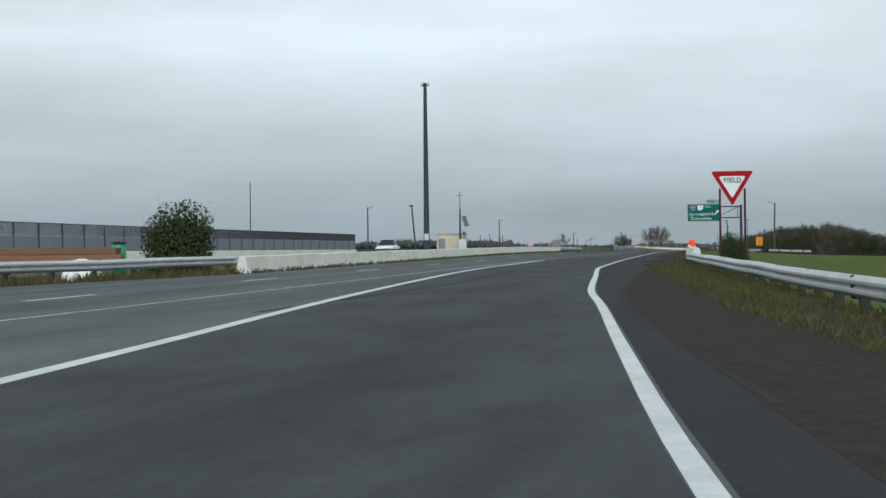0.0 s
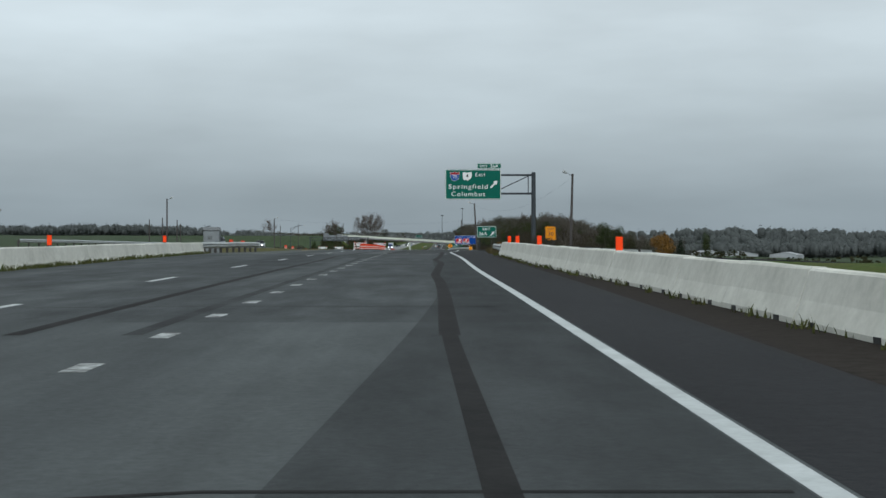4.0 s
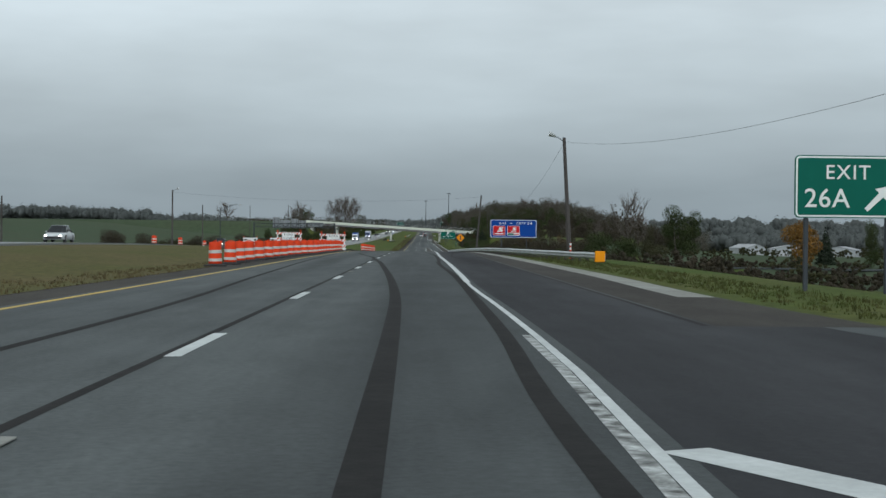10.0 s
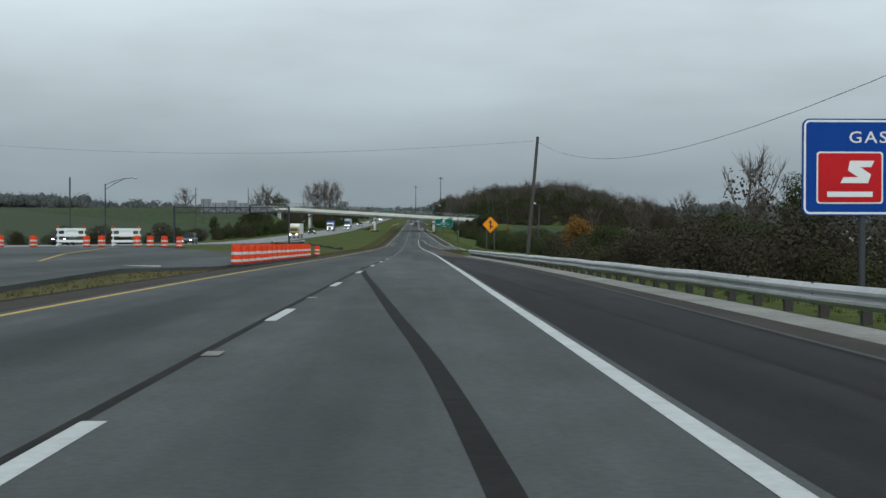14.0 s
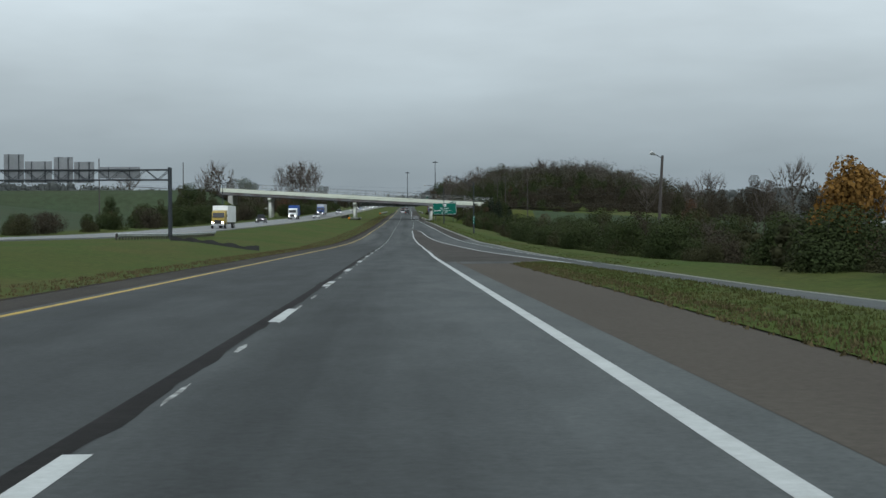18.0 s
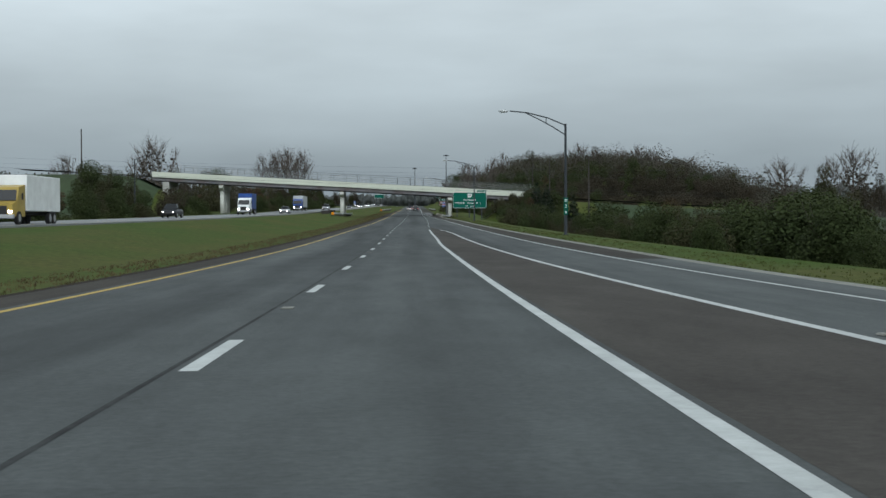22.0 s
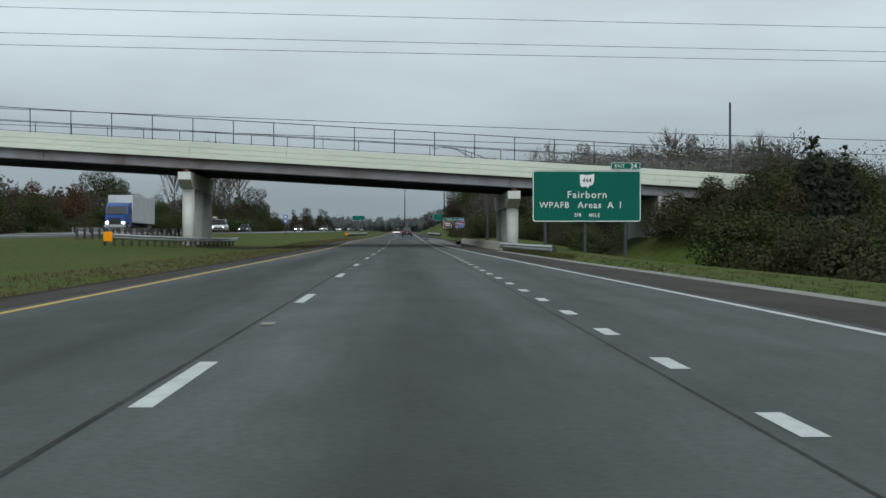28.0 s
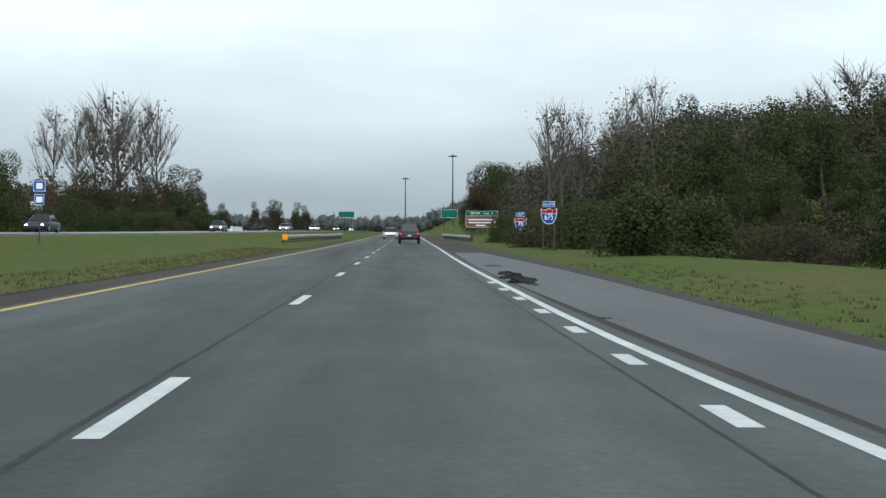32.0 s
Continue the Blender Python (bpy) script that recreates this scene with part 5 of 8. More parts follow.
def woodland(name, region, n, hmin, hmax, leaf_mat, label, seed, size=0.9, per=34, lift=0.0, trunks=False, lobes=6, fat=1.0, far=False):
    """A far wood: crowns of clumps on one mesh, with uneven tops, and trunks where they can be seen."""
    rng = random.Random(seed)
    verts, faces, bark = [], [], 0
    crowns = []
    for _ in range(n):
        x, y = region(rng)
        h = rng.uniform(hmin, hmax)
        g = gz(x, y) + lift
        w = h * rng.uniform(0.3, 0.5) * fat
        if trunks:
            o = len(verts)
            r = h * 0.011
            lean = rng.uniform(-0.6, 0.6)
            verts += [(x - r, y, g - 0.4), (x + r, y, g - 0.4), (x, y + r, g - 0.4), (x - r * 0.4 + lean, y, g + h * 0.8), (x + r * 0.4 + lean, y, g + h * 0.8), (x + lean, y + r * 0.4, g + h * 0.8)]
            faces += [(o, o + 1, o + 4, o + 3), (o + 1, o + 2, o + 5, o + 4), (o + 2, o, o + 3, o + 5)]
        crowns.append((x, y, g, h, w))
    bark = len(faces)
    for x, y, g, h, w in crowns:
        if far:
            blobs = [(x + rng.uniform(-w, w) * 0.7, y + rng.uniform(-w, w) * 0.7, g + h * rng.uniform(0.3, 0.52), w * rng.uniform(0.3, 0.5), h * rng.uniform(0.3, 0.48)) for _ in range(lobes)]
        else:
            blobs = [(x + rng.uniform(-w, w) * 0.6, y + rng.uniform(-w, w) * 0.6, g + h * rng.uniform(0.12, 0.86), min(w * 0.5, h * (0.24 if trunks else 0.14)), h * (0.17 if trunks else 0.13)) for _ in range(lobes)]
        v, f = foliage(rng, blobs, per, size)
        o = len(verts)
        verts += v.tolist()
        faces += (f + o).tolist()
        if not trunks:
            v, f = cores(rng, blobs, 0.72 if far else 0.8)
            o = len(verts)
            verts += v.tolist()
            faces += (f + o).tolist()
    me = raw(verts, faces, leaf_mat, name)
    me.polygons.foreach_set("use_smooth", [True] * len(faces))
    if trunks:
        me.materials.append(M_BARK)
        me.polygons.foreach_set("material_index", np.concatenate([np.ones(bark, np.int32), np.zeros(len(faces) - bark, np.int32)]))
    ob = part(name, me, leaf_mat)
    return tagged(ob, label, "woodland", kind="stuff")


# far woods round the whole view, the haze of distance in their leaf colour
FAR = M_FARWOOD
woodland("far_woods", lambda r: (r.uniform(-420, -190), r.uniform(970, 1500)), 300, 6, 10, FAR, "distant autumn woodland on the rise, coloured grey for haze", 31, 0.42, 170, fat=1.5, lobes=7, far=True)
woodland("far_woods", lambda r: (r.uniform(170, 520), r.uniform(1260, 1600)), 330, 12, 20, FAR, "distant autumn woodland beyond the fields, coloured grey for haze", 32, 0.55, 260, fat=1.4, lobes=7, far=True)
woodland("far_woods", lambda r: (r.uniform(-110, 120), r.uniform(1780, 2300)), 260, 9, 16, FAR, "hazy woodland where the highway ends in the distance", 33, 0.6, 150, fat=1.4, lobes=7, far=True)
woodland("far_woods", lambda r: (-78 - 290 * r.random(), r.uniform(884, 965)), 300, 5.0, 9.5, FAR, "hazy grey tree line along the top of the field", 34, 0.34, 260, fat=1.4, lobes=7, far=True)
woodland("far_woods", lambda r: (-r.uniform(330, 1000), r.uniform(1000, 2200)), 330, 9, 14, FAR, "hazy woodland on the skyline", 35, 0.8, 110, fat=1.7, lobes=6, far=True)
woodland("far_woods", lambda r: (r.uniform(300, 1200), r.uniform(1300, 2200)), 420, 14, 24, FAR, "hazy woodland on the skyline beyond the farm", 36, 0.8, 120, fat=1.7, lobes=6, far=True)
# the wood on the hill past the bridge
hill = lambda r: (r.uniform(22, 160), r.uniform(1070, 1260))
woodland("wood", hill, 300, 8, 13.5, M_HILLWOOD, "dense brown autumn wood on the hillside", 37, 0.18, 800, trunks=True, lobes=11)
woodland("wood", lambda r: (r.uniform(26, 110), r.uniform(1050, 1200)), 90, 7, 11, M_LEAF_GREEN, "green trees within the hillside wood", 38, 0.2, 620, trunks=True, lobes=11)
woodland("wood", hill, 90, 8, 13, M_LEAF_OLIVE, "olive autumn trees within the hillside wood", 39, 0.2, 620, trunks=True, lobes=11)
woodland("wood", lambda r: (r.uniform(-130, -58), r.uniform(980, 1260)), 150, 6, 11, M_LEAF_OLIVE, "olive autumn wood beyond the opposite carriageway", 40, 0.3, 450, trunks=True, lobes=11)
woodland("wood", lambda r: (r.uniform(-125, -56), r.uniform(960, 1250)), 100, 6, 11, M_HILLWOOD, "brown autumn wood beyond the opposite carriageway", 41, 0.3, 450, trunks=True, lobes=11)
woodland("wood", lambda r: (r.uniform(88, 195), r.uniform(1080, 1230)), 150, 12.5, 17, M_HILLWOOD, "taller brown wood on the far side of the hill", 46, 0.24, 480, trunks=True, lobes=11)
woodland("undergrowth", lambda r: (r.uniform(30, 115), r.uniform(955, 1060)), 260, 1.6, 4.2, M_LEAF_BROWN, "brown scrub and saplings below the wood", 42, 0.11, 700, trunks=True, lobes=10, fat=1.8)
woodland("wood", lambda r: (r.uniform(44, 120), r.uniform(985, 1065)), 70, 6, 9.5, M_LEAF_BROWN, "brown autumn trees at the edge of the wood", 43, 0.14, 1700, trunks=True, lobes=11)
woodland("scrub", lambda r: (14 + 46 * r.random() ** 1.3, r.uniform(252, 425)), 300, 1.0, 2.1, M_LEAF_BROWN, "low brown scrub on the slope below the highway", 44, 0.08, 500, lobes=9, fat=2.4)
woodland("scrub", lambda r: (12 + 90 * r.random(), r.uniform(300, 520)), 230, 1.0, 2.4, M_LEAF_OLIVE, "low olive scrub on the slope below the highway", 45, 0.085, 480, lobes=9, fat=2.2)


# ---------------------------------------------------------------- kinds of things
def along(pts, d):
    """The place and direction at d metres along a line of points."""
    for a, b in zip(pts, pts[1:]):
        ln = math.dist(a, b)
        if d <= ln or b is pts[-1]:
            t = d / ln
            return a[0] + (b[0] - a[0]) * t, a[1] + (b[1] - a[1]) * t, math.atan2(b[1] - a[1], b[0] - a[0])
        d -= ln


def length(pts):
    return sum(math.dist(a, b) for a, b in zip(pts, pts[1:]))


def guardrail(pts, fz, label, top=0.72, depth=1.2, side=1, marker=0, post_gap=1.9, post=M_POST, end=0.0):
    """A steel beam rail with a W section on posts. fz: the level that top is counted from; side: which way the beam faces."""
    x0, y0 = pts[0]
    z0 = float(fz(x0, y0))
    g = thing("guardrail", x0, y0, z0, 0, label, "guardrail", "guardrails along the road")
    total = length(pts)
    n = max(2, int(total / 3.8))
    prof = [(0.0, 0.0), (0.03, -0.02), (0.085, -0.07), (0.085, -0.11), (0.02, -0.155), (0.02, -0.165), (0.085, -0.21), (0.085, -0.25), (0.03, -0.30), (0.0, -0.32)]
    prof = prof + [(u - 0.012, w) for u, w in prof[::-1]]
    for k in range(n):
        a, b = total * k / n, total * (k + 1) / n + (0.12 if k < n - 1 else 0)
        bm = bmesh.new()
        rings = []
        for d in (a, min(b, total)):
            x, y, h = along(pts, d)
            z = float(fz(x, y)) + top - z0
            wob = 0.008 * math.sin(d * 1.7) + 0.012 * math.sin(d * 0.6)
            nx_, ny_ = math.sin(h) * side, -math.cos(h) * side
            rings.append([bm.verts.new((x - x0 + nx_ * u, y - y0 + ny_ * u, z + w + wob)) for u, w in prof])
        m = len(prof)
        for i in range(m):
            bm.faces.new((rings[0][i], rings[0][(i + 1) % m], rings[1][(i + 1) % m], rings[1][i]))
        bm.faces.new(rings[0][::-1])
        bm.faces.new(rings[1])
        bmesh.ops.recalc_face_normals(bm, faces=bm.faces)
        part("beam", bm, M_GALV, g)
    me = mesh_of(box(0.1, 0.15, depth + top, 0, 0, (top - depth) / 2 - 0.06, 0.012), post, "post")
    np_ = int(total / post_gap)
    for k in range(np_ + 1):
        x, y, h = along(pts, min(total, 0.25 + k * post_gap))
        p = part("post", me, post, g)
        p.matrix_basis = pose(x - x0 - math.sin(h) * side * 0.16, y - y0 + math.cos(h) * side * 0.16, float(fz(x, y)) - z0, 0, 0, math.degrees(h))
        if k % 2 == 0:
            q = part("spacer_block", BLOCK, M_POST, g)
            q.matrix_basis = pose(x - x0 - math.sin(h) * side * 0.05, y - y0 + math.cos(h) * side * 0.05, float(fz(x, y)) - z0 + top - 0.17, 0, 0, math.degrees(h))
    if marker:
        x, y, h = along(pts, 0 if marker < 0 else total)
        z = float(fz(x, y)) - z0
        part("end_marker", box(0.5, 0.1, 0.55, x - x0 + 0.12 * side, y - y0 - 0.12, z + top - 0.18, 0.03), M_AMBER, g, "amber end marker plate")
        part("end_shoe", box(0.35, 0.3, 0.42, x - x0, y - y0 + 0.15, z + top - 0.2, 0.05), M_GALV, g, "battered steel end shoe")
    return g


BLOCK = mesh_of(box(0.1, 0.15, 0.34, 0, 0, 0, 0.01), M_POST, "spacer_block")


def barrier(pts, fz, label, height=0.8, seg=3.6, material_=M_CONC, half=False, side=1, group="concrete barrier sections"):
    """A row of concrete barrier sections with sloped feet."""
    total = length(pts)
    n = max(1, round(total / seg))
    prof = [(-0.30, -0.4), (-0.30, 0.08), (-0.21, 0.30), (-0.12, height - 0.03), (-0.09, height), (0.09, height), (0.12, height - 0.03), (0.21, 0.30), (0.30, 0.08), (0.30, -0.4)]
    rng = random.Random(int(total * 10))
    for k in range(n):
        d0, d1 = total * k / n + 0.012, total * (k + 1) / n - 0.012
        xa, ya, h = along(pts, d0)
        xb, yb, h2 = along(pts, d1)
        za, zb = float(fz(xa, ya)), float(fz(xb, yb))
        b = thing("concrete_barrier", xa, ya, za, 0, label, "barrier", group)
        bm = bmesh.new()
        rings = []
        m = 5
        for i in range(m):
            t = i / (m - 1)
            x, y, z = (xb - xa) * t, (yb - ya) * t, (zb - za) * t
            nx_, ny_ = math.sin(h), -math.cos(h)
            rings.append([bm.verts.new((x + nx_ * u + rng.uniform(-1, 1) * 0.006, y + ny_ * u, z + w + rng.uniform(-1, 1) * 0.006 + 0.012 * (k % 2))) for u, w in prof])
        q = len(prof)
        for a, c in zip(rings, rings[1:]):
            for i in range(q):
                bm.faces.new((a[i], a[(i + 1) % q], c[(i + 1) % q], c[i]))
        bm.faces.new(rings[0][::-1])
        bm.faces.new(rings[-1])
        bmesh.ops.recalc_face_normals(bm, faces=bm.faces)
        part("section", bm, material_, b)
        for t in (0.2, 0.8):
            part("drain_slot", box(0.05, 0.22, 0.07, (xb - xa) * t - math.sin(h) * 0.283 * side, (yb - ya) * t + math.cos(h) * 0.283 * side, (zb - za) * t + 0.05, 0, math.degrees(h) - 90), M_RUBBER, b, "dark drain slot")


def tufts(name, pts, n, spread, h, material_, seed, label, fz=None):
    """Grass and weeds along a line, as one mesh of blades."""
    rng = random.Random(seed)
    total = length(pts)
    verts, faces = [], []
    for _ in range(n):
        x, y, a = along(pts, rng.uniform(0, total * 0.999))
        o = rng.uniform(-spread, spread) if not isinstance(spread, tuple) else rng.uniform(*spread)
        x, y = x + math.sin(a) * o, y - math.cos(a) * o
        z = float(fz(x, y)) if fz else gz(x, y)
        clump = h * rng.uniform(0.3, 1.0)
        for _ in range(5):
            t = rng.uniform(0, 6.28)
            l, w = clump * rng.uniform(0.6, 1.1), 0.012 + 0.02 * rng.random()
            bx, by = x + rng.uniform(-0.09, 0.09), y + rng.uniform(-0.09, 0.09)
            dx, dy = math.cos(t) * l * 0.45, math.sin(t) * l * 0.45
            v = len(verts)
            verts += [(bx - w * math.sin(t), by + w * math.cos(t), z - 0.02), (bx + w * math.sin(t), by - w * math.cos(t), z - 0.02), (bx + dx * 0.5, by + dy * 0.5, z + l * 0.7), (bx + dx, by + dy, z + l)]
            faces += [(v, v + 1, v + 2), (v + 1, v + 3, v + 2)]
    return tagged(part(name, raw(verts, faces, material_, name), material_), label, "grass", kind="stuff")


def wood_pole(x, y, base, top, label, lamp=-1, lean=(0.0, 0.0), r=0.15, arm=0.9, head=True, name="lamp_pole", category="street lamp"):
    """A wooden pole with a flood lamp on a short bracket."""
    t = thing(name, x, y, base, 0, label, category)
    h = top - base
    part("pole", tube((0, 0, -0.6), (lean[0], lean[1], h), r, r * 0.68, 10), M_WOOD, t)
    part("pole_cap", tube((lean[0], lean[1], h), (lean[0], lean[1], h + 0.05), r * 0.72, r * 0.5, 10), M_STEEL, t)
    if head:
        part("bracket", bent([(lean[0], lean[1], h - 0.25), (lean[0] + lamp * arm * 0.5, lean[1], h + 0.05), (lean[0] + lamp * arm * 0.8, lean[1], h + 0.12)], 0.03), M_STEEL, t)
        part("lamp_head", tube((lean[0] + lamp * arm * 0.7, lean[1], h + 0.14), (lean[0] + lamp * arm * 1.15, lean[1] - 0.1, h + 0.3), 0.1, 0.2, 9), M_GALV, t, "pale metal flood lamp head")
        part("lamp_glass", tube((lean[0] + lamp * arm * 1.15, lean[1] - 0.1, h + 0.3), (lean[0] + lamp * arm * 1.2, lean[1] - 0.11, h + 0.32), 0.19, 0.19, 9), M_LENS, t)
    return t


M_LENS = material("lamp_glass", (0.45, 0.47, 0.47), 0.2, vary=0.05, bump=0)


def truss_lamp(x, y, base, h, reach, label, arm_dir=-1, plates=False):
    """A steel lamp post with a long curved double arm."""
    t = thing("street_lamp", x, y, base, 0, label, "street lamp", "steel street lamps")
    part("post", tube((0, 0, -0.4), (0, 0, h), 0.13, 0.085, 10), M_STEEL, t)
    part("base_plate", box(0.42, 0.42, 0.06, 0, 0, 0.03, 0.01), M_STEEL, t)
    up = [(0, 0, h - 0.12), (arm_dir * reach * 0.3, 0, h + 0.45), (arm_dir * reach * 0.65, 0, h + 0.85), (arm_dir * reach * 0.95, 0, h + 0.98)]
    low = [(0, 0, h - 0.85), (arm_dir * reach * 0.25, 0, h - 0.15), (arm_dir * reach * 0.5, 0, h + 0.45), (arm_dir * reach * 0.68, 0, h + 0.84)]
    part("upper_arm", bent(up, 0.05), M_STEEL, t)
    part("lower_arm", bent(low, 0.045), M_STEEL, t)
    part("strut", tube((arm_dir * reach * 0.33, 0, h + 0.08), (arm_dir * reach * 0.33, 0, h + 0.5), 0.03), M_STEEL, t)
    head = bmesh.new()
    bmesh.ops.create_uvsphere(head, u_segments=10, v_segments=6, radius=1, matrix=pose(arm_dir * (reach + 0.25), 0, h + 0.97) @ Matrix.Diagonal((0.42, 0.16, 0.11, 1)))
    part("lamp_head", head, M_GALV, t, "grey cobra lamp head", True)
    part("lamp_glass", tube((arm_dir * (reach + 0.3), 0, h + 0.9), (arm_dir * (reach + 0.3), 0, h + 0.84), 0.15, 0.1, 9), M_LENS, t)
    if plates:
        for k, z in enumerate((2.65, 2.2, 1.75)):
            p = part("marker_plate", box(0.32, 0.012, 0.40, 0, -0.16, z, 0.004), M_GREEN, t, "small green marker plate")
            if k:
                lettering("2" if k == 1 else "6", 0.34, 0, -0.17, z, M_SIGNWHITE, p)
            else:
                for o in (-0.06, 0.06):
                    part("unreadable_bar", box(0.2, 0.004, 0.05, 0, -0.168, z + o), M_SIGNWHITE, p)
    return t


def board(parent, w, h, x, y, z, material_, border=M_SIGNWHITE, r=0.15, rim=0.035, name="panel", depth=0.05):
    """A sign panel facing -y with a rounded border line; its middle at x, z."""
    p = part(name, prism(rounded(w, h, r), depth), material_, parent)
    p.matrix_basis = pose(x, y, z)
    if border is not None:
        o, i = rounded(w - 0.05, h - 0.05, max(r - 0.025, 0.02)), rounded(w - 0.05 - 2 * rim, h - 0.05 - 2 * rim, max(r - 0.025 - rim, 0.012))
        bm = bmesh.new()
        a = [bm.verts.new((u, -0.004, v)) for u, v in o]
        b = [bm.verts.new((u, -0.004, v)) for u, v in i]
        n = len(a)
        for k in range(n):
            bm.faces.new((a[k], a[(k + 1) % n], b[(k + 1) % n], b[k]))
        part("border", bm, border, p)
    return p


def shield(parent, kind, text, s, x, y, z):
    """A route shield: the interstate shape in blue and red, or the state outline in white."""
    if kind == "interstate":
        pts = []
        for k in range(13):
            a = k / 12
            pts.append((s * (-0.5 + a), s * (0.42 + 0.06 * math.cos(4 * math.pi * a))))
        for k in range(1, 10):
            a = radians(90 * k / 9)
            pts.append((s * 0.5 * math.cos(a) ** 0.7, s * (0.30 - 0.80 * math.sin(a))))
        for k in range(9, 0, -1):
            a = radians(90 * k / 9)
            pts.append((-s * 0.5 * math.cos(a) ** 0.7, s * (0.30 - 0.80 * math.sin(a))))
        p = part("route_shield", prism([(u * 1.07, v * 1.07) for u, v in pts], 0.01), M_SIGNWHITE, parent, "white-edged route shield")
        p.matrix_basis = pose(x, y - 0.008, z)
        b = part("shield_field", prism([(u, min(v, 0.17 * s)) for u, v in pts], 0.006), M_BLUE2, p)
        b.matrix_basis = pose(0, -0.006, 0)
        c = part("shield_band", prism([(u, v) for u, v in pts[:13]] + [(0.5 * s, 0.2 * s), (-0.5 * s, 0.2 * s)], 0.006), M_RED, p)
        c.matrix_basis = pose(0, -0.006, 0)
        lettering(text, s * 0.56, 0, -0.012, -0.08 * s, M_SIGNWHITE, p, squeeze=0.9 if len(text) < 3 else 0.72)
    else:
        q = [(-0.5, 0.42), (-0.3, 0.46), (-0.1, 0.40), (0.1, 0.42), (0.3, 0.44), (0.5, 0.5), (0.48, 0.0), (0.36, -0.28), (0.2, -0.30), (0.05, -0.48), (-0.12, -0.36), (-0.3, -0.42), (-0.46, -0.30)]
        p = part("route_shield", prism([(u * s, v * s) for u, v in q], 0.01), M_SIGNWHITE, parent, "white state-outline route shield")
        p.matrix_basis = pose(x, y - 0.008, z)
        lettering(text, s * (0.62 if len(text) < 3 else 0.5), 0, -0.004, 0.02 * s, M_BLACK, p, squeeze=1 if len(text) < 3 else 0.85)
    return p


M_BLUE2 = material("interstate_blue", (0.006, 0.055, 0.25), 0.55, vary=0.05, bump=0.02, spec=0.08)


def arrow(parent, x, y, z, s, material_=M_SIGNWHITE):
    q = [(-0.5, -0.38), (-0.38, -0.5), (0.22, 0.06), (0.38, -0.10), (0.5, 0.5), (-0.10, 0.38), (0.06, 0.22)]
    a = part("arrow", prism([(u * s, v * s) for u, v in q], 0.006), material_, parent)
    a.matrix_basis = pose(x, y, z)


def post(parent, x, y, z0, z1, material_=M_STEEL, w=0.1):
    return part("post", box(w, w, z1 - z0, x, y, (z0 + z1) / 2, 0.008), material_, parent)


# ---------------------------------------------------------------- signs
M_YPOST = material("dark_red_post", (0.045, 0.014, 0.016), 0.6, vary=0.2, fine=5, coarse=0.8, second=(0.018, 0.012, 0.014), bump=0.1, spec=0.1)


def yield_sign():
    t = thing("yield_sign", 7.8, -18.5, -1.5, 0, "red and white triangular yield sign on two dark posts", "road sign")
    tri = lambda w, r: [(-w / 2 + r, 0), (w / 2 - r, 0), (w / 2, -r * 0.9), (r * 0.55, -w * 0.866 + r), (-r * 0.55, -w * 0.866 + r), (-w / 2, -r * 0.9)]
    b = part("board", prism(tri(1.36, 0.05), 0.03), M_RED, t)
    b.matrix_basis = pose(0, 0, 3.68)
    w = part("white_field", prism(tri(0.86, 0.04), 0.006), M_SIGNWHITE, b)
    w.matrix_basis = pose(0, -0.007, -0.17)
    lettering("YIELD", 0.235, 0, -0.018, -0.31, M_BLACK, b, 1.05)
    for x in (-0.41, 0.41):
        post(t, x, 0.06, -0.8, 3.1, M_YPOST, 0.07)


def cantilever_sign():
    y, base = 158.3, 0.3
    t = thing("overhead_exit_sign", 9.75, y, base, 0, "green overhead exit sign hung from a dark steel cantilever", "road sign")
    X = lambda x: x - 9.75
    part("column", tube((0, 0, -0.6), (0, 0, 7.85), 0.24, 0.19, 12), M_STEEL, t)
    part("footing", tube((0, 0, -0.6), (0, 0, 0.12), 0.5, 0.46, 12), M_CONC_GREY, t)
    for z in (7.6, 5.86):
        part("arm", tube((0.05, 0, z), (X(2.0), 0, z), 0.1, 0.085, 8), M_STEEL, t)
    part("strut", tube((X(9.25), 0, 5.86), (X(9.25), 0, 7.55), 0.05, 0.05, 6), M_STEEL, t)
    part("brace", tube((X(9.25), 0, 7.5), (X(6.5), 0, 6.2), 0.045, 0.045, 6), M_STEEL, t)
    p = board(t, 5.25, 2.83, X(4.08), -0.18, 6.7, M_GREEN, r=0.2, rim=0.05)
    for x in (-1.9, 0, 1.9):
        part("bracket", box(0.1, 0.1, 2.6, X(4.08) + x, -0.08, 6.7, 0.01), M_GALV, t)
    e = board(t, 2.25, 0.56, X(5.58), -0.18, 8.42, M_GREEN, r=0.08, rim=0.035, name="exit_tab")
    lettering("EXIT", 0.34, -0.52, -0.006, -0.01, M_SIGNWHITE, e, 1.05)
    lettering("26A", 0.46, 0.48, -0.006, -0.01, M_SIGNWHITE, e, 1.05)
    shield(p, "interstate", "70", 0.82, -1.72, -0.004, 0.77)
    shield(p, "state", "4", 0.86, -0.55, -0.004, 0.76)
    lettering("E", 0.5, 0.3, -0.006, 0.9, M_SIGNWHITE, p)
    lettering("AST", 0.37, 0.83, -0.006, 0.87, M_SIGNWHITE, p, 1.1)
    lettering("Springfield", 0.6, -0.46, -0.006, -0.22, M_SIGNWHITE, p, 1.16, width=3.66)
    lettering("Columbus", 0.6, -0.46, -0.006, -0.91, M_SIGNWHITE, p, 1.16, width=3.18)
    arrow(p, 1.93, -0.008, 0.0, 0.7)


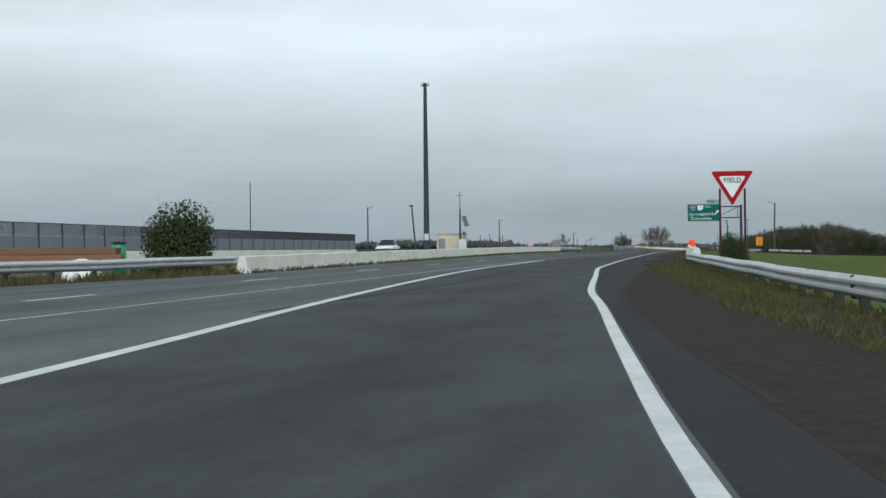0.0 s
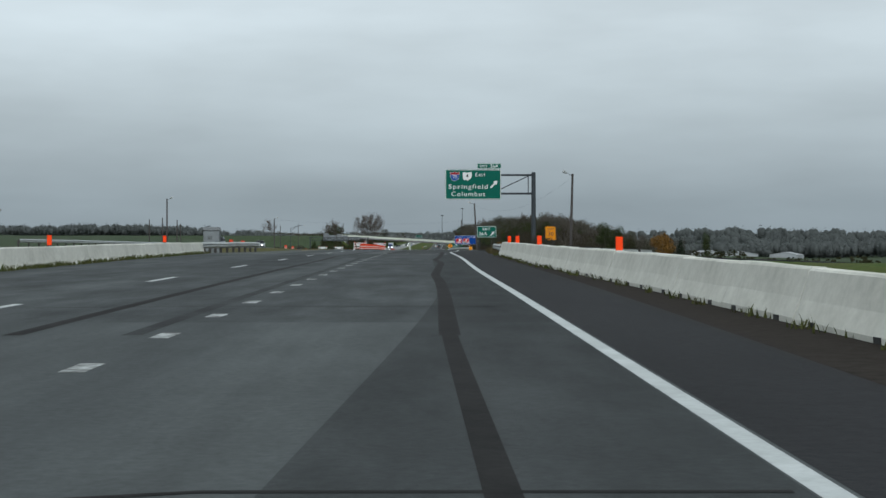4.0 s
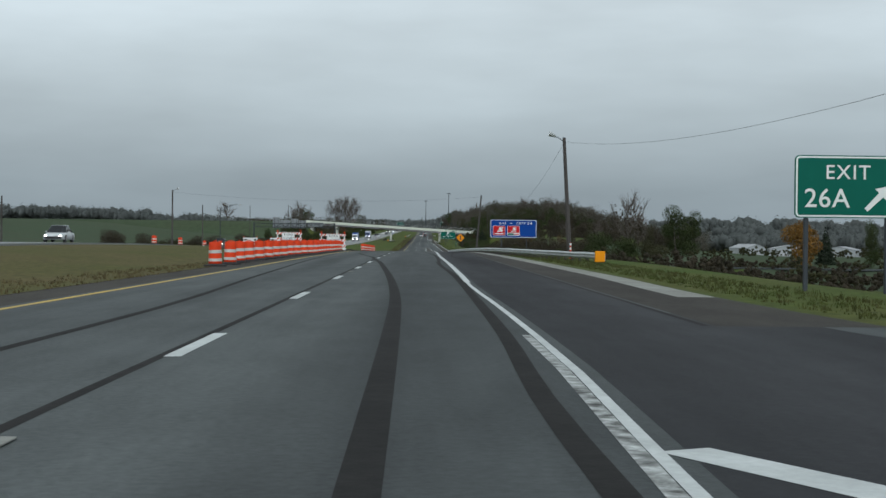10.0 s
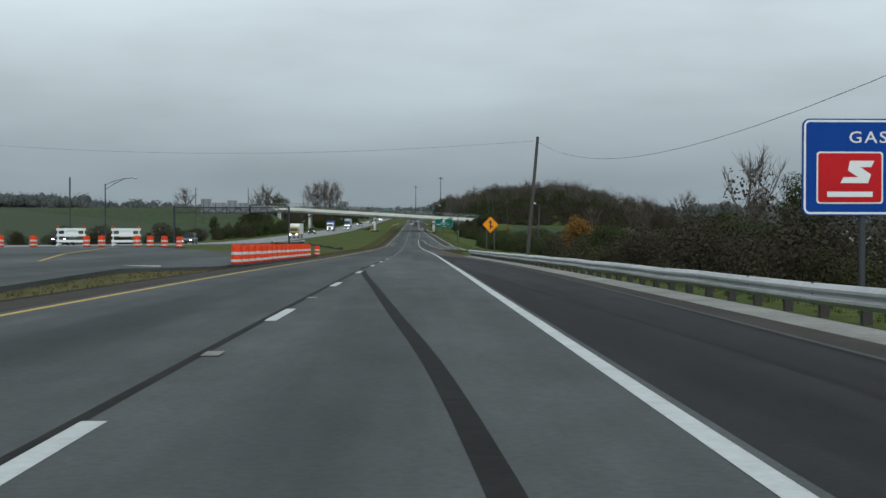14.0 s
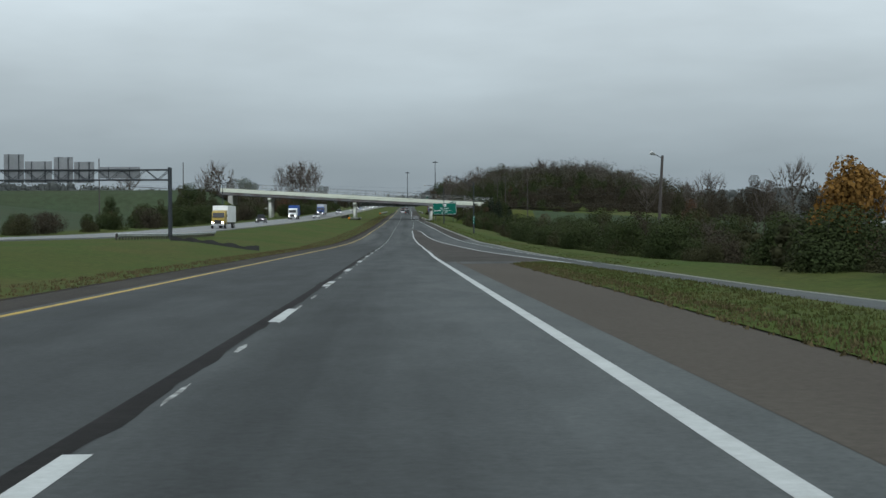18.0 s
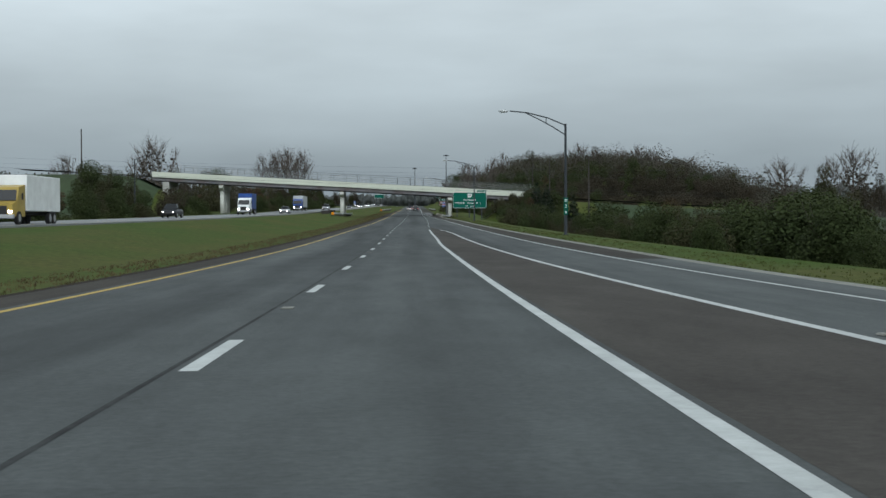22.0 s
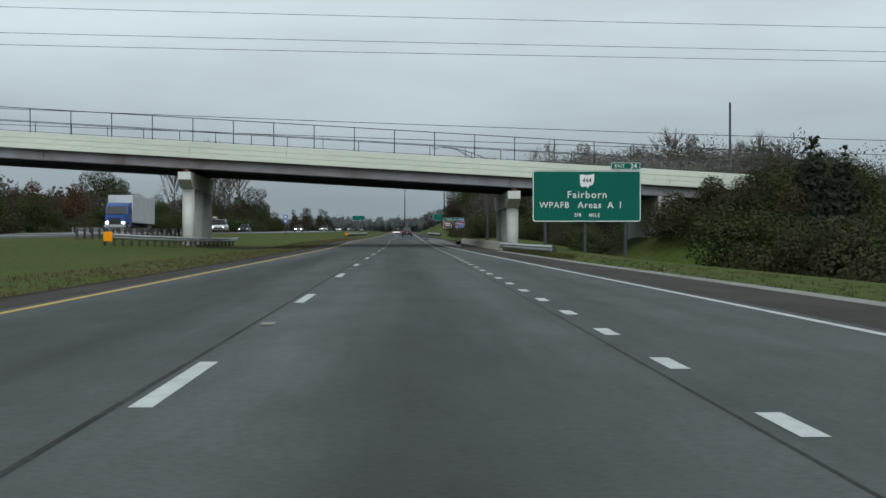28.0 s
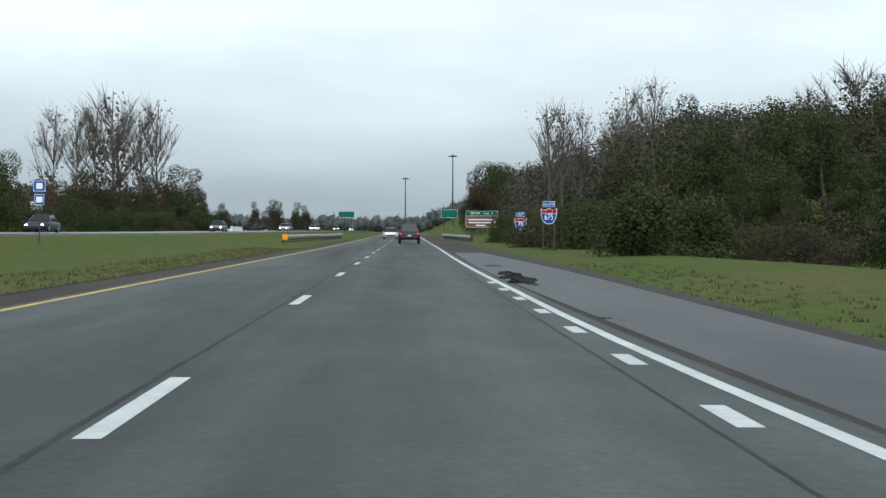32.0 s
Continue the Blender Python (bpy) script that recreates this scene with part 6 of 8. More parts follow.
def gore_sign():
    y = 212.3
    t = thing("exit_gore_sign", 7.3, y, 0.3, 0, "green exit sign with white arrow on two posts", "road sign")
    p = board(t, 2.55, 1.5, 0, -0.08, 3.05, M_GREEN, r=0.12, rim=0.04)
    lettering("EXIT", 0.48, 0, -0.006, 0.33, M_SIGNWHITE, p, 1.15)
    lettering("26A", 0.64, -0.5, -0.006, -0.3, M_SIGNWHITE, p, 1.05)
    arrow(p, 0.72, -0.008, -0.28, 0.62)
    for x in (-0.98, 0.98):
        post(t, x, 0, -0.9, 3.6, M_STEEL, 0.1)


def ramp_speed_sign():
    t = thing("ramp_speed_sign", 12.9, 177.4, 0.48, 0, "amber ramp speed sign on two posts", "road sign")
    p = board(t, 1.1, 1.45, 0, -0.06, 2.2, M_AMBER, M_BLACK, r=0.07, rim=0.02)
    lettering("RAMP", 0.27, 0, -0.006, 0.46, M_BLACK, p, 1.0)
    lettering("30", 0.66, 0, -0.006, -0.1, M_BLACK, p, 1.05)
    lettering("MPH", 0.22, 0, -0.006, -0.55, M_BLACK, p, 1.0)
    part("seam", box(1.08, 0.004, 0.02, 0, -0.008, 0.25), M_BLACK, p)
    for x in (-0.3, 0.3):
        post(t, x, 0, -0.9, 2.6, M_STEEL, 0.07)


def gas_sign():
    y = 322.3
    t = thing("services_sign", 6.95, y, -1.6, 0, "blue services sign with two red logo panels", "road sign")
    p = board(t, 4.72, 1.82, 0, -0.08, 4.8, M_BLUE, r=0.14, rim=0.04)
    lettering("GAS", 0.31, -1.12, -0.006, 0.55, M_SIGNWHITE, p, 1.2, width=0.72)
    part("dash", box(0.16, 0.006, 0.05, -0.23, -0.006, 0.55), M_SIGNWHITE, p)
    lettering("EXIT", 0.31, 0.76, -0.006, 0.55, M_SIGNWHITE, p, 1.2, width=0.92)
    lettering("24", 0.36, 1.65, -0.006, 0.55, M_SIGNWHITE, p, 1.1, width=0.46)
    for k, x in enumerate((-1.465, 0.0)):
        q = part("logo_panel", prism(rounded(1.26, 0.98, 0.06), 0.008), M_SIGNWHITE, p, "red and white logo panel")
        q.matrix_basis = pose(x, -0.01, -0.2)
        f = part("red_field", prism(rounded(1.2, 0.92 if k == 0 else 0.68, 0.05), 0.006), M_RED2, q)
        f.matrix_basis = pose(0, -0.006, 0 if k == 0 else 0.12)
        g = part("emblem_shape", prism([(-0.1, 0.26), (0.36, 0.26), (0.3, 0.14), (0.1, 0.14), (0.3, 0.0), (0.24, -0.16), (-0.28, -0.16), (-0.22, -0.05), (0.06, -0.05), (-0.14, 0.08)], 0.004), M_SIGNWHITE, q)
        g.matrix_basis = pose(0.1 if k == 0 else 0.05, -0.011, 0.06 if k == 0 else 0.14, 0, 0, 0) @ Matrix.Diagonal((1 if k == 0 else 0.72, 1, 1 if k == 0 else 0.72, 1))
        part("unreadable_bar", box(0.86 if k == 0 else 0.6, 0.004, 0.1 if k == 0 else 0.06, 0, -0.011, -0.31 if k == 0 else -0.1), M_SIGNWHITE, q)
        if k:
            part("unreadable_bar", box(0.6, 0.005, 0.18, -0.28, -0.008, -0.36), M_GREEN, q)
            part("unreadable_bar", box(0.5, 0.005, 0.1, 0.3, -0.008, -0.36), M_RED2, q)
    for x in (-1.2, 1.35):
        post(t, x, 0, -0.9, 5.4, M_STEEL, 0.1)


M_RED2 = material("bright_red_sheeting", (0.40, 0.012, 0.016), 0.55, vary=0.06, bump=0.02, spec=0.08)


def merge_sign():
    t = thing("merge_sign", 4.68, 420, -0.55, 0, "amber diamond merge sign on two wooden posts", "road sign")
    s = 1.03
    d = part("panel", prism(rounded(s, s, 0.07), 0.02), M_AMBER, t)
    d.matrix_basis = pose(0, -0.08, 2.95, 0, 45, 0)
    o, i = rounded(s - 0.04, s - 0.04, 0.06), rounded(s - 0.08, s - 0.08, 0.045)
    bm = bmesh.new()
    a, b = [bm.verts.new((u, -0.004, v)) for u, v in o], [bm.verts.new((u, -0.004, v)) for u, v in i]
    for k in range(len(a)):
        bm.faces.new((a[k], a[(k + 1) % len(a)], b[(k + 1) % len(a)], b[k]))
    part("border", bm, M_BLACK, d)
    sym = part("arrow", prism([(-0.06, -0.42), (0.06, -0.42), (0.06, -0.2), (0.2, -0.3), (0.28, -0.24), (0.06, 0.0), (0.07, 0.16), (0.2, 0.12), (0.0, 0.42), (-0.2, 0.12), (-0.07, 0.16)], 0.004), M_BLACK, t)
    sym.matrix_basis = pose(0, -0.088, 2.95)
    for x in (-0.34, 0.34):
        post(t, x, 0, -0.9, 3.0, M_WOOD, 0.09)


def fairborn_sign():
    y = 853.4
    t = thing("exit_sign", 12.67, y, 0.1, 0, "large green advance exit sign on steel posts", "road sign")
    p = board(t, 7.1, 3.36, 0, -0.2, 4.2, M_GREEN, r=0.22, rim=0.05)
    e = board(t, 1.95, 0.5, 2.55, -0.2, 6.16, M_GREEN, r=0.06, rim=0.03, name="exit_tab")
    lettering("EXIT", 0.3, -0.4, -0.006, -0.01, M_SIGNWHITE, e, 1.1)
    lettering("24", 0.44, 0.52, -0.006, -0.01, M_SIGNWHITE, e, 1.05)
    shield(p, "state", "444", 0.95, 0.02, -0.004, 0.98)
    lettering("Fairborn", 0.66, 0.02, -0.006, 0.07, M_SIGNWHITE, p, 1.15)
    lettering("WPAFB", 0.56, -2.12, -0.006, -0.6, M_SIGNWHITE, p, 1.12)
    lettering("Areas", 0.6, 0.18, -0.006, -0.6, M_SIGNWHITE, p, 1.12)
    lettering("A", 0.6, 1.55, -0.006, -0.6, M_SIGNWHITE, p)
    lettering("I", 0.6, 2.2, -0.006, -0.6, M_SIGNWHITE, p)
    lettering("3/4", 0.36, -0.6, -0.006, -1.24, M_SIGNWHITE, p, 1.05)
    lettering("MILE", 0.33, 0.5, -0.006, -1.26, M_SIGNWHITE, p, 1.15)
    for x in (-2.7, -0.1, 2.55):
        post(t, x, 0, -0.9, 5.8, M_STEEL, 0.18)


def far_signs():
    t = thing("museum_sign", 19.0, 1141, 4.0, 0, "green and brown direction sign beside the wood", "road sign")
    p = board(t, 5.5, 2.75, -2.6, -0.1, 4.0, M_BROWN, r=0.15, rim=0.05)
    q = board(t, 5.5, 0.9, -2.6, -0.12, 5.0, M_GREEN, r=0.1, rim=0.04, name="green_panel")
    lettering("WPAFB", 0.45, -1.1, -0.006, 0, M_SIGNWHITE, q, 1.1)
    lettering("Area", 0.45, 0.75, -0.006, 0, M_SIGNWHITE, q, 1.1)
    lettering("B", 0.45, 1.75, -0.006, 0, M_SIGNWHITE, q)
    for z, w in ((-0.05, 4.2), (-0.55, 4.0), (-1.02, 1.6)):
        part("unreadable_bar", box(w, 0.006, 0.2, -0.2, -0.006, z), M_SIGNWHITE, p)
    part("marker_dot", tube((2.2, -0.008, -0.5), (2.2, 0.0, -0.5), 0.18, 0.18, 12), M_SIGNWHITE, p)
    for x in (-4.4, -0.8):
        post(t, x, 0, -1, 5.2, M_STEEL, 0.15)
    t = thing("route_marker", 11.15, 990, 1.35, 0, "blue south interstate route marker on two posts", "road sign")
    b = board(t, 0.8, 0.4, 0, -0.05, 4.3, M_BLUE2, r=0.05, rim=0.02, name="direction_plate")
    lettering("SOUTH", 0.2, 0, -0.006, 0, M_SIGNWHITE, b)
    shield(t, "interstate", "675", 0.95, 0, -0.04, 3.55)
    for x in (-0.35, 0.35):
        post(t, x, 0, -0.9, 3.6, M_POST, 0.07)
    t = thing("route_marker", 11.9, 1018, 1.8, 0, "small blue alternate interstate route marker", "road sign")
    b = board(t, 0.75, 0.4, 0, -0.05, 3.9, M_BLUE2, r=0.04, rim=0.02, name="direction_plate")
    lettering("ALT", 0.26, 0, -0.006, 0, M_SIGNWHITE, b)
    shield(t, "interstate", "70", 0.95, 0, -0.04, 3.15)
    post(t, 0, 0, -0.9, 3.4, M_POST, 0.07)
    t = thing("route_marker", -15.6, 969, gz(-15.6, 969), 0, "narrow blue marker on a thin post in the median", "road sign")
    for z in (2.75, 2.1):
        p = board(t, 0.62 if z > 2.5 else 0.5, 0.56, 0, -0.04, z, M_BLUE2, r=0.04, rim=0.02)
        part("unreadable_bar", box(0.3, 0.005, 0.28, 0, -0.006, 0), M_SIGNWHITE, p)
    post(t, 0, 0, -0.6, 3.0, M_STEEL, 0.06)
    t = thing("road_sign", -41.5, 1186, gz(-41.5, 1186), 0, "bare grey back of a large road sign", "road sign")
    for k, x in enumerate((-1.25, 1.25)):
        p = part("panel", box(2.3, 0.06, 4.6 - 0.5 * k, x, 0, 4.6 - 0.25 * k, 0.02), M_SIGNBACK, t)
        for z in (-1.2, 0, 1.2):
            part("rib", box(2.2, 0.06, 0.1, x, -0.06, 4.5 + z), M_SIGNBACK, p)
        post(t, x, -0.1, -0.6, 5.5, M_STEEL, 0.16)
    for x, y, h, w in ((-36.5, 1052, 3.4, 1.3), (-48, 930, 2.8, 0.9)):
        t = thing("road_sign", x, y, gz(x, y), 0, "small pale back of a road sign on one post", "road sign")
        part("panel", box(w, 0.03, w * 0.8, 0, 0, h - w * 0.4, 0.02), M_SIGNWHITE, t)
        post(t, 0, 0.05, -0.5, h - 0.1, M_STEEL, 0.07)
    for x, y, w, h, z in ((22, 1420, 6, 3, 6.4), (-16, 1430, 6, 2.4, 6.2)):
        t = thing("distant_sign", x, y, gz(x, y), 0, "distant green overhead sign above the road", "road sign")
        board(t, w, h, 0, 0, z, M_GREEN, r=0.2, rim=0.08)
        for o in (-w * 0.3, w * 0.3):
            post(t, o, 0.1, -0.5, z + h * 0.3, M_STEEL, 0.25)


yield_sign()
cantilever_sign()
gore_sign()
ramp_speed_sign()
gas_sign()
merge_sign()
fairborn_sign()
far_signs()

# ---------------------------------------------------------------- barriers and rails
line_pts = lambda fx, y0, y1, step: [(float(fx(y)), y) for y in np.arange(y0, y1 + 0.01, step)]
zroad = lambda x, y: road_z(y)
barrier(line_pts(lambda y: pave_right(y) + 0.15, -12, 31, 4.0), lambda x, y: road_z(y) - 0.02, "whitewashed concrete barrier section with flaking face and weeds", 0.65)
barrier(line_pts(lambda y: pave_right(y) + 0.15, 31.03, 97, 4.0), lambda x, y: road_z(y) - 0.02, "whitewashed concrete barrier section with flaking face", 0.65)
left_bar = [(-8.85, -20.4), (-10.0, 20), (-11.2, 60), (-12.45, 104)]
barrier(left_bar, lambda x, y: road_z(y) - 0.14, "pale concrete barrier section along the bridge edge", 0.74, 7.2)
barrier([(6.95, 850.7), (6.95, 870), (6.65, 894.5)], lambda x, y: road_z(y) - 0.08 - 0.0042 * max(y - 850, 0), "low stained concrete wall section beside the pier", 0.6, 6.9, M_WALL)
guardrail([(6.15, -12.0), (7.0, -22), (8.0, -33), (9.3, -46), (11.6, -62), (15.4, -82)], zroad, "dented pale steel guardrail before the bridge", 0.46, side=1)
guardrail([(-8.9, -21), (-9.9, -27), (-11.2, -33), (-14.5, -44), (-19, -58)], zroad, "weathered grey steel guardrail in front of the work site", 0.62, side=-1)
guardrail([(3.9, 97.2), (4.0, 104), (4.35, 118), (5.1, 131), (7.2, 142), (11.5, 149), (20, 152.5)], lambda x, y: ramp_z(x, y), "bent steel guardrail curving along the exit ramp", 0.5, side=-1)
guardrail([(-12.5, 104.3), (-12.4, 112), (-11.7, 124)], zroad, "weathered steel guardrail past the bridge", 0.6, side=1)
guardrail([(6.2, 248.3), (4.7, 264), (3.8, 284), (3.45, 298), (3.1, 330), (2.75, 370), (2.5, 413)], zroad, "long galvanised guardrail with amber end marker", 0.4, side=-1, marker=-1)
guardrail([(7.9, 830.8), (7.45, 838), (6.85, 850.6)], zroad, "galvanised guardrail leading to the bridge pier", 0.46, side=-1)
gmed = gz
guardrail([(-26.8, 553), (-25.9, 572), (-24.6, 604)], gmed, "close-posted guardrail round the gantry foot", 0.6, side=1, post_gap=1.2)
guardrail([(-15.8, 840.4), (-14.6, 856), (-13.3, 884)], gmed, "median guardrail with amber end guarding the pier", 0.7, side=1, marker=-1)
guardrail([(-18.2, 843), (-17.6, 872), (-17.4, 884)], gmed, "median guardrail behind the bridge pier", 0.7, side=-1)
guardrail([(-9.0, 1035), (-7.2, 1075), (-6.2, 1110)], gmed, "distant median guardrail with amber end", 0.75, side=1, marker=-1)
guardrail([(10.2, 1062), (9.4, 1090), (9.2, 1125)], zroad, "distant guardrail beside the wood", 0.6, side=-1)
guardrail(line_pts(lambda y: opp_near(y) - OPP_W - 0.8, 150, 290, 20), oz_, "long guardrail beyond the opposite carriageway", 0.7, side=1, post_gap=3.8)
barrier([(-38.5, 1090), (-38.0, 1098)], gmed, "pale concrete barrier end beside the opposite road", 0.9, 8)
barrier([(-24.8, 1130), (-24.0, 1138)], gmed, "pale concrete barrier end beside the opposite road", 0.9, 8)

# orange markers on the barrier
for y in (-5.0, 11.0, 38.0, 56.0, 73.0, 84.5, 90.5):
    x = float(pave_right(y)) + 0.15
    t = thing("barrier_marker", x, y, float(road_z(y)) + 0.58, 0, "bright orange flexible marker on the barrier top", "marker", "orange barrier markers")
    part("flap", box(0.15, 0.02, 0.32, 0, 0, 0.19, 0.006), M_ORANGE2, t)
    part("foot", box(0.16, 0.1, 0.04, 0, 0, 0.02, 0.006), M_RUBBER, t)
for y in (70, 92):
    t = thing("barrier_marker", -11.5 - (y - 70) * 0.028, y, float(road_z(y)) + 0.6, 0, "bright orange flexible marker on the barrier top", "marker", "orange barrier markers")
    part("flap", box(0.15, 0.02, 0.32, 0, 0, 0.19, 0.006), M_ORANGE2, t)
    part("foot", box(0.16, 0.1, 0.04, 0, 0, 0.02, 0.006), M_RUBBER, t)

t = thing("tubular_marker", 6.2, 262.5, gz(6.2, 262.5), 0, "thin orange and white tubular marker post in the grass", "marker")
part("post", tube((0, 0, -0.2), (0, 0, 0.95), 0.055, 0.045, 9), M_ORANGE, t)
for z in (0.55, 0.8):
    part("white_band", tube((0, 0, z), (0, 0, z + 0.13), 0.057, 0.055, 9), M_SIGNWHITE, t)


# ---------------------------------------------------------------- work zone
def lathe(profile, sides=14, bm=None):
    """A turned body from (radius, height) pairs."""
    bm = bm or bmesh.new()
    rings = [[bm.verts.new((r * math.cos(2 * math.pi * k / sides), r * math.sin(2 * math.pi * k / sides), z)) for k in range(sides)] for r, z in profile]
    for a, b in zip(rings, rings[1:]):
        for k in range(sides):
            bm.faces.new((a[k], a[(k + 1) % sides], b[(k + 1) % sides], b[k]))
    bm.faces.new(rings[0][::-1])
    bm.faces.new(rings[-1])
    return bm


def make_drum():
    t = thing("traffic_drum", 0, -4000, -200, 0, "orange traffic drum with white bands on a black base", "traffic drum", "traffic drums")
    body = [(0.30, 0.06), (0.30, 0.24), (0.29, 0.25), (0.29, 0.42), (0.283, 0.43), (0.283, 0.60), (0.276, 0.61), (0.276, 0.78), (0.268, 0.80), (0.268, 0.93), (0.23, 0.96)]
    part("body", lathe(body), M_ORANGE, t, "", True)
    part("white_band", lathe([(0.3035, 0.19), (0.3035, 0.235), (0.293, 0.25), (0.293, 0.3), (0.288, 0.305), (0.288, 0.185)]), M_BAND, t, "reflective white band")
    part("white_band", lathe([(0.2865, 0.51), (0.2865, 0.6), (0.2795, 0.615), (0.2795, 0.635), (0.275, 0.64), (0.275, 0.505)]), M_BAND, t, "reflective white band")
    part("handle", bent([(-0.12, 0, 0.94), (-0.09, 0, 1.0), (0.09, 0, 1.0), (0.12, 0, 0.94)], 0.02), M_ORANGE, t)
    part("rubber_base", lathe([(0.52, 0.0), (0.52, 0.05), (0.33, 0.07), (0.31, 0.1)]), M_RUBBER, t, "black rubber ring base")
    return t


drum = make_drum()
drum_rng = random.Random(3)
spots = [(-10.05, 228.2)] + [(float(np.interp(231.6 + 3.32 * k, (248, 264, 297, 302), (-9.95, -9.42, -9.38, -9.8))) - 0.06 * math.sin(k), 231.6 + 3.32 * k + (0.4 if k > 20 else -0.2)) for k in range(24)]
spots += [(-9.45 + 0.02 * k, 351.5 + 2.4 * k) for k in range(16)]
spots += [(-10.4, 418)]
for x, y in spots:
    copy_thing(drum, pose(x, y, float(cross_z(x, y)) + 0.012 if y < 400 else gz(x, y) + 0.02, drum_rng.uniform(-2, 2), drum_rng.uniform(-2, 2), drum_rng.uniform(0, 360)) @ Matrix.Diagonal((0.79, 0.79, 0.88, 1)))
for k in range(13):
    y = (222, 240, 340, 362, 404, 407, 410, 411, 412, 413, 414, 415, 416)[k]
    x = (float(opp_near(y)) - 0.8) if k < 4 else (-36.5, -34.4, -32.6, -28.6, -27.6, -24.9, -24.0, -23.0, -21.9)[k - 4]
    copy_thing(drum, pose(x, y, float(oz_(x, y)) + 0.01 if y < 400 else max(gz(x, y), float(cross_z(x, y)) - 0.1) + 0.02, 0, 0, 40 * k))


def rail_board(parent, w, z, x=0, y=0):
    """A striped barricade board: a white plank with slanting orange stripes."""
    b = part("board", box(w, 0.03, 0.2, x, y, z, 0.006), M_SIGNWHITE, parent, "orange and white striped board")
    n = int(w / 0.3)
    for k in range(n):
        u = -w / 2 + 0.05 + k * w / n
        part("stripe", prism([(x + u, z - 0.098), (x + u + 0.14, z - 0.098), (x + u + 0.29 if x + u + 0.29 < x + w / 2 else x + w / 2, z + 0.098), (x + u + 0.15, z + 0.098)], 0.002, m=pose(0, y - 0.0185, 0)), M_ORANGE, b)
    return b


def barricade(x, y, z, turn, label, sign_at):
    t = thing("barricade", x, y, z, turn, label, "barricade", "road closed barricades")
    for o in (-1.05, 1.05):
        part("upright", box(0.09, 0.06, 1.48, o, 0.03, 0.76, 0.008), M_SIGNWHITE, t)
        part("foot", box(0.12, 1.3, 0.1, o, 0.0, 0.06, 0.01), M_SIGNWHITE, t)
        part("sandbag", lathe([(0.2, 0.0), (0.24, 0.06), (0.2, 0.13), (0.08, 0.16)], 9), M_SIGNWHITE, t, "pale sandbag on the foot").matrix_basis = pose(o, -0.45, 0.1)
        lamp = part("warning_light", lathe([(0.05, 1.49), (0.05, 1.54), (0.07, 1.56), (0.075, 1.67), (0.045, 1.71)], 10), M_ORANGE, t, "amber warning light on the post", True)
        lamp.matrix_basis = pose(o, 0.03, 0)
    for z0 in (0.44, 0.93, 1.41):
        rail_board(t, 2.4, z0)
    p = part("sign_panel", box(1.16, 0.02, 0.7, sign_at, -0.04, 1.13, 0.01), M_SIGNWHITE, t, "white road closed panel")
    o, i = rounded(1.12, 0.66, 0.04), rounded(1.09, 0.63, 0.03)
    bm = bmesh.new()
    a, b = [bm.verts.new((u + sign_at, -0.053, v + 1.13)) for u, v in o], [bm.verts.new((u + sign_at, -0.053, v + 1.13)) for u, v in i]
    for k in range(len(a)):
        bm.faces.new((a[k], a[(k + 1) % len(a)], b[(k + 1) % len(a)], b[k]))
    part("border", bm, M_BLACK, p)
    lettering("ROAD", 0.27, sign_at, -0.055, 1.285, M_BLACK, p, 1.1)
    lettering("CLOSED", 0.27, sign_at, -0.055, 0.965, M_BLACK, p, 1.1)


for bx, by, sa in ((-10.55, 307.5, 0.05), (-14.6, 308.2, -0.05)):
    barricade(bx, by, float(cross_z(bx, by)) + 0.012, -3, "orange and white striped barricade with a road closed panel", sa)
for bx, by in ((-30.3, 413), (-25.9, 413.5)):
    barricade(bx, by, float(cross_z(bx, by)) + 0.012, 184, "striped barricade turned to the opposite carriageway", 0.0)

# ---------------------------------------------------------------- site by the bridge
t = thing("light_mast", -27.35, 97, gz(-27.35, 97), 0, "very tall dark steel mast with camera heads at the top", "mast")
h = 20.85 - gz(-27.35, 97)
part("shaft", tube((0, 0, -0.5), (0, 0, h), 0.38, 0.2, 12), M_STEEL, t)
part("control_box", box(0.5, 0.35, 0.75, 0.1, -0.42, 2.0, 0.03), M_GALV, t, "pale control box")
for a in (0.35, -0.35):
    part("head", box(0.3, 0.3, 0.35, a, -0.1, h - 0.1 - abs(a) * 0.2, 0.05), M_GALV, t)
part("crossarm", box(1.0, 0.08, 0.08, 0, 0, h - 0.35, 0.01), M_STEEL, t)
part("footing", tube((0, 0, -0.6), (0, 0, 0.15), 0.7, 0.65, 12), M_CONC_GREY, t)
bx, by = -24.5, 103.4
t = thing("weather_mast", bx, by, gz(bx, by), 0, "thin weather station mast with solar panel and antenna", "mast")
h = 8.2 - gz(bx, by)
part("pole", tube((0, 0, -0.4), (0, 0, h * 0.72), 0.13, 0.09, 8), M_STEEL, t)
part("antenna", tube((0, 0, h * 0.72), (0, 0, h), 0.05, 0.035, 6), M_STEEL, t)
part("crossbar", tube((-0.4, 0, h - 0.45), (0.4, 0, h - 0.45), 0.03, 0.03, 6), M_STEEL, t)
part("solar_panel", box(0.55, 0.05, 1.35, 0.65, -0.05, h * 0.52, 0.01, 0, 20, -14), M_SIGNBACK, t, "tilted solar panel")
part("panel_arm", tube((0, 0, h * 0.48), (0.6, 0, h * 0.5), 0.04, 0.04, 6), M_GALV, t)
part("cabinet", box(1.0, 0.5, 1.2, 0.35, -0.3, 1.1, 0.04), M_GALV, t, "grey equipment cabinet")
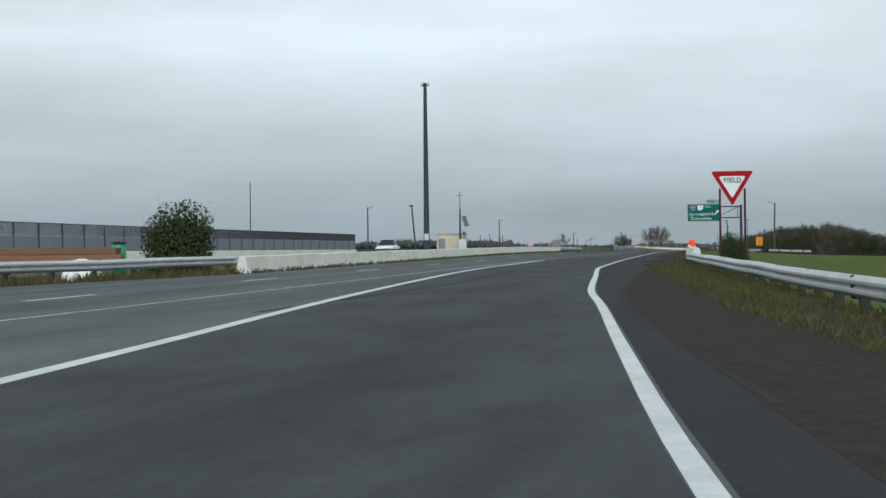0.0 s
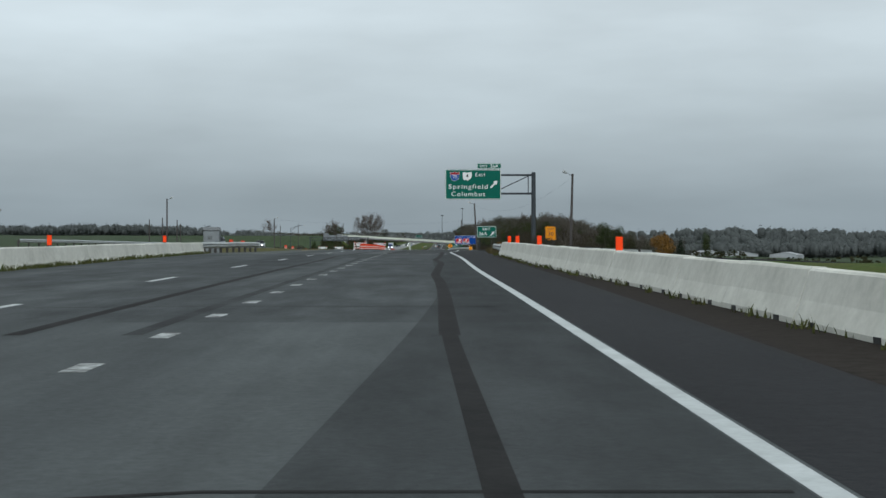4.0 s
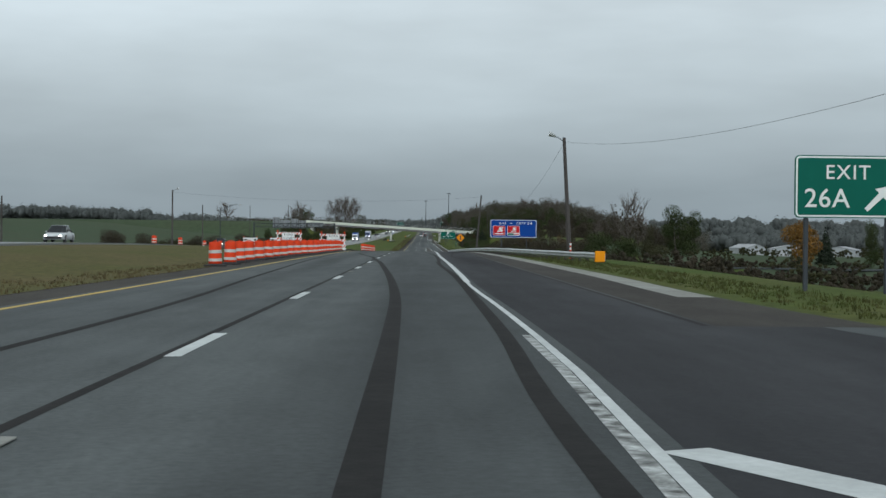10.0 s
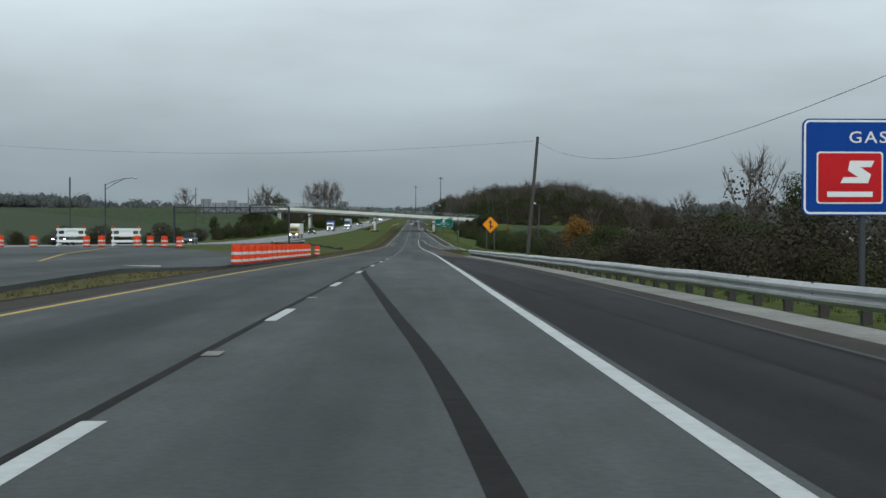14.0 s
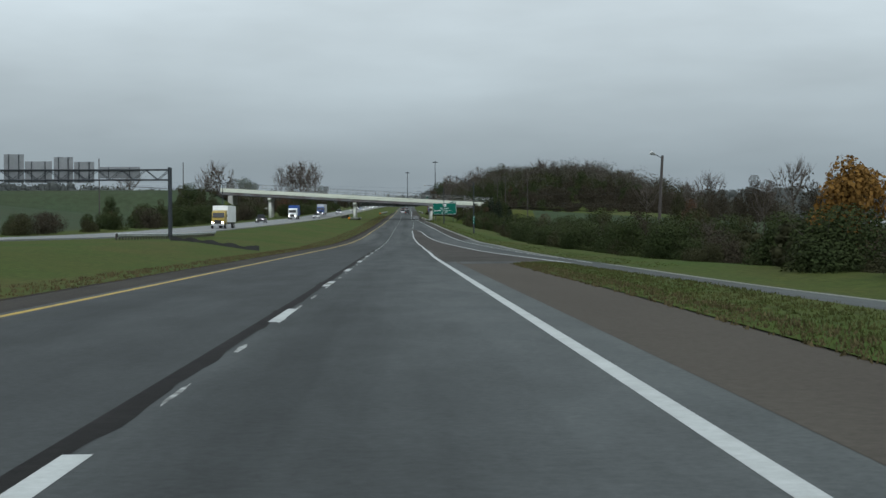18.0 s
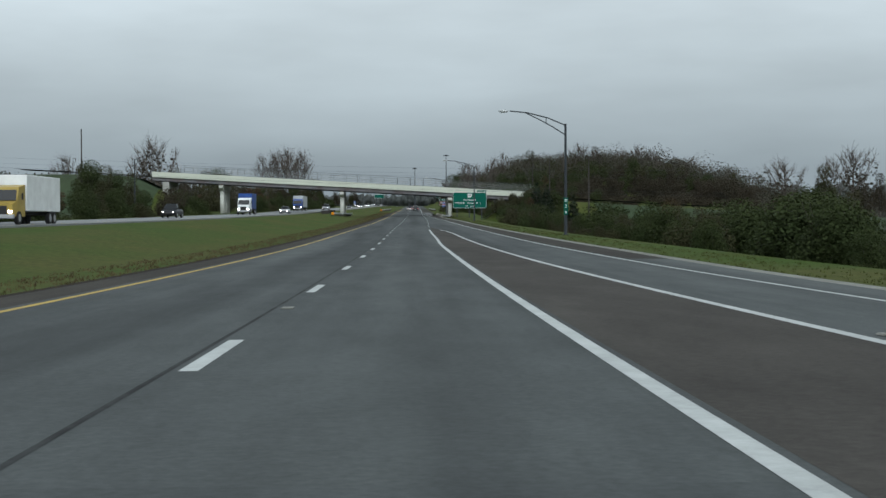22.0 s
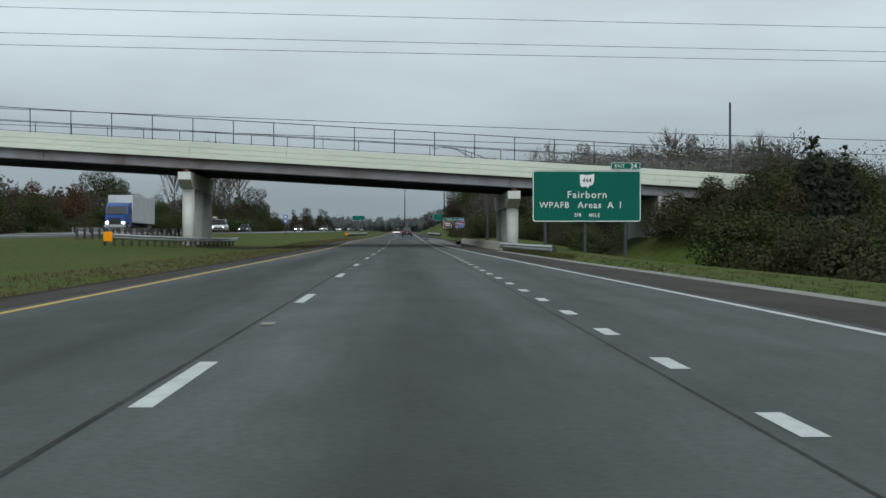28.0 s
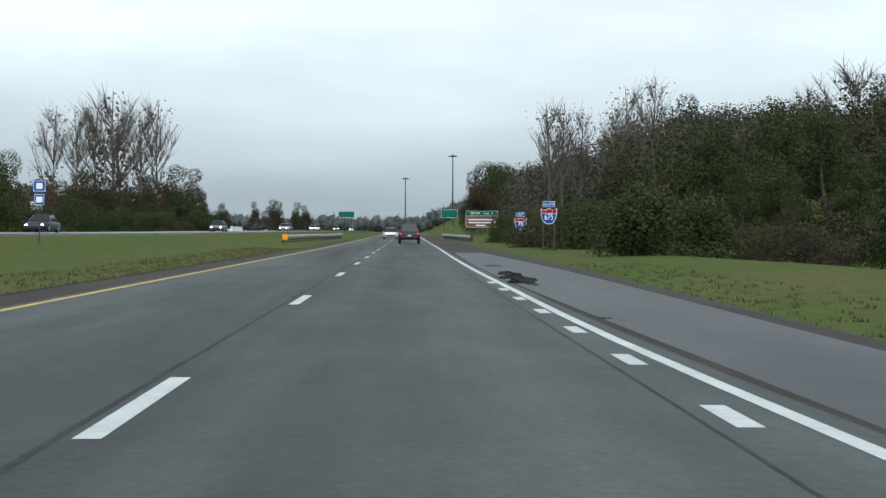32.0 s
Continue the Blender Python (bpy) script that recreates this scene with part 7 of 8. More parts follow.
part("instrument", lathe([(0.12, 0), (0.2, 0.15), (0.18, 0.3), (0.06, 0.36)], 10), M_SIGNBACK, t, "grey round instrument", True).matrix_basis = pose(0.5, -0.2, 2.4)
sx, sy = -25.3, 103.9
t = thing("equipment_shelter", sx - 0.6, sy + 1.2, gz(sx, sy) - 0.1, 0, "beige equipment shelter beside the mast", "shelter")
part("wall_shell", box(3.3, 2.4, 2.5, 0, 0, 1.25, 0.03), material("beige_panel", (0.40, 0.35, 0.26), 0.7, vary=0.08, fine=4, coarse=0.6, bump=0.05), t)
part("roof", box(3.5, 2.6, 0.14, 0, 0, 2.56, 0.03), M_CONC_GREY, t)
part("door", box(0.85, 0.04, 1.9, -1.0, -1.215, 1.0, 0.01), M_SIGNBACK, t)
t = thing("site_lamp", -22.0, 66.3, gz(-22, 66.3), 0, "slim dark leaning lamp pole with a flat head", "street lamp")
h = 4.9 - gz(-22, 66.3)
part("pole", tube((0.2, 0, -0.4), (-0.25, 0, h), 0.1, 0.065, 8), M_STEEL, t)
part("lamp_head", box(0.42, 0.24, 0.14, -0.3, 0, h + 0.04, 0.03), M_STEEL, t)
t = thing("pipe_stack", -26.8, 68, gz(-26.8, 68), 0, "row of dark steel beams lying beside the lift", "building material")
for k in range(4):
    part("beam", box(7.5 - k, 0.25, 0.3, 1.5 + 0.3 * k, 0.5 * k, 0.2 + 0.28 * (k % 2), 0.02), M_STEEL, t)

# mesh fence on the far parapet
fence_pts = [(-31.0, -75), (-31.35, 4), (-33.15, 86)]
fz_ = lambda x, y: 0.15 + 0.0113 * (y - 4)
panel_bm = bmesh.new()
for k in range(30):
    box(0.035, 0.02, 0.72, 0.05 + k * 0.1, 0, 1.32, bm=panel_bm)
WIRES = mesh_of(panel_bm, M_STEEL, "fence_mesh")
total = length(fence_pts)
n = int(total / 3.05)
fence = thing("mesh_fence", -31.35, 4, 0.15, 0, "grey mesh fence on the parapet of the opposite bridge", "fence")
M_SCREEN = material("grey_screen", (0.16, 0.18, 0.195), 0.75, vary=0.1, fine=3, coarse=0.5, second=(0.12, 0.135, 0.15), bump=0.05, spec=0.1)
for k in range(n):
    x, y, hd = along(fence_pts, total * k / n)
    m = pose(x + 31.35, y - 4, fz_(x, y) - 0.15 - 0.05, 0, 0, math.degrees(hd)) @ Matrix.Rotation(-math.atan(0.0113), 4, "Y")
    part("screen", box(3.0, 0.03, 0.98, 1.52, 0, 0.46, 0.005), M_SCREEN, fence, "solid grey lower screen").matrix_basis = m
    part("fence_mesh", WIRES, M_STEEL, fence).matrix_basis = m
    part("fence_post", box(0.08, 0.08, 1.75, 0, 0, 0.83, 0.005), M_STEEL, fence).matrix_basis = m
    part("top_rail", box(3.05, 0.05, 0.05, 1.52, 0, 1.69, 0.005), M_STEEL, fence).matrix_basis = m
barrier(fence_pts, lambda x, y: fz_(x, y) - 0.95, "white concrete parapet of the opposite bridge", 0.9, 12, M_CONC, group="opposite parapet sections")
t = thing("timber_stack", -18.0, -18.5, gz(-18.0, -18.5), 12, "stack of reddish brown timbers behind the guardrail", "building material")
M_TIMBER = material("reddish_timber", (0.16, 0.075, 0.045), 0.85, vary=0.25, fine=6, coarse=0.9, second=(0.10, 0.05, 0.035), bump=0.2, stretch=(0.5, 3, 3), spread=0.25)
for k in range(9):
    part("timber", box(7.0 - 0.3 * (k % 3), 0.3, 0.24, 0.2 * (k % 2), -0.4 + 0.35 * (k % 3), 0.5 + 0.25 * (k // 3), 0.01), M_TIMBER, t)
t = thing("green_barrel", -17.2, -12, gz(-17.2, -12), 0, "bright green plastic barrel at the work site", "barrel")
part("body", lathe([(0.3, 0), (0.31, 0.3), (0.33, 0.35), (0.31, 0.4), (0.31, 0.8), (0.27, 1.25), (0.2, 1.3)]), material("green_plastic", (0.01, 0.22, 0.09), 0.5, vary=0.1), t, "", True)
part("lid", lathe([(0.32, 1.3), (0.32, 1.36), (0.1, 1.4)]), M_RUBBER, t)
t = thing("tarpaulin_heap", -15.0, -20, gz(-15, -20), 0, "crumpled white tarpaulin over gravel bags", "tarpaulin")
part("sheet", lathe([(0.75, 0.0), (0.7, 0.35), (0.5, 0.62), (0.3, 0.8), (0.12, 0.86)], 9), M_SIGNWHITE, t, "", True)
t = thing("utility_cabinet", -15.6, 128, gz(-15.6, 128), 4, "grey steel utility cabinet with pale sloped top", "cabinet")
M_CAB = material("dull_grey_cabinet", (0.15, 0.165, 0.172), 0.6, 0.2, vary=0.1, fine=4, coarse=0.8, second=(0.10, 0.11, 0.115), amount=0.8, bump=0.05)
part("body", box(1.15, 0.9, 1.75, 0, 0, 0.85, 0.03), M_CAB, t)
part("roof", prism([(-0.66, 0), (0.66, 0), (0.55, 0.22), (-0.55, 0.22)], 1.05, m=pose(0, -0.52, 1.73)), M_SIGNBACK, t)
part("door", box(0.95, 0.03, 1.3, 0, -0.465, 0.85, 0.01), M_CAB, t)
for o in (-0.05, 0.08):
    part("unreadable_bar", box(0.3, 0.006, 0.06, -0.1, -0.484, 1.15 + o), M_BLACK, t)

# ---------------------------------------------------------------- poles and wires
POLES = {}
for key, x, y, top, lamp, lean, label in (
    ("a", -61.0, 200, 10.6, 1, (0, 0), "slim lamp pole beyond the opposite carriageway"),
    ("b", 15.4, 181.4, 9.25, -1, (0.25, 0), "leaning dark wooden lamp pole by the exit ramp"),
    ("c", -49.2, 288, 10.5, 1, (0, 0), "slim lamp pole beyond the opposite carriageway"),
    ("d", 8.05, 279.5, 9.35, -1, (-0.52, 0), "leaning dark wooden lamp pole beside the guardrail"),
    ("e", -44.3, 419.5, 10.0, 1, (0, 0), "slim lamp pole beyond the opposite carriageway"),
    ("h", 20.9, 549.6, 6.4, -1, (0.5, 0), "leaning wooden lamp pole beside the entry ramp"),
):
    b = gz(x, y)
    POLES[key] = wood_pole(x, y, b, top, label, lamp, lean, 0.17)
for x, y, top, lean, label in ((6.75, 407, 9.25, (0.85, 0), "leaning bare wooden utility pole by the guardrail"), (-59.8, 813, 16.8, (0, 0), "tall wooden utility pole behind the thicket"), (37.4, 849, 13.4, (0, 0), "wooden utility pole on the bridge bank"), (38.5, 988.7, 17.5, (0, 0), "tall pole standing before the wood"), (-52, 505, 9.5, (0, 0), "dark pole beyond the opposite carriageway"), (-62, 350, 8.5, (0, 0), "dark pole at the field edge"), (-66, 395, 8.0, (0, 0), "dark pole at the field edge"), (-55, 330, 7.5, (0, 0), "dark pole at the field edge"), (-64, 345, 8.0, (0, 0), "dark pole at the field edge"), (-109.6, 271, 20.7, (0, 0), "thin dark pole behind the mesh fence"), (35.4, 908.6, 16.2, (0, 0), "wooden utility pole behind the bridge"), (-70, 753, 15.2, (0, 0), "tall wooden utility pole at the field edge")):
    wood_pole(x, y, gz(x, y), top, label, 1, lean, 0.16, head=False, name="utility_pole", category="utility pole")
truss_lamp(11.0, 662.3, gz(11, 662.3), 7.15 - gz(11, 662.3), 4.5, "steel street lamp with long curved arm and green marker plates", plates=True)
truss_lamp(10.1, 783.5, gz(10.1, 783.5), 8.7 - gz(10.1, 783.5), 4.5, "steel street lamp with long curved arm before the bridge")
truss_lamp(8.9, 893.5, gz(8.9, 893.5), 8.0, 4.5, "tall steel street lamp behind the low wall")
truss_lamp(-47.2, 797, gz(-47.2, 797), 10.6 - gz(-47.2, 797), 4.5, "steel street lamp beyond the opposite carriageway", 1)
truss_lamp(-50, 520, gz(-50, 520), 9.6, 4.5, "steel street lamp beyond the opposite carriageway", 1)
for x, y, top in ((30, 1581, 48.8), (8.5, 1724, 45)):
    b = gz(x, y)
    t = thing("high_mast_light", x, y, b, 0, "very tall distant high-mast light with a ring of lamps", "street lamp", "high-mast lights")
    part("shaft", tube((0, 0, 0), (0, 0, top - b), 0.5, 0.22, 10), M_STEEL, t)
    part("ring", lathe([(0.9, top - b - 1.0), (1.3, top - b - 0.9), (1.3, top - b - 0.5), (0.3, top - b)], 12), M_STEEL, t)
    for k in range(8):
        a = k * math.pi / 4
        part("lamp_head", box(0.8, 0.5, 0.4, math.cos(a) * 1.7, math.sin(a) * 1.7, top - b - 0.8, 0.05, math.degrees(a)), M_STEEL, t)


def wire(name, p, q, sag, r, label):
    pts = [Vector(p).lerp(Vector(q), k / 24) - Vector((0, 0, sag * 4 * (k / 24) * (1 - k / 24))) for k in range(25)]
    return tagged(part(name, bent(pts, r, 4), M_STEEL), label, "cable")


wire("overhead_cable", (15.65, 181.4, 8.95), (7.55, 279.5, 9.1), 2.2, 0.008, "sagging overhead cable between the wooden poles")
wire("overhead_cable", (7.55, 279.5, 9.05), (7.6, 407, 8.9), 3.9, 0.008, "sagging overhead cable between the wooden poles")
for y, z0, z1 in ((829, 8.8, 5.3), (829.4, 8.0, 4.7), (816, 10.6, 9.2), (816.5, 9.6, 8.4), (815, 8.8, 7.9)):
    wire("overhead_cable", (-75, y, z0 + 1.2), (62, y, z1 - 0.2), 0.5, 0.014 if y > 820 else 0.009, "power cable strung across the highway")

wire("overhead_cable", (7.6, 407, 9.0), (-44.3, 419.5, 9.7), 1.1, 0.008, "overhead cable crossing the highway between poles")

# ---------------------------------------------------------------- gantry in the median
gy_ = 575.0
t = thing("sign_gantry", -25.6, gy_, gz(-25.6, gy_), 0, "dark steel truss gantry over the opposite carriageway", "sign gantry")
zt = 6.35 - gz(-25.6, gy_)
X = lambda x: x + 25.6
for x, zb in ((-25.6, 0.0), (-48.1, gz(-48.1, gy_) - gz(-25.6, gy_))):
    for o in (-0.55, 0.55):
        part("leg", tube((X(x), o, zb - 0.5), (X(x), o, zt + 0.1), 0.13, 0.13, 8), M_STEEL, t)
    for k in range(5):
        za, zc = zb + (zt - zb) * k / 5, zb + (zt - zb) * (k + 1) / 5
        part("leg_brace", tube((X(x), -0.55 if k % 2 else 0.55, za), (X(x), 0.55 if k % 2 else -0.55, zc), 0.05, 0.05, 6), M_STEEL, t)
for o in (-0.55, 0.55):
    for z in (zt - 0.15, zt - 1.2):
        part("chord", tube((X(-48.1), o, z), (X(-25.6), o, z), 0.075, 0.075, 6), M_STEEL, t)
for k in range(18):
    xa, xb = -48.1 + 22.5 * k / 18, -48.1 + 22.5 * (k + 1) / 18
    a, b = (zt - 1.2, zt - 0.15) if k % 2 else (zt - 0.15, zt - 1.2)
    for o in (-0.55, 0.55):
        part("truss_web", tube((X(xa), o, a), (X(xb), o, b), 0.04, 0.04, 5), M_STEEL, t)
for xa, xb, zb, zc in ((-33.2, -28.8, 5.35, 6.55), (-37.8, -35.8, 4.9, 7.6), (-35.7, -33.6, 4.9, 7.1), (-43.0, -40.9, 4.9, 7.9), (-40.8, -38.0, 4.9, 7.15)):
    part("sign_panel", box(xb - xa, 0.06, zc - zb, X((xa + xb) / 2), 0.75, (zb + zc) / 2 - gz(-25.6, gy_), 0.02), M_SIGNBACK, t, "bare grey sign back")
    for f in (0.25, 0.75):
        part("panel_stay", box(0.09, 0.09, zc - zb, X(xa + (xb - xa) * f), 0.68, (zb + zc) / 2 - gz(-25.6, gy_), 0.01), M_STEEL, t)
t = thing("silt_fence", -22.1, 553, gz(-22.1, 553), 0, "low sagging black silt fence in the grass", "fence")
pts = [(-22.1, 553.0), (-20.0, 551.6), (-17.6, 550.9), (-15.6, 550.3), (-13.9, 549.7)]
bm = bmesh.new()
prev = None
for k in range(33):
    x, y, a = along(pts, length(pts) * k / 32 * 0.999)
    hgt = 0.30 + 0.09 * math.sin(k * 0.9) + 0.12 * (k in (0, 32, 31))
    base = gz(x, y) - gz(-22.1, 553)
    ring = [bm.verts.new((x + 22.1, y - 553 + o, base + z)) for o, z in ((-0.02, -0.05), (-0.02 - 0.03 * math.sin(k), hgt), (0.03, hgt), (0.03, -0.05))]
    if prev:
        for i in range(4):
            bm.faces.new((prev[i], prev[(i + 1) % 4], ring[(i + 1) % 4], ring[i]))
    prev = ring
part("fabric", bm, M_RUBBER, t)
for f in (0, 0.33, 0.66, 0.999):
    x, y, a = along(pts, length(pts) * f)
    part("stake", box(0.04, 0.04, 0.6, x + 22.1, y - 553 + 0.05, gz(x, y) - gz(-22.1, 553) + 0.2), M_POST, t)

# ---------------------------------------------------------------- the overpass
deck = lambda x, y=863.6: 5.70 - 0.057 * (x - 1.75)
over = thing("overpass", 0, 864.5, 0, 0, "pale concrete road overpass on round piers with mesh fencing", "bridge")
X0, X1 = -56.0, 27.0


def slab(name, y0, y1, za, zb, material_, label="", x0=X0, x1=X1, n=1):
    """A beam across the highway, za to zb above the soffit line."""
    for k in range(n):
        a, b = x0 + (x1 - x0) * k / n + (0.012 if n > 1 else 0), x0 + (x1 - x0) * (k + 1) / n
        bm = bmesh.new()
        v = [bm.verts.new((x, y - 864.5, deck(x, y) + z)) for x in (a, b) for y, z in ((y0, za), (y1, za), (y1, zb), (y0, zb))]
        for f in ((0, 1, 2, 3), (7, 6, 5, 4), (0, 4, 5, 1), (1, 5, 6, 2), (2, 6, 7, 3), (3, 7, 4, 0)):
            bm.faces.new([v[i] for i in f])
        bmesh.ops.recalc_face_normals(bm, faces=bm.faces)
        bmesh.ops.bevel(bm, geom=list(bm.edges), offset=0.015, segments=1, affect="EDGES")
        part(name, bm, material_, over, label)


# Slab and inner girders take the colour darkened for shade; outer webs stay pale.
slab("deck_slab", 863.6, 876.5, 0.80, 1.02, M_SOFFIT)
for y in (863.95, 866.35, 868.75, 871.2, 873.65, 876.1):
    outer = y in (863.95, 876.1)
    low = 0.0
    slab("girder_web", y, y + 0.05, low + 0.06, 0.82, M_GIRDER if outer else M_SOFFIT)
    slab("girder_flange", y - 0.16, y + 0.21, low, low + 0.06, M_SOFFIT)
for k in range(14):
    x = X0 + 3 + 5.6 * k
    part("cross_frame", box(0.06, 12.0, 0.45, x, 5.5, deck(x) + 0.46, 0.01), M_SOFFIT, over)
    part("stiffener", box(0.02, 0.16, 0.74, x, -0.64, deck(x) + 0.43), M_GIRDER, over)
for y0, y1, s in ((863.35, 863.72, -1), (876.4, 876.77, 1)):
    slab("fascia", y0, y1, 0.78, 1.16, M_PARAPET, "pale edge beam", n=12)
    slab("parapet", y0 + 0.05, y1 - 0.03, 1.18, 1.52, M_PARAPET, "pale lower parapet course", n=12)
    slab("parapet", y0 + 0.08, y1 - 0.02, 1.54, 1.95, M_PARAPET, "pale upper parapet course", n=12)
    for k in range(29):
        x = -54.73 + 2.89 * k
        part("fence_post", tube((x, (y0 + y1) / 2 - 864.5, deck(x, y0) + 1.93), (x, (y0 + y1) / 2 - 864.5, deck(x, y0) + 3.68), 0.035, 0.035, 6), M_STEEL, over)
    for z, r in ((3.66, 0.03), (2.75, 0.022), (2.02, 0.018)):
        part("fence_rail", tube((X0, (y0 + y1) / 2 - 864.5, deck(X0, y0) + z), (X1, (y0 + y1) / 2 - 864.5, deck(X1, y0) + z), r, r, 5), M_STEEL, over)
    wm = bmesh.new()
    for k in range(560):
        x = X0 + 0.15 * k
        if x > X1:
            break
        xa = x + 1.6
        ya = (y0 + y1) / 2 - 864.5
        for u, v in ((x, xa), (xa, x)):
            p, q = Vector((u, ya, deck(u, y0) + 1.98)), Vector((v, ya, deck(v, y0) + 3.64))
            a = wm.verts.new(p + Vector((0.0026, 0, 0)))
            b = wm.verts.new(p - Vector((0.0026, 0, 0)))
            c = wm.verts.new(q - Vector((0.0026, 0, 0)))
            d = wm.verts.new(q + Vector((0.0026, 0, 0)))
            wm.faces.new((a, b, c, d))
    part("fence_mesh", wm, M_GALV, over, "fine chain-link mesh")


def pier(px, mid, foot, label):
    """A hammerhead pier of three round columns; mid: its middle along the highway."""
    top = deck(px) - 0.24
    m = mid - 864.5
    p = part("pier_cap", prism([(-6.9, 0), (-6.9, -0.55), (-5.6, -1.15), (5.6, -1.15), (6.9, -0.55), (6.9, 0)], 0.9, m=pose(px + 0.42, m, top, 0, 0, 90)), M_PIER, over, label)
    for y in (-5.0, 0, 5.0):
        part("column", tube((px, m + y, foot - 0.8), (px, m + y, top - 1.13), 0.44, 0.44, 24), M_PIER, p, "", True)
    for y in (863.98, 866.38, 868.78, 871.23, 873.68, 876.1):
        if abs(y - mid) < 6.9:
            h = deck(px, y) - top
            part("bearing", box(0.35, 0.3, h, px, y - 864.5, top + h / 2, 0.02), M_RUST, p, "rusty bearing")


M_RUST = material("rusty_bearing", (0.10, 0.045, 0.028), 0.9, vary=0.3, fine=6, coarse=1.2, bump=0.2)
M_PIER = material("pier_concrete", (0.46, 0.47, 0.43), 0.85, vary=0.12, fine=4, coarse=0.5, second=(0.32, 0.325, 0.30), amount=0.6, bump=0.2)
for px, mid in ((8.85, 870.3), (-14.8, 870.0), (-41.0, 870.0)):
    pier(px, mid, min(gz(px, mid - 5), gz(px, mid + 5)), "hammerhead pier cap")
for x, s in ((18.5, 1), (-51.5, -1)):
    part("abutment", box(1.4, 13.4, 6.0, x + 1.5 * s, 5.6, deck(x) - 3.05, 0.04), M_CONC_GREY, over, "grey concrete abutment")
part("road_surface", raw([(x, y - 864.5, deck(x, y) + 1.03) for x, y in ((X0 - 30, 863.7), (X1 + 40, 863.7), (X1 + 40, 876.4), (X0 - 30, 876.4))], [(0, 1, 2, 3)], M_ASPHALT), M_ASPHALT, over)
# shed tyre by the wall and bits on the shoulder
t = thing("tyre_scrap", 5.56, 879.2, float(road_z(879.2)), 0, "torn black tyre lying against the wall", "debris")
rb = bmesh.new()
rings = []
for k in range(18):
    a = 2 * math.pi * k / 18
    r = 0.175 + 0.02 * math.sin(3 * a)
    rings.append([rb.verts.new((u * 0.19, math.cos(a) * r * q * 0.9, 0.17 + math.sin(a) * r * q * 0.82)) for u, q in ((-1, 0.55), (-1, 0.86), (-0.75, 1.0), (0.75, 1.0), (1, 0.86), (1, 0.55), (0.6, 0.45), (-0.6, 0.45))])
for k in range(18):
    for i in range(8):
        rb.faces.new((rings[k][i], rings[k][(i + 1) % 8], rings[(k + 1) % 18][(i + 1) % 8], rings[(k + 1) % 18][i]))
bmesh.ops.recalc_face_normals(rb, faces=rb.faces)
part("rubber", rb, M_RUBBER, t, "", True).matrix_basis = pose(0, 0, 0.02, 0, -12, 20)
part("torn_core", tube((-0.05, 0, 0.17), (0.05, 0, 0.17), 0.09, 0.09, 10), M_RUBBER, t).matrix_basis = pose(0, 0, 0.02, 0, -12, 20)
for k, (x, y) in enumerate(((4.25, 935.2), (4.4, 936.4), (4.3, 933.6), (4.45, 932.2), (4.2, 931.0), (4.3, 938.2))):
    t = thing("asphalt_chunk", x, y, float(road_z(y)), 35 * k, "broken chunk of asphalt on the shoulder", "debris", "broken asphalt chunks")
    part("chunk", prism([(-0.2, 0.0), (-0.17, 0.03), (-0.05, 0.065), (0.06, 0.04), (0.15, 0.05), (0.22, 0.0)], 0.5), M_SEAL, t)


# ---------------------------------------------------------------- vehicles
M_GLASS = material("car_glass", (0.012, 0.014, 0.016), 0.2, vary=0.05, bump=0, spec=0.25)
M_TYRE = material("tyre_rubber", (0.015, 0.015, 0.015), 0.85, vary=0.1, bump=0.1)
M_RIM = material("wheel_rim", (0.35, 0.36, 0.37), 0.4, 0.7, vary=0.05, bump=0)
M_HEAD = glow("headlight", (1.0, 0.98, 0.92), 14.0)
M_TAIL = glow("tail_light", (0.5, 0.01, 0.01), 0.5)
PAINTS = {}


def paint(name, color):
    if name not in PAINTS:
        PAINTS[name] = material(name + "_car_paint", color, 0.4, 0.0, vary=0.06, fine=4, coarse=0.8, bump=0, spec=0.25)
    return PAINTS[name]


def loft(sections, bm=None):
    """A body skinned over cross-sections of (y, [(x, z), ...])."""
    bm = bm or bmesh.new()
    rings = [[bm.verts.new((x, y, z)) for x, z in ring] for y, ring in sections]
    for a, b in zip(rings, rings[1:]):
        for k in range(len(a)):
            bm.faces.new((a[k], a[(k + 1) % len(a)], b[(k + 1) % len(a)], b[k]))
    bm.faces.new(rings[0][::-1])
    bm.faces.new(rings[-1])
    bmesh.ops.recalc_face_normals(bm, faces=bm.faces)
    return bm


def wheels(t, xs_, ys_, r, w=0.22):
    for y in ys_:
        for x in xs_:
            s = 1 if x > 0 else -1
            k = part("wheel", tube((x - w / 2, y, r), (x + w / 2, y, r), r, r, 16), M_TYRE, t)
            part("rim", tube((x + s * (w / 2), y, r), (x + s * (w / 2 + 0.012), y, r), r * 0.62, r * 0.55, 10), M_RIM, k)


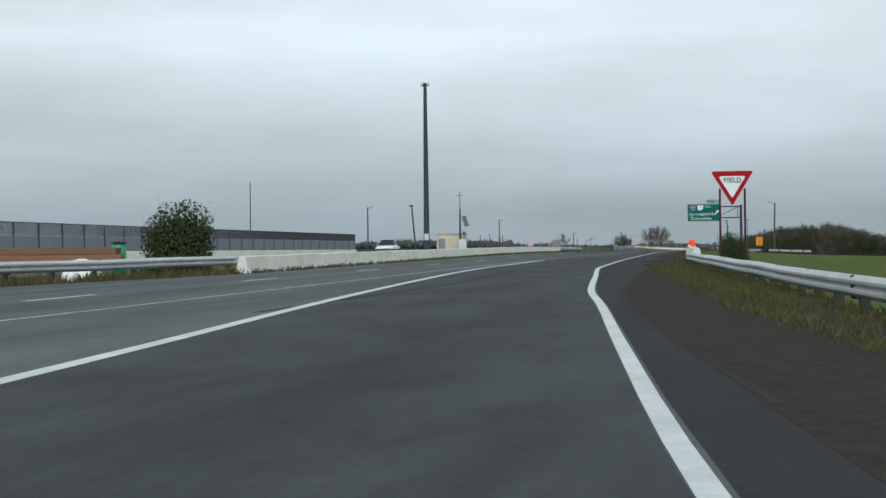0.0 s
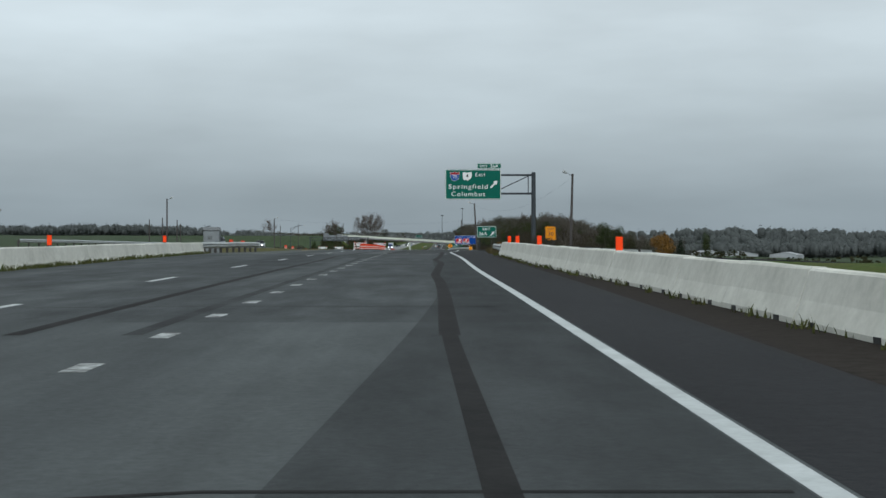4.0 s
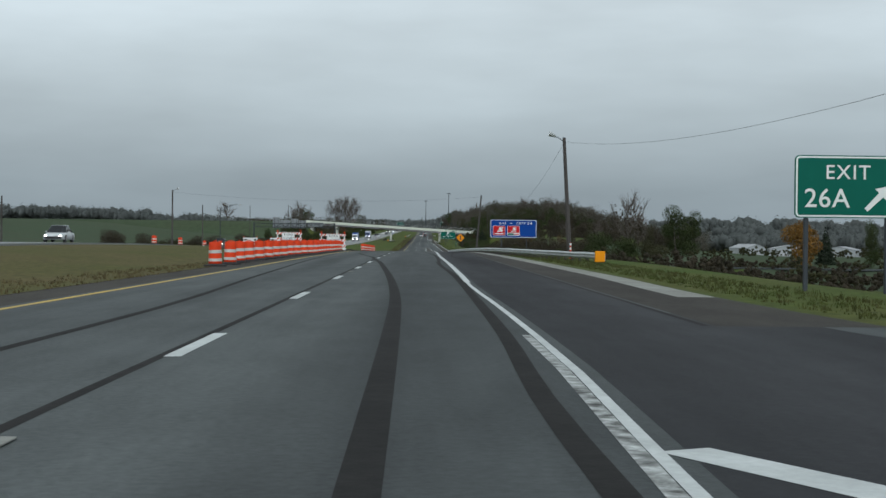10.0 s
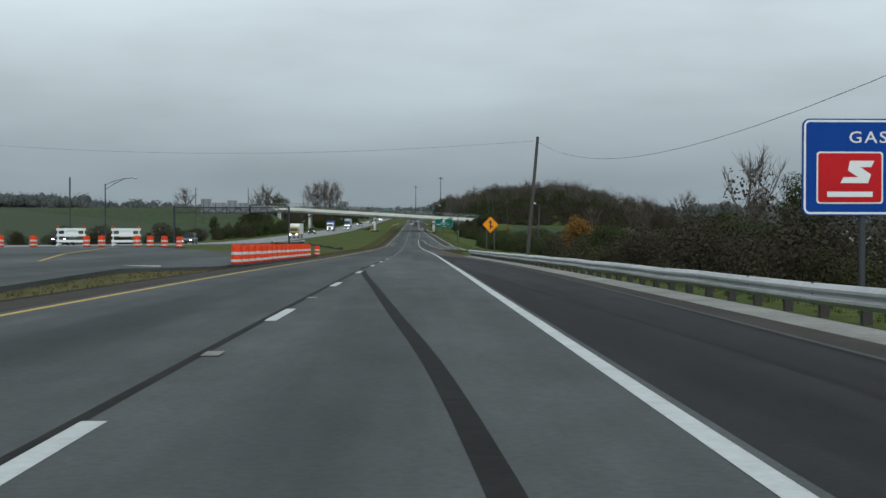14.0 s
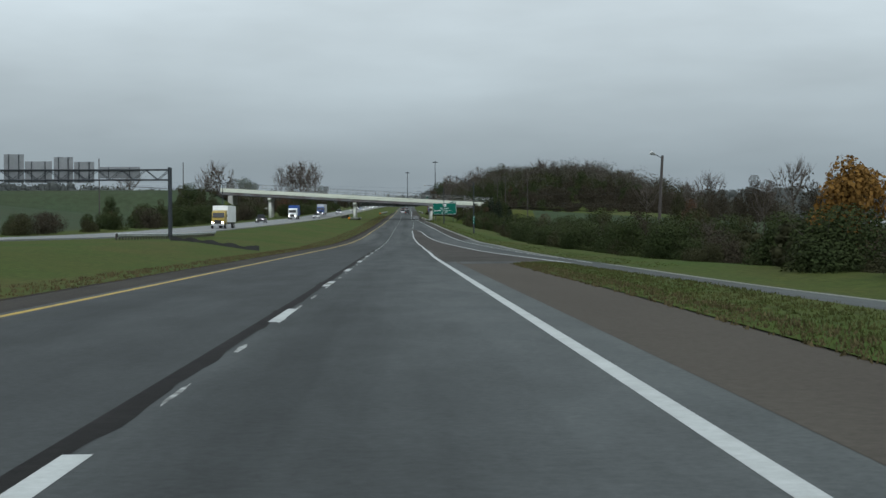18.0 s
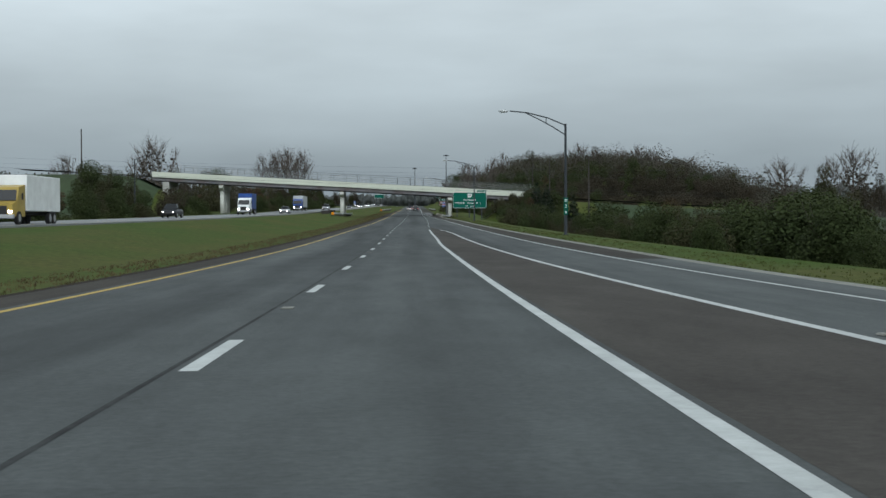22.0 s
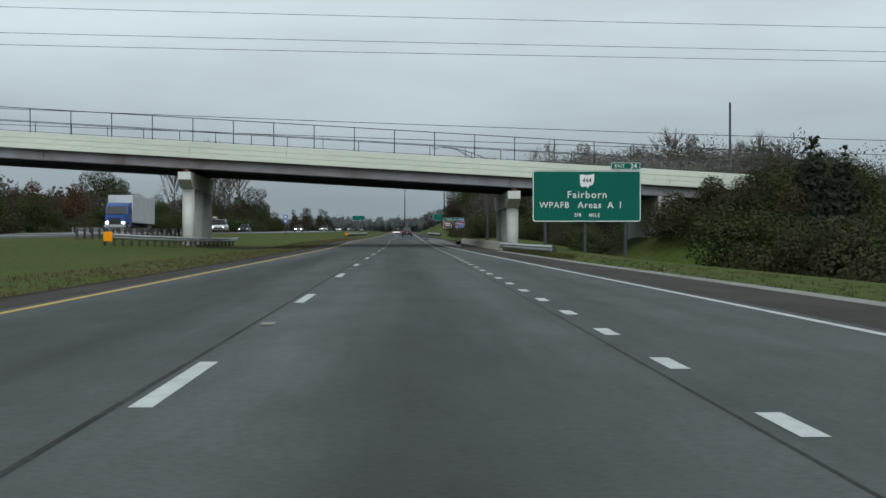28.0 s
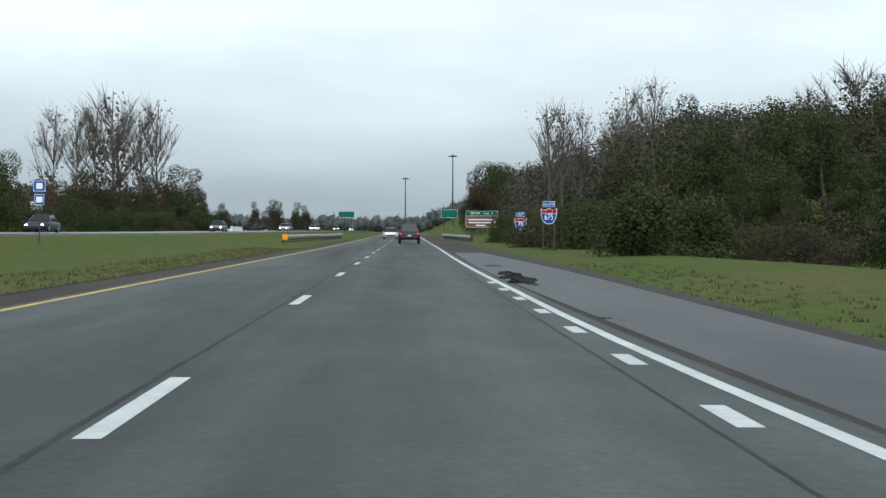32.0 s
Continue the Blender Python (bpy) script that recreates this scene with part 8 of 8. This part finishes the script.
def car(x, y, z, turn, color, label, kind="sedan", lights=True):
    """A car whose front is +y before it is turned."""
    t = thing("car" if kind != "pickup" else "pickup_truck", x, y, z, turn, label, "car" if kind != "pickup" else "pickup truck", "cars on the highway")
    col = paint(*color)
    tall = {"sedan": 1.45, "suv": 1.75, "pickup": 1.85}[kind]
    L, W = {"sedan": (4.7, 1.82), "suv": (4.7, 1.88), "pickup": (5.6, 2.0)}[kind]
    belt = tall * 0.60
    lo = 0.24 if kind == "sedan" else 0.36
    def ring(w, zb, zt, r=0.08):
        return [(-w / 2, zb), (w / 2, zb), (w / 2 + 0.02, (zb + zt) / 2), (w / 2 - r * 0.4, zt - r), (w / 2 - r * 1.6, zt), (-w / 2 + r * 1.6, zt), (-w / 2 + r * 0.4, zt - r), (-w / 2 - 0.02, (zb + zt) / 2)]
    hood = belt * 0.93
    part("body", loft([(-L / 2, ring(W * 0.86, lo + 0.12, belt * 0.9)), (-L / 2 + 0.1, ring(W * 0.95, lo, belt * 0.98)), (-L * 0.2, ring(W, lo, belt)), (L * 0.16, ring(W, lo, belt)), (L * 0.25, ring(W, lo, hood)), (L / 2 - 0.25, ring(W * 0.94, lo, hood * 0.9)), (L / 2, ring(W * 0.82, lo + 0.1, hood * 0.72))]), col, t, "", True)
    def cab(w, y): return (y, ring(w, belt - 0.06, belt + 0.01, 0.01))
    def roof(w, y): return (y, ring(w, belt - 0.06, tall, 0.1))
    y0, y1 = {"sedan": (-L * 0.34, L * 0.2), "suv": (-L * 0.47, L * 0.22), "pickup": (-L * 0.08, L * 0.22)}[kind]
    part("cabin", loft([cab(W * 0.9, y0), roof(W * 0.74, y0 + (0.55 if kind == "sedan" else 0.22)), roof(W * 0.76, y1 - 0.7), cab(W * 0.9, y1)]), M_GLASS, t, "dark tinted windows")
    part("roof", box(W * 0.68, (y1 - y0) - (1.3 if kind == "sedan" else 0.95), 0.03, 0, (y0 + y1) / 2 - (0.06 if kind == "sedan" else 0.22), tall + 0.005, 0.01), col, t)
    if kind == "pickup":
        part("bed", box(W * 0.8, L * 0.36, 0.05, 0, -L * 0.29, belt + 0.02, 0.01), M_RUBBER, t, "dark open bed")
    wheels(t, (-W / 2 + 0.1, W / 2 - 0.1), (-L * 0.3, L * 0.31), 0.33 if kind == "sedan" else 0.39)
    for s in (-1, 1):
        if lights:
            part("headlight", box(0.22, 0.06, 0.12, s * W * 0.33, L / 2 - 0.03, hood * 0.68, 0.02), M_HEAD, t, "lit headlight")
        part("tail_light", box(0.16, 0.05, 0.2, s * W * 0.4, -L / 2 + 0.005, belt * 0.8, 0.02), M_TAIL, t, "red tail light")
        part("mirror", box(0.16, 0.1, 0.12, s * (W / 2 + 0.06), y1 - 0.45, belt + 0.05, 0.03), col, t)
    part("number_plate", box(0.32, 0.02, 0.16, 0, -L / 2 - 0.005, belt * 0.62, 0.005), M_SIGNWHITE, t, "blank pale plate")
    part("bumper", box(W * 0.86, 0.14, 0.2, 0, -L / 2 + 0.02, lo + 0.2, 0.04), M_RUBBER, t)
    part("bumper", box(W * 0.8, 0.12, 0.2, 0, L / 2 - 0.02, lo + 0.18, 0.04), M_RUBBER, t)
    return t


def truck(x, y, z, turn, cab_color, box_color, label, long=9.0):
    """A lorry with a box body; its front is +y before it is turned."""
    t = thing("truck", x, y, z, turn, label, "truck", "trucks on the opposite road")
    c, b = paint(*cab_color), paint(*box_color)
    part("cab", loft([(0, [(-1.15, 0.6), (1.15, 0.6), (1.15, 3.0), (-1.15, 3.0)]), (1.3, [(-1.15, 0.6), (1.15, 0.6), (1.1, 2.8), (-1.1, 2.8)]), (1.75, [(-1.1, 0.6), (1.1, 0.6), (1.08, 1.75), (-1.08, 1.75)]), (2.5, [(-1.0, 0.62), (1.0, 0.62), (0.95, 1.55), (-0.95, 1.55)])]), c, t)
    part("windscreen", loft([(1.42, [(-0.98, 1.85), (0.98, 1.85), (0.95, 2.6), (-0.95, 2.6)]), (1.78, [(-1.0, 1.78), (1.0, 1.78), (1.0, 1.82), (-1.0, 1.82)])]), M_GLASS, t)
    part("box_body", box(2.5, long, 2.75, 0, -long / 2 - 0.15, 2.4, 0.04), b, t)
    part("grille", box(1.1, 0.05, 0.7, 0, 2.51, 1.05, 0.02), M_RUBBER, t)
    part("bumper", box(2.2, 0.25, 0.3, 0, 2.5, 0.6, 0.04), M_RIM, t)
    for s in (-1, 1):
        part("headlight", box(0.3, 0.06, 0.2, s * 0.8, 2.52, 0.95, 0.02), M_HEAD, t, "lit headlight")
        part("mirror", box(0.12, 0.15, 0.5, s * 1.35, 1.3, 2.1, 0.03), M_RUBBER, t)
    part("chassis", box(0.9, long + 1.5, 0.25, 0, -long / 2 + 0.6, 0.85, 0.02), M_RUBBER, t)
    wheels(t, (-1.05, 1.05), (1.5, -long * 0.72, -long * 0.72 - 1.2), 0.5, 0.3)
    return t


BLACK, WHITE_, SILVER, BLUE_, GREY = ("black", (0.012, 0.013, 0.016)), ("white", (0.7, 0.72, 0.72)), ("silver", (0.4, 0.42, 0.43)), ("blue", (0.02, 0.06, 0.22)), ("grey", (0.10, 0.11, 0.12))
NAVY, CREAM = ("navy", (0.012, 0.018, 0.035)), ("cream", (0.55, 0.5, 0.30))


def oncoming(y, lane, maker, *a, **k):
    x = float(opp_near(y)) - (3.0 if lane == 0 else 6.7)
    slope = math.degrees(math.atan2(float(opp_near(y + 5) - opp_near(y - 5)), 10))
    return maker(x, y, float(oz_(x, y)), 180 - slope, *a, **k)


oncoming(262, 1, car, GREY, "grey oncoming car with lit headlights", "suv")
oncoming(300, 0, car, SILVER, "silver oncoming car with lit headlights")
oncoming(455, 1, car, BLACK, "dark oncoming car with lit headlights", "suv")
oncoming(520, 0, car, GREY, "dark grey oncoming car with lit headlights", "suv")
oncoming(662, 0, truck, ("dull_yellow", (0.32, 0.23, 0.05)), WHITE_, "white box truck with yellow cab and lit headlights")
oncoming(742, 1, car, BLACK, "black oncoming pickup with lit headlights", "pickup")
oncoming(808, 1, truck, WHITE_, BLUE_, "small box truck with white cab and blue body", long=5.2)
oncoming(838, 0, car, SILVER, "silver oncoming car with lit headlights")
oncoming(905, 1, truck, BLUE_, SILVER, "blue truck with a grey trailer body", long=12.0)
oncoming(952, 0, car, SILVER, "silver oncoming car with lit headlights", "suv")
oncoming(1012, 1, car, NAVY, "dark blue oncoming car with lit headlights")
oncoming(1085, 0, car, GREY, "grey oncoming car with lit headlights")
for k, y in enumerate((1180, 1230, 1262, 1330, 1375, 1440, 1500)):
    oncoming(y, k % 2, car, (SILVER, GREY, WHITE_)[k % 3], "distant oncoming car with lit headlights", ("sedan", "suv")[k % 2])
car(-26.3, 73, float(oz_(-26.3, 73)), 183, ("pale_blue", (0.5, 0.56, 0.58)), "pale parked car beyond the concrete barrier", lights=False)
for x, y, c, kind, label in ((2.75, 1027, BLACK, "suv", "black car ahead in the highway lane"), (1.0, 1085, WHITE_, "sedan", "white car ahead in the passing lane"), (3.6, 1125, BLACK, "sedan", "dark car far ahead on the highway"), (4.0, 1190, SILVER, "suv", "silver van far ahead on the highway"), (2.2, 1260, GREY, "sedan", "grey car far ahead on the highway")):
    car(x, y, float(road_z(y)), -0.6, c, label, kind, lights=False)

# ---------------------------------------------------------------- farm buildings
M_SIDING = material("white_siding", (0.27, 0.285, 0.295), 0.6, vary=0.08, fine=3, coarse=0.4, second=(0.22, 0.235, 0.245), bump=0.05, spec=0.2)
M_ROOF = material("grey_metal_roof", (0.30, 0.31, 0.32), 0.5, 0.3, vary=0.08, fine=3, coarse=0.4, bump=0.05)


def shed(x, y, w, d, h, turn, label, lift=0.0):
    t = thing("farm_shed", x, y, gz(x, y) + lift, turn, label, "shed", "farm sheds")
    part("wall_shell", prism([(-w / 2, 0), (w / 2, 0), (w / 2, h), (0, h * 1.42), (-w / 2, h)], d), M_SIDING, t)
    for s in (-1, 1):
        part("roof", box(math.hypot(w / 2, h * 0.42) + 0.5, d + 0.6, 0.14, s * w / 4, d / 2, h * 1.21 + 0.14, 0, 0, 0, s * math.degrees(math.atan2(h * 0.42, w / 2))), M_ROOF, t)
    part("door", box(w * 0.3, 0.08, h * 0.75, -w * 0.12, -0.04, h * 0.375), M_ROOF, t)
    for u in (0.22, 0.36):
        k = part("window", box(w * 0.07, 0.06, h * 0.25, w * u, -0.03, h * 0.55), M_GLASS, t)
        part("window_sill", box(w * 0.09, 0.12, 0.08, w * u, -0.05, h * 0.41), M_SIDING, k)


shed(193, 914, 20.5, 18, 4.6, -10, "large white farm shed with grey roof beyond the field")
shed(174, 908, 12, 15, 4.8, 24, "white farm shed with pale pitched roof")
shed(222, 925, 18, 16, 4.2, -30, "low white farm shed beside the trees")

# ---------------------------------------------------------------- planting
plant("bush", -12.6, -17.0, 2.9, 0.75)
plant("bush", -13.4, -16.0, 2.5, 0.65)
plant("bush", -12.0, -16.4, 2.2, 0.6)
plant_top("bush", 7.7, -4.3, 0.45, 0.34)
plant_top("bush", 8.1, -3.4, 0.2, 0.34)
plant("bush3", 7.6, 133, 1.3, 0.9)
plant("bush3", 9.5, 141, 1.2, 0.9)
plant("bush3", 13, 147, 1.1, 0.9)
plant("gold", 65.2, 426, 8.0)
plant("green", 77, 425, 8.5, 0.6)
plant("cedar", 71, 432, 7)
plant("bare2", 42, 478, 14, 0.9)
plant("bare2", 45.5, 486, 10, 0.8)
plant("green", 60, 520, 12.5, 1.0)
plant("green", 65, 524, 11, 0.9)
plant("oak", 55, 530, 8.5, 1.0)
plant("oak2", 51, 492, 8)
row(["bush3", "bush2", "bush3"], [(9 + 1.2 * (k % 3), 332 + 6 * k) for k in range(14)], 1.9, 0.3)
row(["bush", "bush3", "bush2"], [(16 + 3 * (k % 4), 336 + 7 * k) for k in range(11)], 2.2, 0.3)
row(["bush", "bush2", "bush3", "bush2"], [(32 + 6 * (k % 3), 446 + 8 * k) for k in range(13)], 4.6)
row(["bush", "bush2", "bush", "bush3"], [(21 + 4 * (k % 3), 436 + 6 * k) for k in range(14)], 3.2)
plant_top("gold", 21.8, 500, 3.9, 0.85)
# bushes beside the entry ramp
row(["bush", "bush", "bush", "bush2"], [(13.6 + 0.7 * (k % 2) + 0.012 * k, 452 + 4.2 * k) for k in range(40) if k not in (9, 15, 21, 22, 28, 34)], 2.2, 0.42, (0.9, 1.4))
row(["oak2", "oak", "bare2", "green", "oak2"], [(22 + 3 * (k % 3), 470 + 11 * k) for k in range(12) if k != 3], 5.6, 0.25)
row(["bush", "bush2", "bush", "bush", "bush3"], [(18.6 + 1.6 * (k % 3) + 0.012 * (k * 7), 520 + 7.4 * k) for k in range(28)], 2.7, 0.35, (0.7, 1.0))
row(["bush2", "bush4", "bush2", "bush", "bush", "bush"], [(23.5 + 2.6 * (k % 3), 500 + 8 * k) for k in range(30)], 4.2, 0.25)
row(["bush", "bush2", "oak", "bush2"], [(31 + 3.5 * (k % 3), 505 + 17 * k) for k in range(13)], 5.2, 0.2)
plant("oak", 24.5, 605, 6.2, 0.8)
plant("rust", 46, 652, 9.4, 0.9)
plant("oak2", 50, 660, 8.8, 0.9)
plant("bare2", 58, 655, 8.6)
plant("oak2", 66, 690, 9.5)
row(["oak2", "rust", "bare2", "oak", "bare2"], [(64 + 9 * (k % 6), 690 + 17 * k) for k in range(12)], 11.5, 0.2)
plant("bush", 29.5, 764, 4.4, 0.9)
row(["bush", "bush2", "bush", "oak"], [(24.5 + 3.2 * (k % 4), 676 + 4.6 * k) for k in range(13)], 4.3, 0.25)
row(["bush2", "bush3", "bush"], [(25.5 + 3.2 * (k % 4), 738 + 6.2 * k) for k in range(9)], 2.2, 0.25)
plant("cedar", 27.6, 795, 7.0, 1.25)
plant("bush", 26.6, 770, 3.6, 0.95)
plant("bush2", 24.2, 786, 2.4, 0.9)
plant_top("cedar", 26.6, 850, 8.2, 1.3)
plant_top("cedar", 28.8, 851, 7.7, 1.3)
row(["bush", "bush2", "bush"], [(22 + 2.2 * (k % 3), 801 + 4 * k) for k in range(4)], 3.4, 0.25)
row(["bush", "bush3", "bush2"], [(24 + 2.5 * (k % 3), 733 + 7 * k) for k in range(9)], 1.7, 0.25)
row(["bush", "bush2", "bush2", "bush"], [(20.2 + 0.1 * k + 2.4 * (k % 3), 808 + 4.4 * k) for k in range(11)], 4.0, 0.25)
row(["bush2", "bush", "bush4"], [(23.5 + 3 * (k % 4), 818 + 3.4 * k) for k in range(12)], 3.6, 0.2)
plant("bush", 19.5, 801, 2.6)
row(["bush", "bush2"], [(20.5 + 1.7 * k, 855 + 1.5 * (k % 2)) for k in range(5)], 3.6, 0.2)
for x, y, top in ((19.8, 859.5, 6.0), (22.4, 860.0, 6.9), (25.2, 860.0, 7.2)):
    plant_top("bush2", x, y, top, 0.9)
# the dark edge of the wood behind the pier
row(["bush", "bush", "bush2"], [(20 + 3.2 * (k % 4), 897 + 4.2 * k) for k in range(14)], 2.9, 0.3, (1.0, 1.4))
row(["green", "oak", "green", "oak2"], [(29 + 5 * (k % 5), 912 + 3.6 * k) for k in range(14)], 8.2, 0.2)
# past the bridge: dense rounded bushes, then the hill
row(["bush", "bush", "bush2"], [(14.8 + 2.0 * (k % 3), 968 + 4.6 * k) for k in range(18)], 3.3, 0.15)
row(["bush", "bush", "bush2"], [(21 + 4.2 * k, 992 + 3.0 * (k % 3)) for k in range(6)], 3.6, 0.15)
row(["bush", "bush2"], [(13.4 + 0.4 * (k % 2), 1002 + 8 * k) for k in range(7)], 3.2, 0.15)
row(["bush3", "bush2", "bush3"], [(20 + 2.6 * (k % 3), 938 + 7 * k) for k in range(7)], 1.6, 0.25)
plant("bush", 21.5, 949, 3.0, 0.9)
plant("bush2", 24, 955, 3.2, 0.9)
row(["oak2", "rust", "oak", "green", "oak", "bare2"], [(27 + 7 * k, 1058 + 7 * (k % 3)) for k in range(15)], 9.5, 0.22)
row(["green", "oak", "oak2", "green"], [(48 + 8 * k, 1030 + 8 * (k % 3)) for k in range(8)], 8, 0.2)
row(["bare", "bare", "bare2"], [(21 + 3.0 * k, 1080 + 5 * (k % 3)) for k in range(6)], 17, 0.12, (0.6, 0.8))
row(["bare", "bare2", "oak2"], [(62 + 7 * k, 1100 + 5 * (k % 3)) for k in range(8)], 13.5, 0.12)
plant("oak", 52, 1142, 13.5, 1.1)
for x, y, h in ((38, 1034, 12), (44, 1040, 11), (33.5, 1042, 11.5), (36, 1006, 7.5), (41, 1012, 8), (31, 1020, 7)):
    plant("green", x, y, h, 0.9)
row(["oak", "oak2", "rust", "green", "oak"], [(18.5 + 1.6 * k, 1176 + 9 * k) for k in range(9)], 13.0, 0.14)
row(["oak", "green", "oak2"], [(33 + 2.6 * k, 1012 + 9 * (k % 4)) for k in range(8)], 5.5, 0.25)
# beyond the opposite carriageway
row(["bush", "bush2", "bush", "bush3"], [(float(opp_near(y)) - 19 - 3 * (i % 2), y) for i, y in enumerate(range(585, 850, 9))], 3.8, 0.3)
row(["bush3", "bush2", "bush3"], [(float(opp_near(y)) - 20 - 4 * (i % 2), y) for i, y in enumerate(range(420, 585, 11))], 2.6, 0.3)
row(["green", "oak", "rust"], [(float(opp_near(y)) - 26 - 5 * (i % 2), y) for i, y in enumerate(range(690, 800, 12))], 5.0, 0.25)
row(["green", "green", "oak"], [(-54 - 4 * (k % 3), 806 + 7 * k) for k in range(6)], 9.2, 0.12)
plant("bare2", -61, 900, 17.5)
plant("bare2", -66, 908, 14)
plant("oak2", -58, 912, 12)
row(["rust", "oak2", "oak", "oak2"], [(-64 + 3.2 * k, 1185 + 9 * (k % 3)) for k in range(8)], 12.5, 0.15)
row(["oak", "oak2"], [(-40 + 2.2 * k, 1260 + 30 * k) for k in range(6)], 9.0, 0.2)
row(["green", "oak", "rust", "oak2", "bush2"], [(float(opp_near(y)) - 22 - 6 * (i % 3), y) for i, y in enumerate(range(905, 1240, 8))], 7.0, 0.25)
row(["bush", "bush", "bush2"], [(float(opp_near(y)) - 17.5, y) for i, y in enumerate(range(890, 1180, 7))], 3.4, 0.2)
row(["bare", "bare", "bare2", "bare"], [(-63 + 2.9 * k, 1165 + 6 * (k % 4)) for k in range(7)], 27, 0.1, (0.7, 0.95))
row(["oak", "green", "oak2"], [(-64 + 3.6 * k, 1158 + 5 * (k % 3)) for k in range(8)], 9.5, 0.25)
row(["green", "oak"], [(-76 - 5 * k, 1150 + 6 * k) for k in range(3)], 17, 0.1)
# scattered trees along the field skyline
plant("bare", -120, 1060, 20, 1.4)

# ---------------------------------------------------------------- verge grass and weeds
strip("bare_verge", lambda y: left_edge(y) - 0.9, lambda y: left_edge(y) + 0.05, 126, 1100, M_SOIL, lambda x, y: gz(x, y) if np.ndim(x) == 0 else x, 0.035, 5.0, parent=road, label="bare brown soil along the pavement edge")
bar_r = line_pts(lambda y: pave_right(y) - 0.28, -12, 97, 4.0)
tufts("barrier_weeds", line_pts(lambda y: pave_right(y) - 0.28, -13, 34, 4.0), 950, (-0.25, 0.45), 0.26, M_DRYGRASS, 51, "dry straw weeds along the barrier foot", zroad)
tufts("barrier_weeds", bar_r, 240, (-0.1, 0.15), 0.17, M_WEED, 52, "green weeds along the barrier foot", zroad)
tufts("barrier_weeds", [(x + 0.4, y) for x, y in left_bar], 1500, 0.16, 0.2, M_WEED, 53, "dark weeds along the barrier foot", zroad)
tufts("verge_grass", [(6.0, -12), (6.9, -22), (7.9, -33), (9.1, -46), (11.4, -62), (15, -82)], 4500, (-0.3, 1.5), 0.26, M_DRYGRASS, 54, "tall dry grass under the guardrail", lambda x, y: gz(x, y))
tufts("verge_grass", [(6.0, -12), (6.9, -22), (7.9, -33), (9.1, -46), (11.4, -62), (15, -82)], 8000, (-0.35, 1.5), 0.26, M_WEED, 64, "green weeds under the guardrail", lambda x, y: gz(x, y))
tufts("verge_grass", [(-9.1, -21), (-11.4, -33), (-14.7, -44), (-19, -58)], 1500, (-1.0, 0.4), 0.45, M_DRYGRASS, 55, "dry grass under the guardrail")
tufts("verge_grass", [(3.8, 98), (4.3, 118), (5.0, 131), (7.0, 142)], 1200, (-0.4, 1.0), 0.4, M_DRYGRASS, 56, "dry grass under the guardrail")
tufts("verge_grass", line_pts(lambda y: left_edge(y) - 1.6, 110, 760, 10), 9000, (-2.6, 1.0), 0.13, M_DRYGRASS, 57, "short straw grass along the median edge")
tufts("verge_grass", line_pts(lambda y: left_edge(y) - 1.6, 760, 1000, 10), 4500, (-2.6, 1.0), 0.12, M_DRYGRASS, 58, "short straw grass along the median edge")
tufts("verge_grass", line_pts(lambda y: pave_right(y) + 0.9, 196, 420, 8), 5000, (0.3, 2.6), 0.14, M_WEED, 59, "straw grass along the shoulder")
tufts("verge_grass", line_pts(lambda y: float(np.interp(y, (830, 851), (8.0, 7.0))) - 0.1, 828, 850, 4), 1600, (-0.3, 0.8), 0.3, M_WEED, 66, "tall weeds under the guardrail before the pier")
tufts("verge_grass", line_pts(lambda y: pave_right(y) + 0.9, 486, 960, 10), 5200, (-0.7, 2.6), 0.1, M_WEED, 60, "short green grass along the shoulder")
tufts("verge_grass", [(2.9, 432), (3.2, 455), (3.1, 475)], 2600, 1.0, 0.07, M_WEED, 61, "short grass on the wedge beside the entry ramp", island_z)
tufts("verge_grass", line_pts(lambda y: pave_right(y) + 0.2, 416, 476, 4), 1500, (-0.25, 0.3), 0.07, M_DRYGRASS, 65, "dry brown grass along the shoulder edge", island_z)
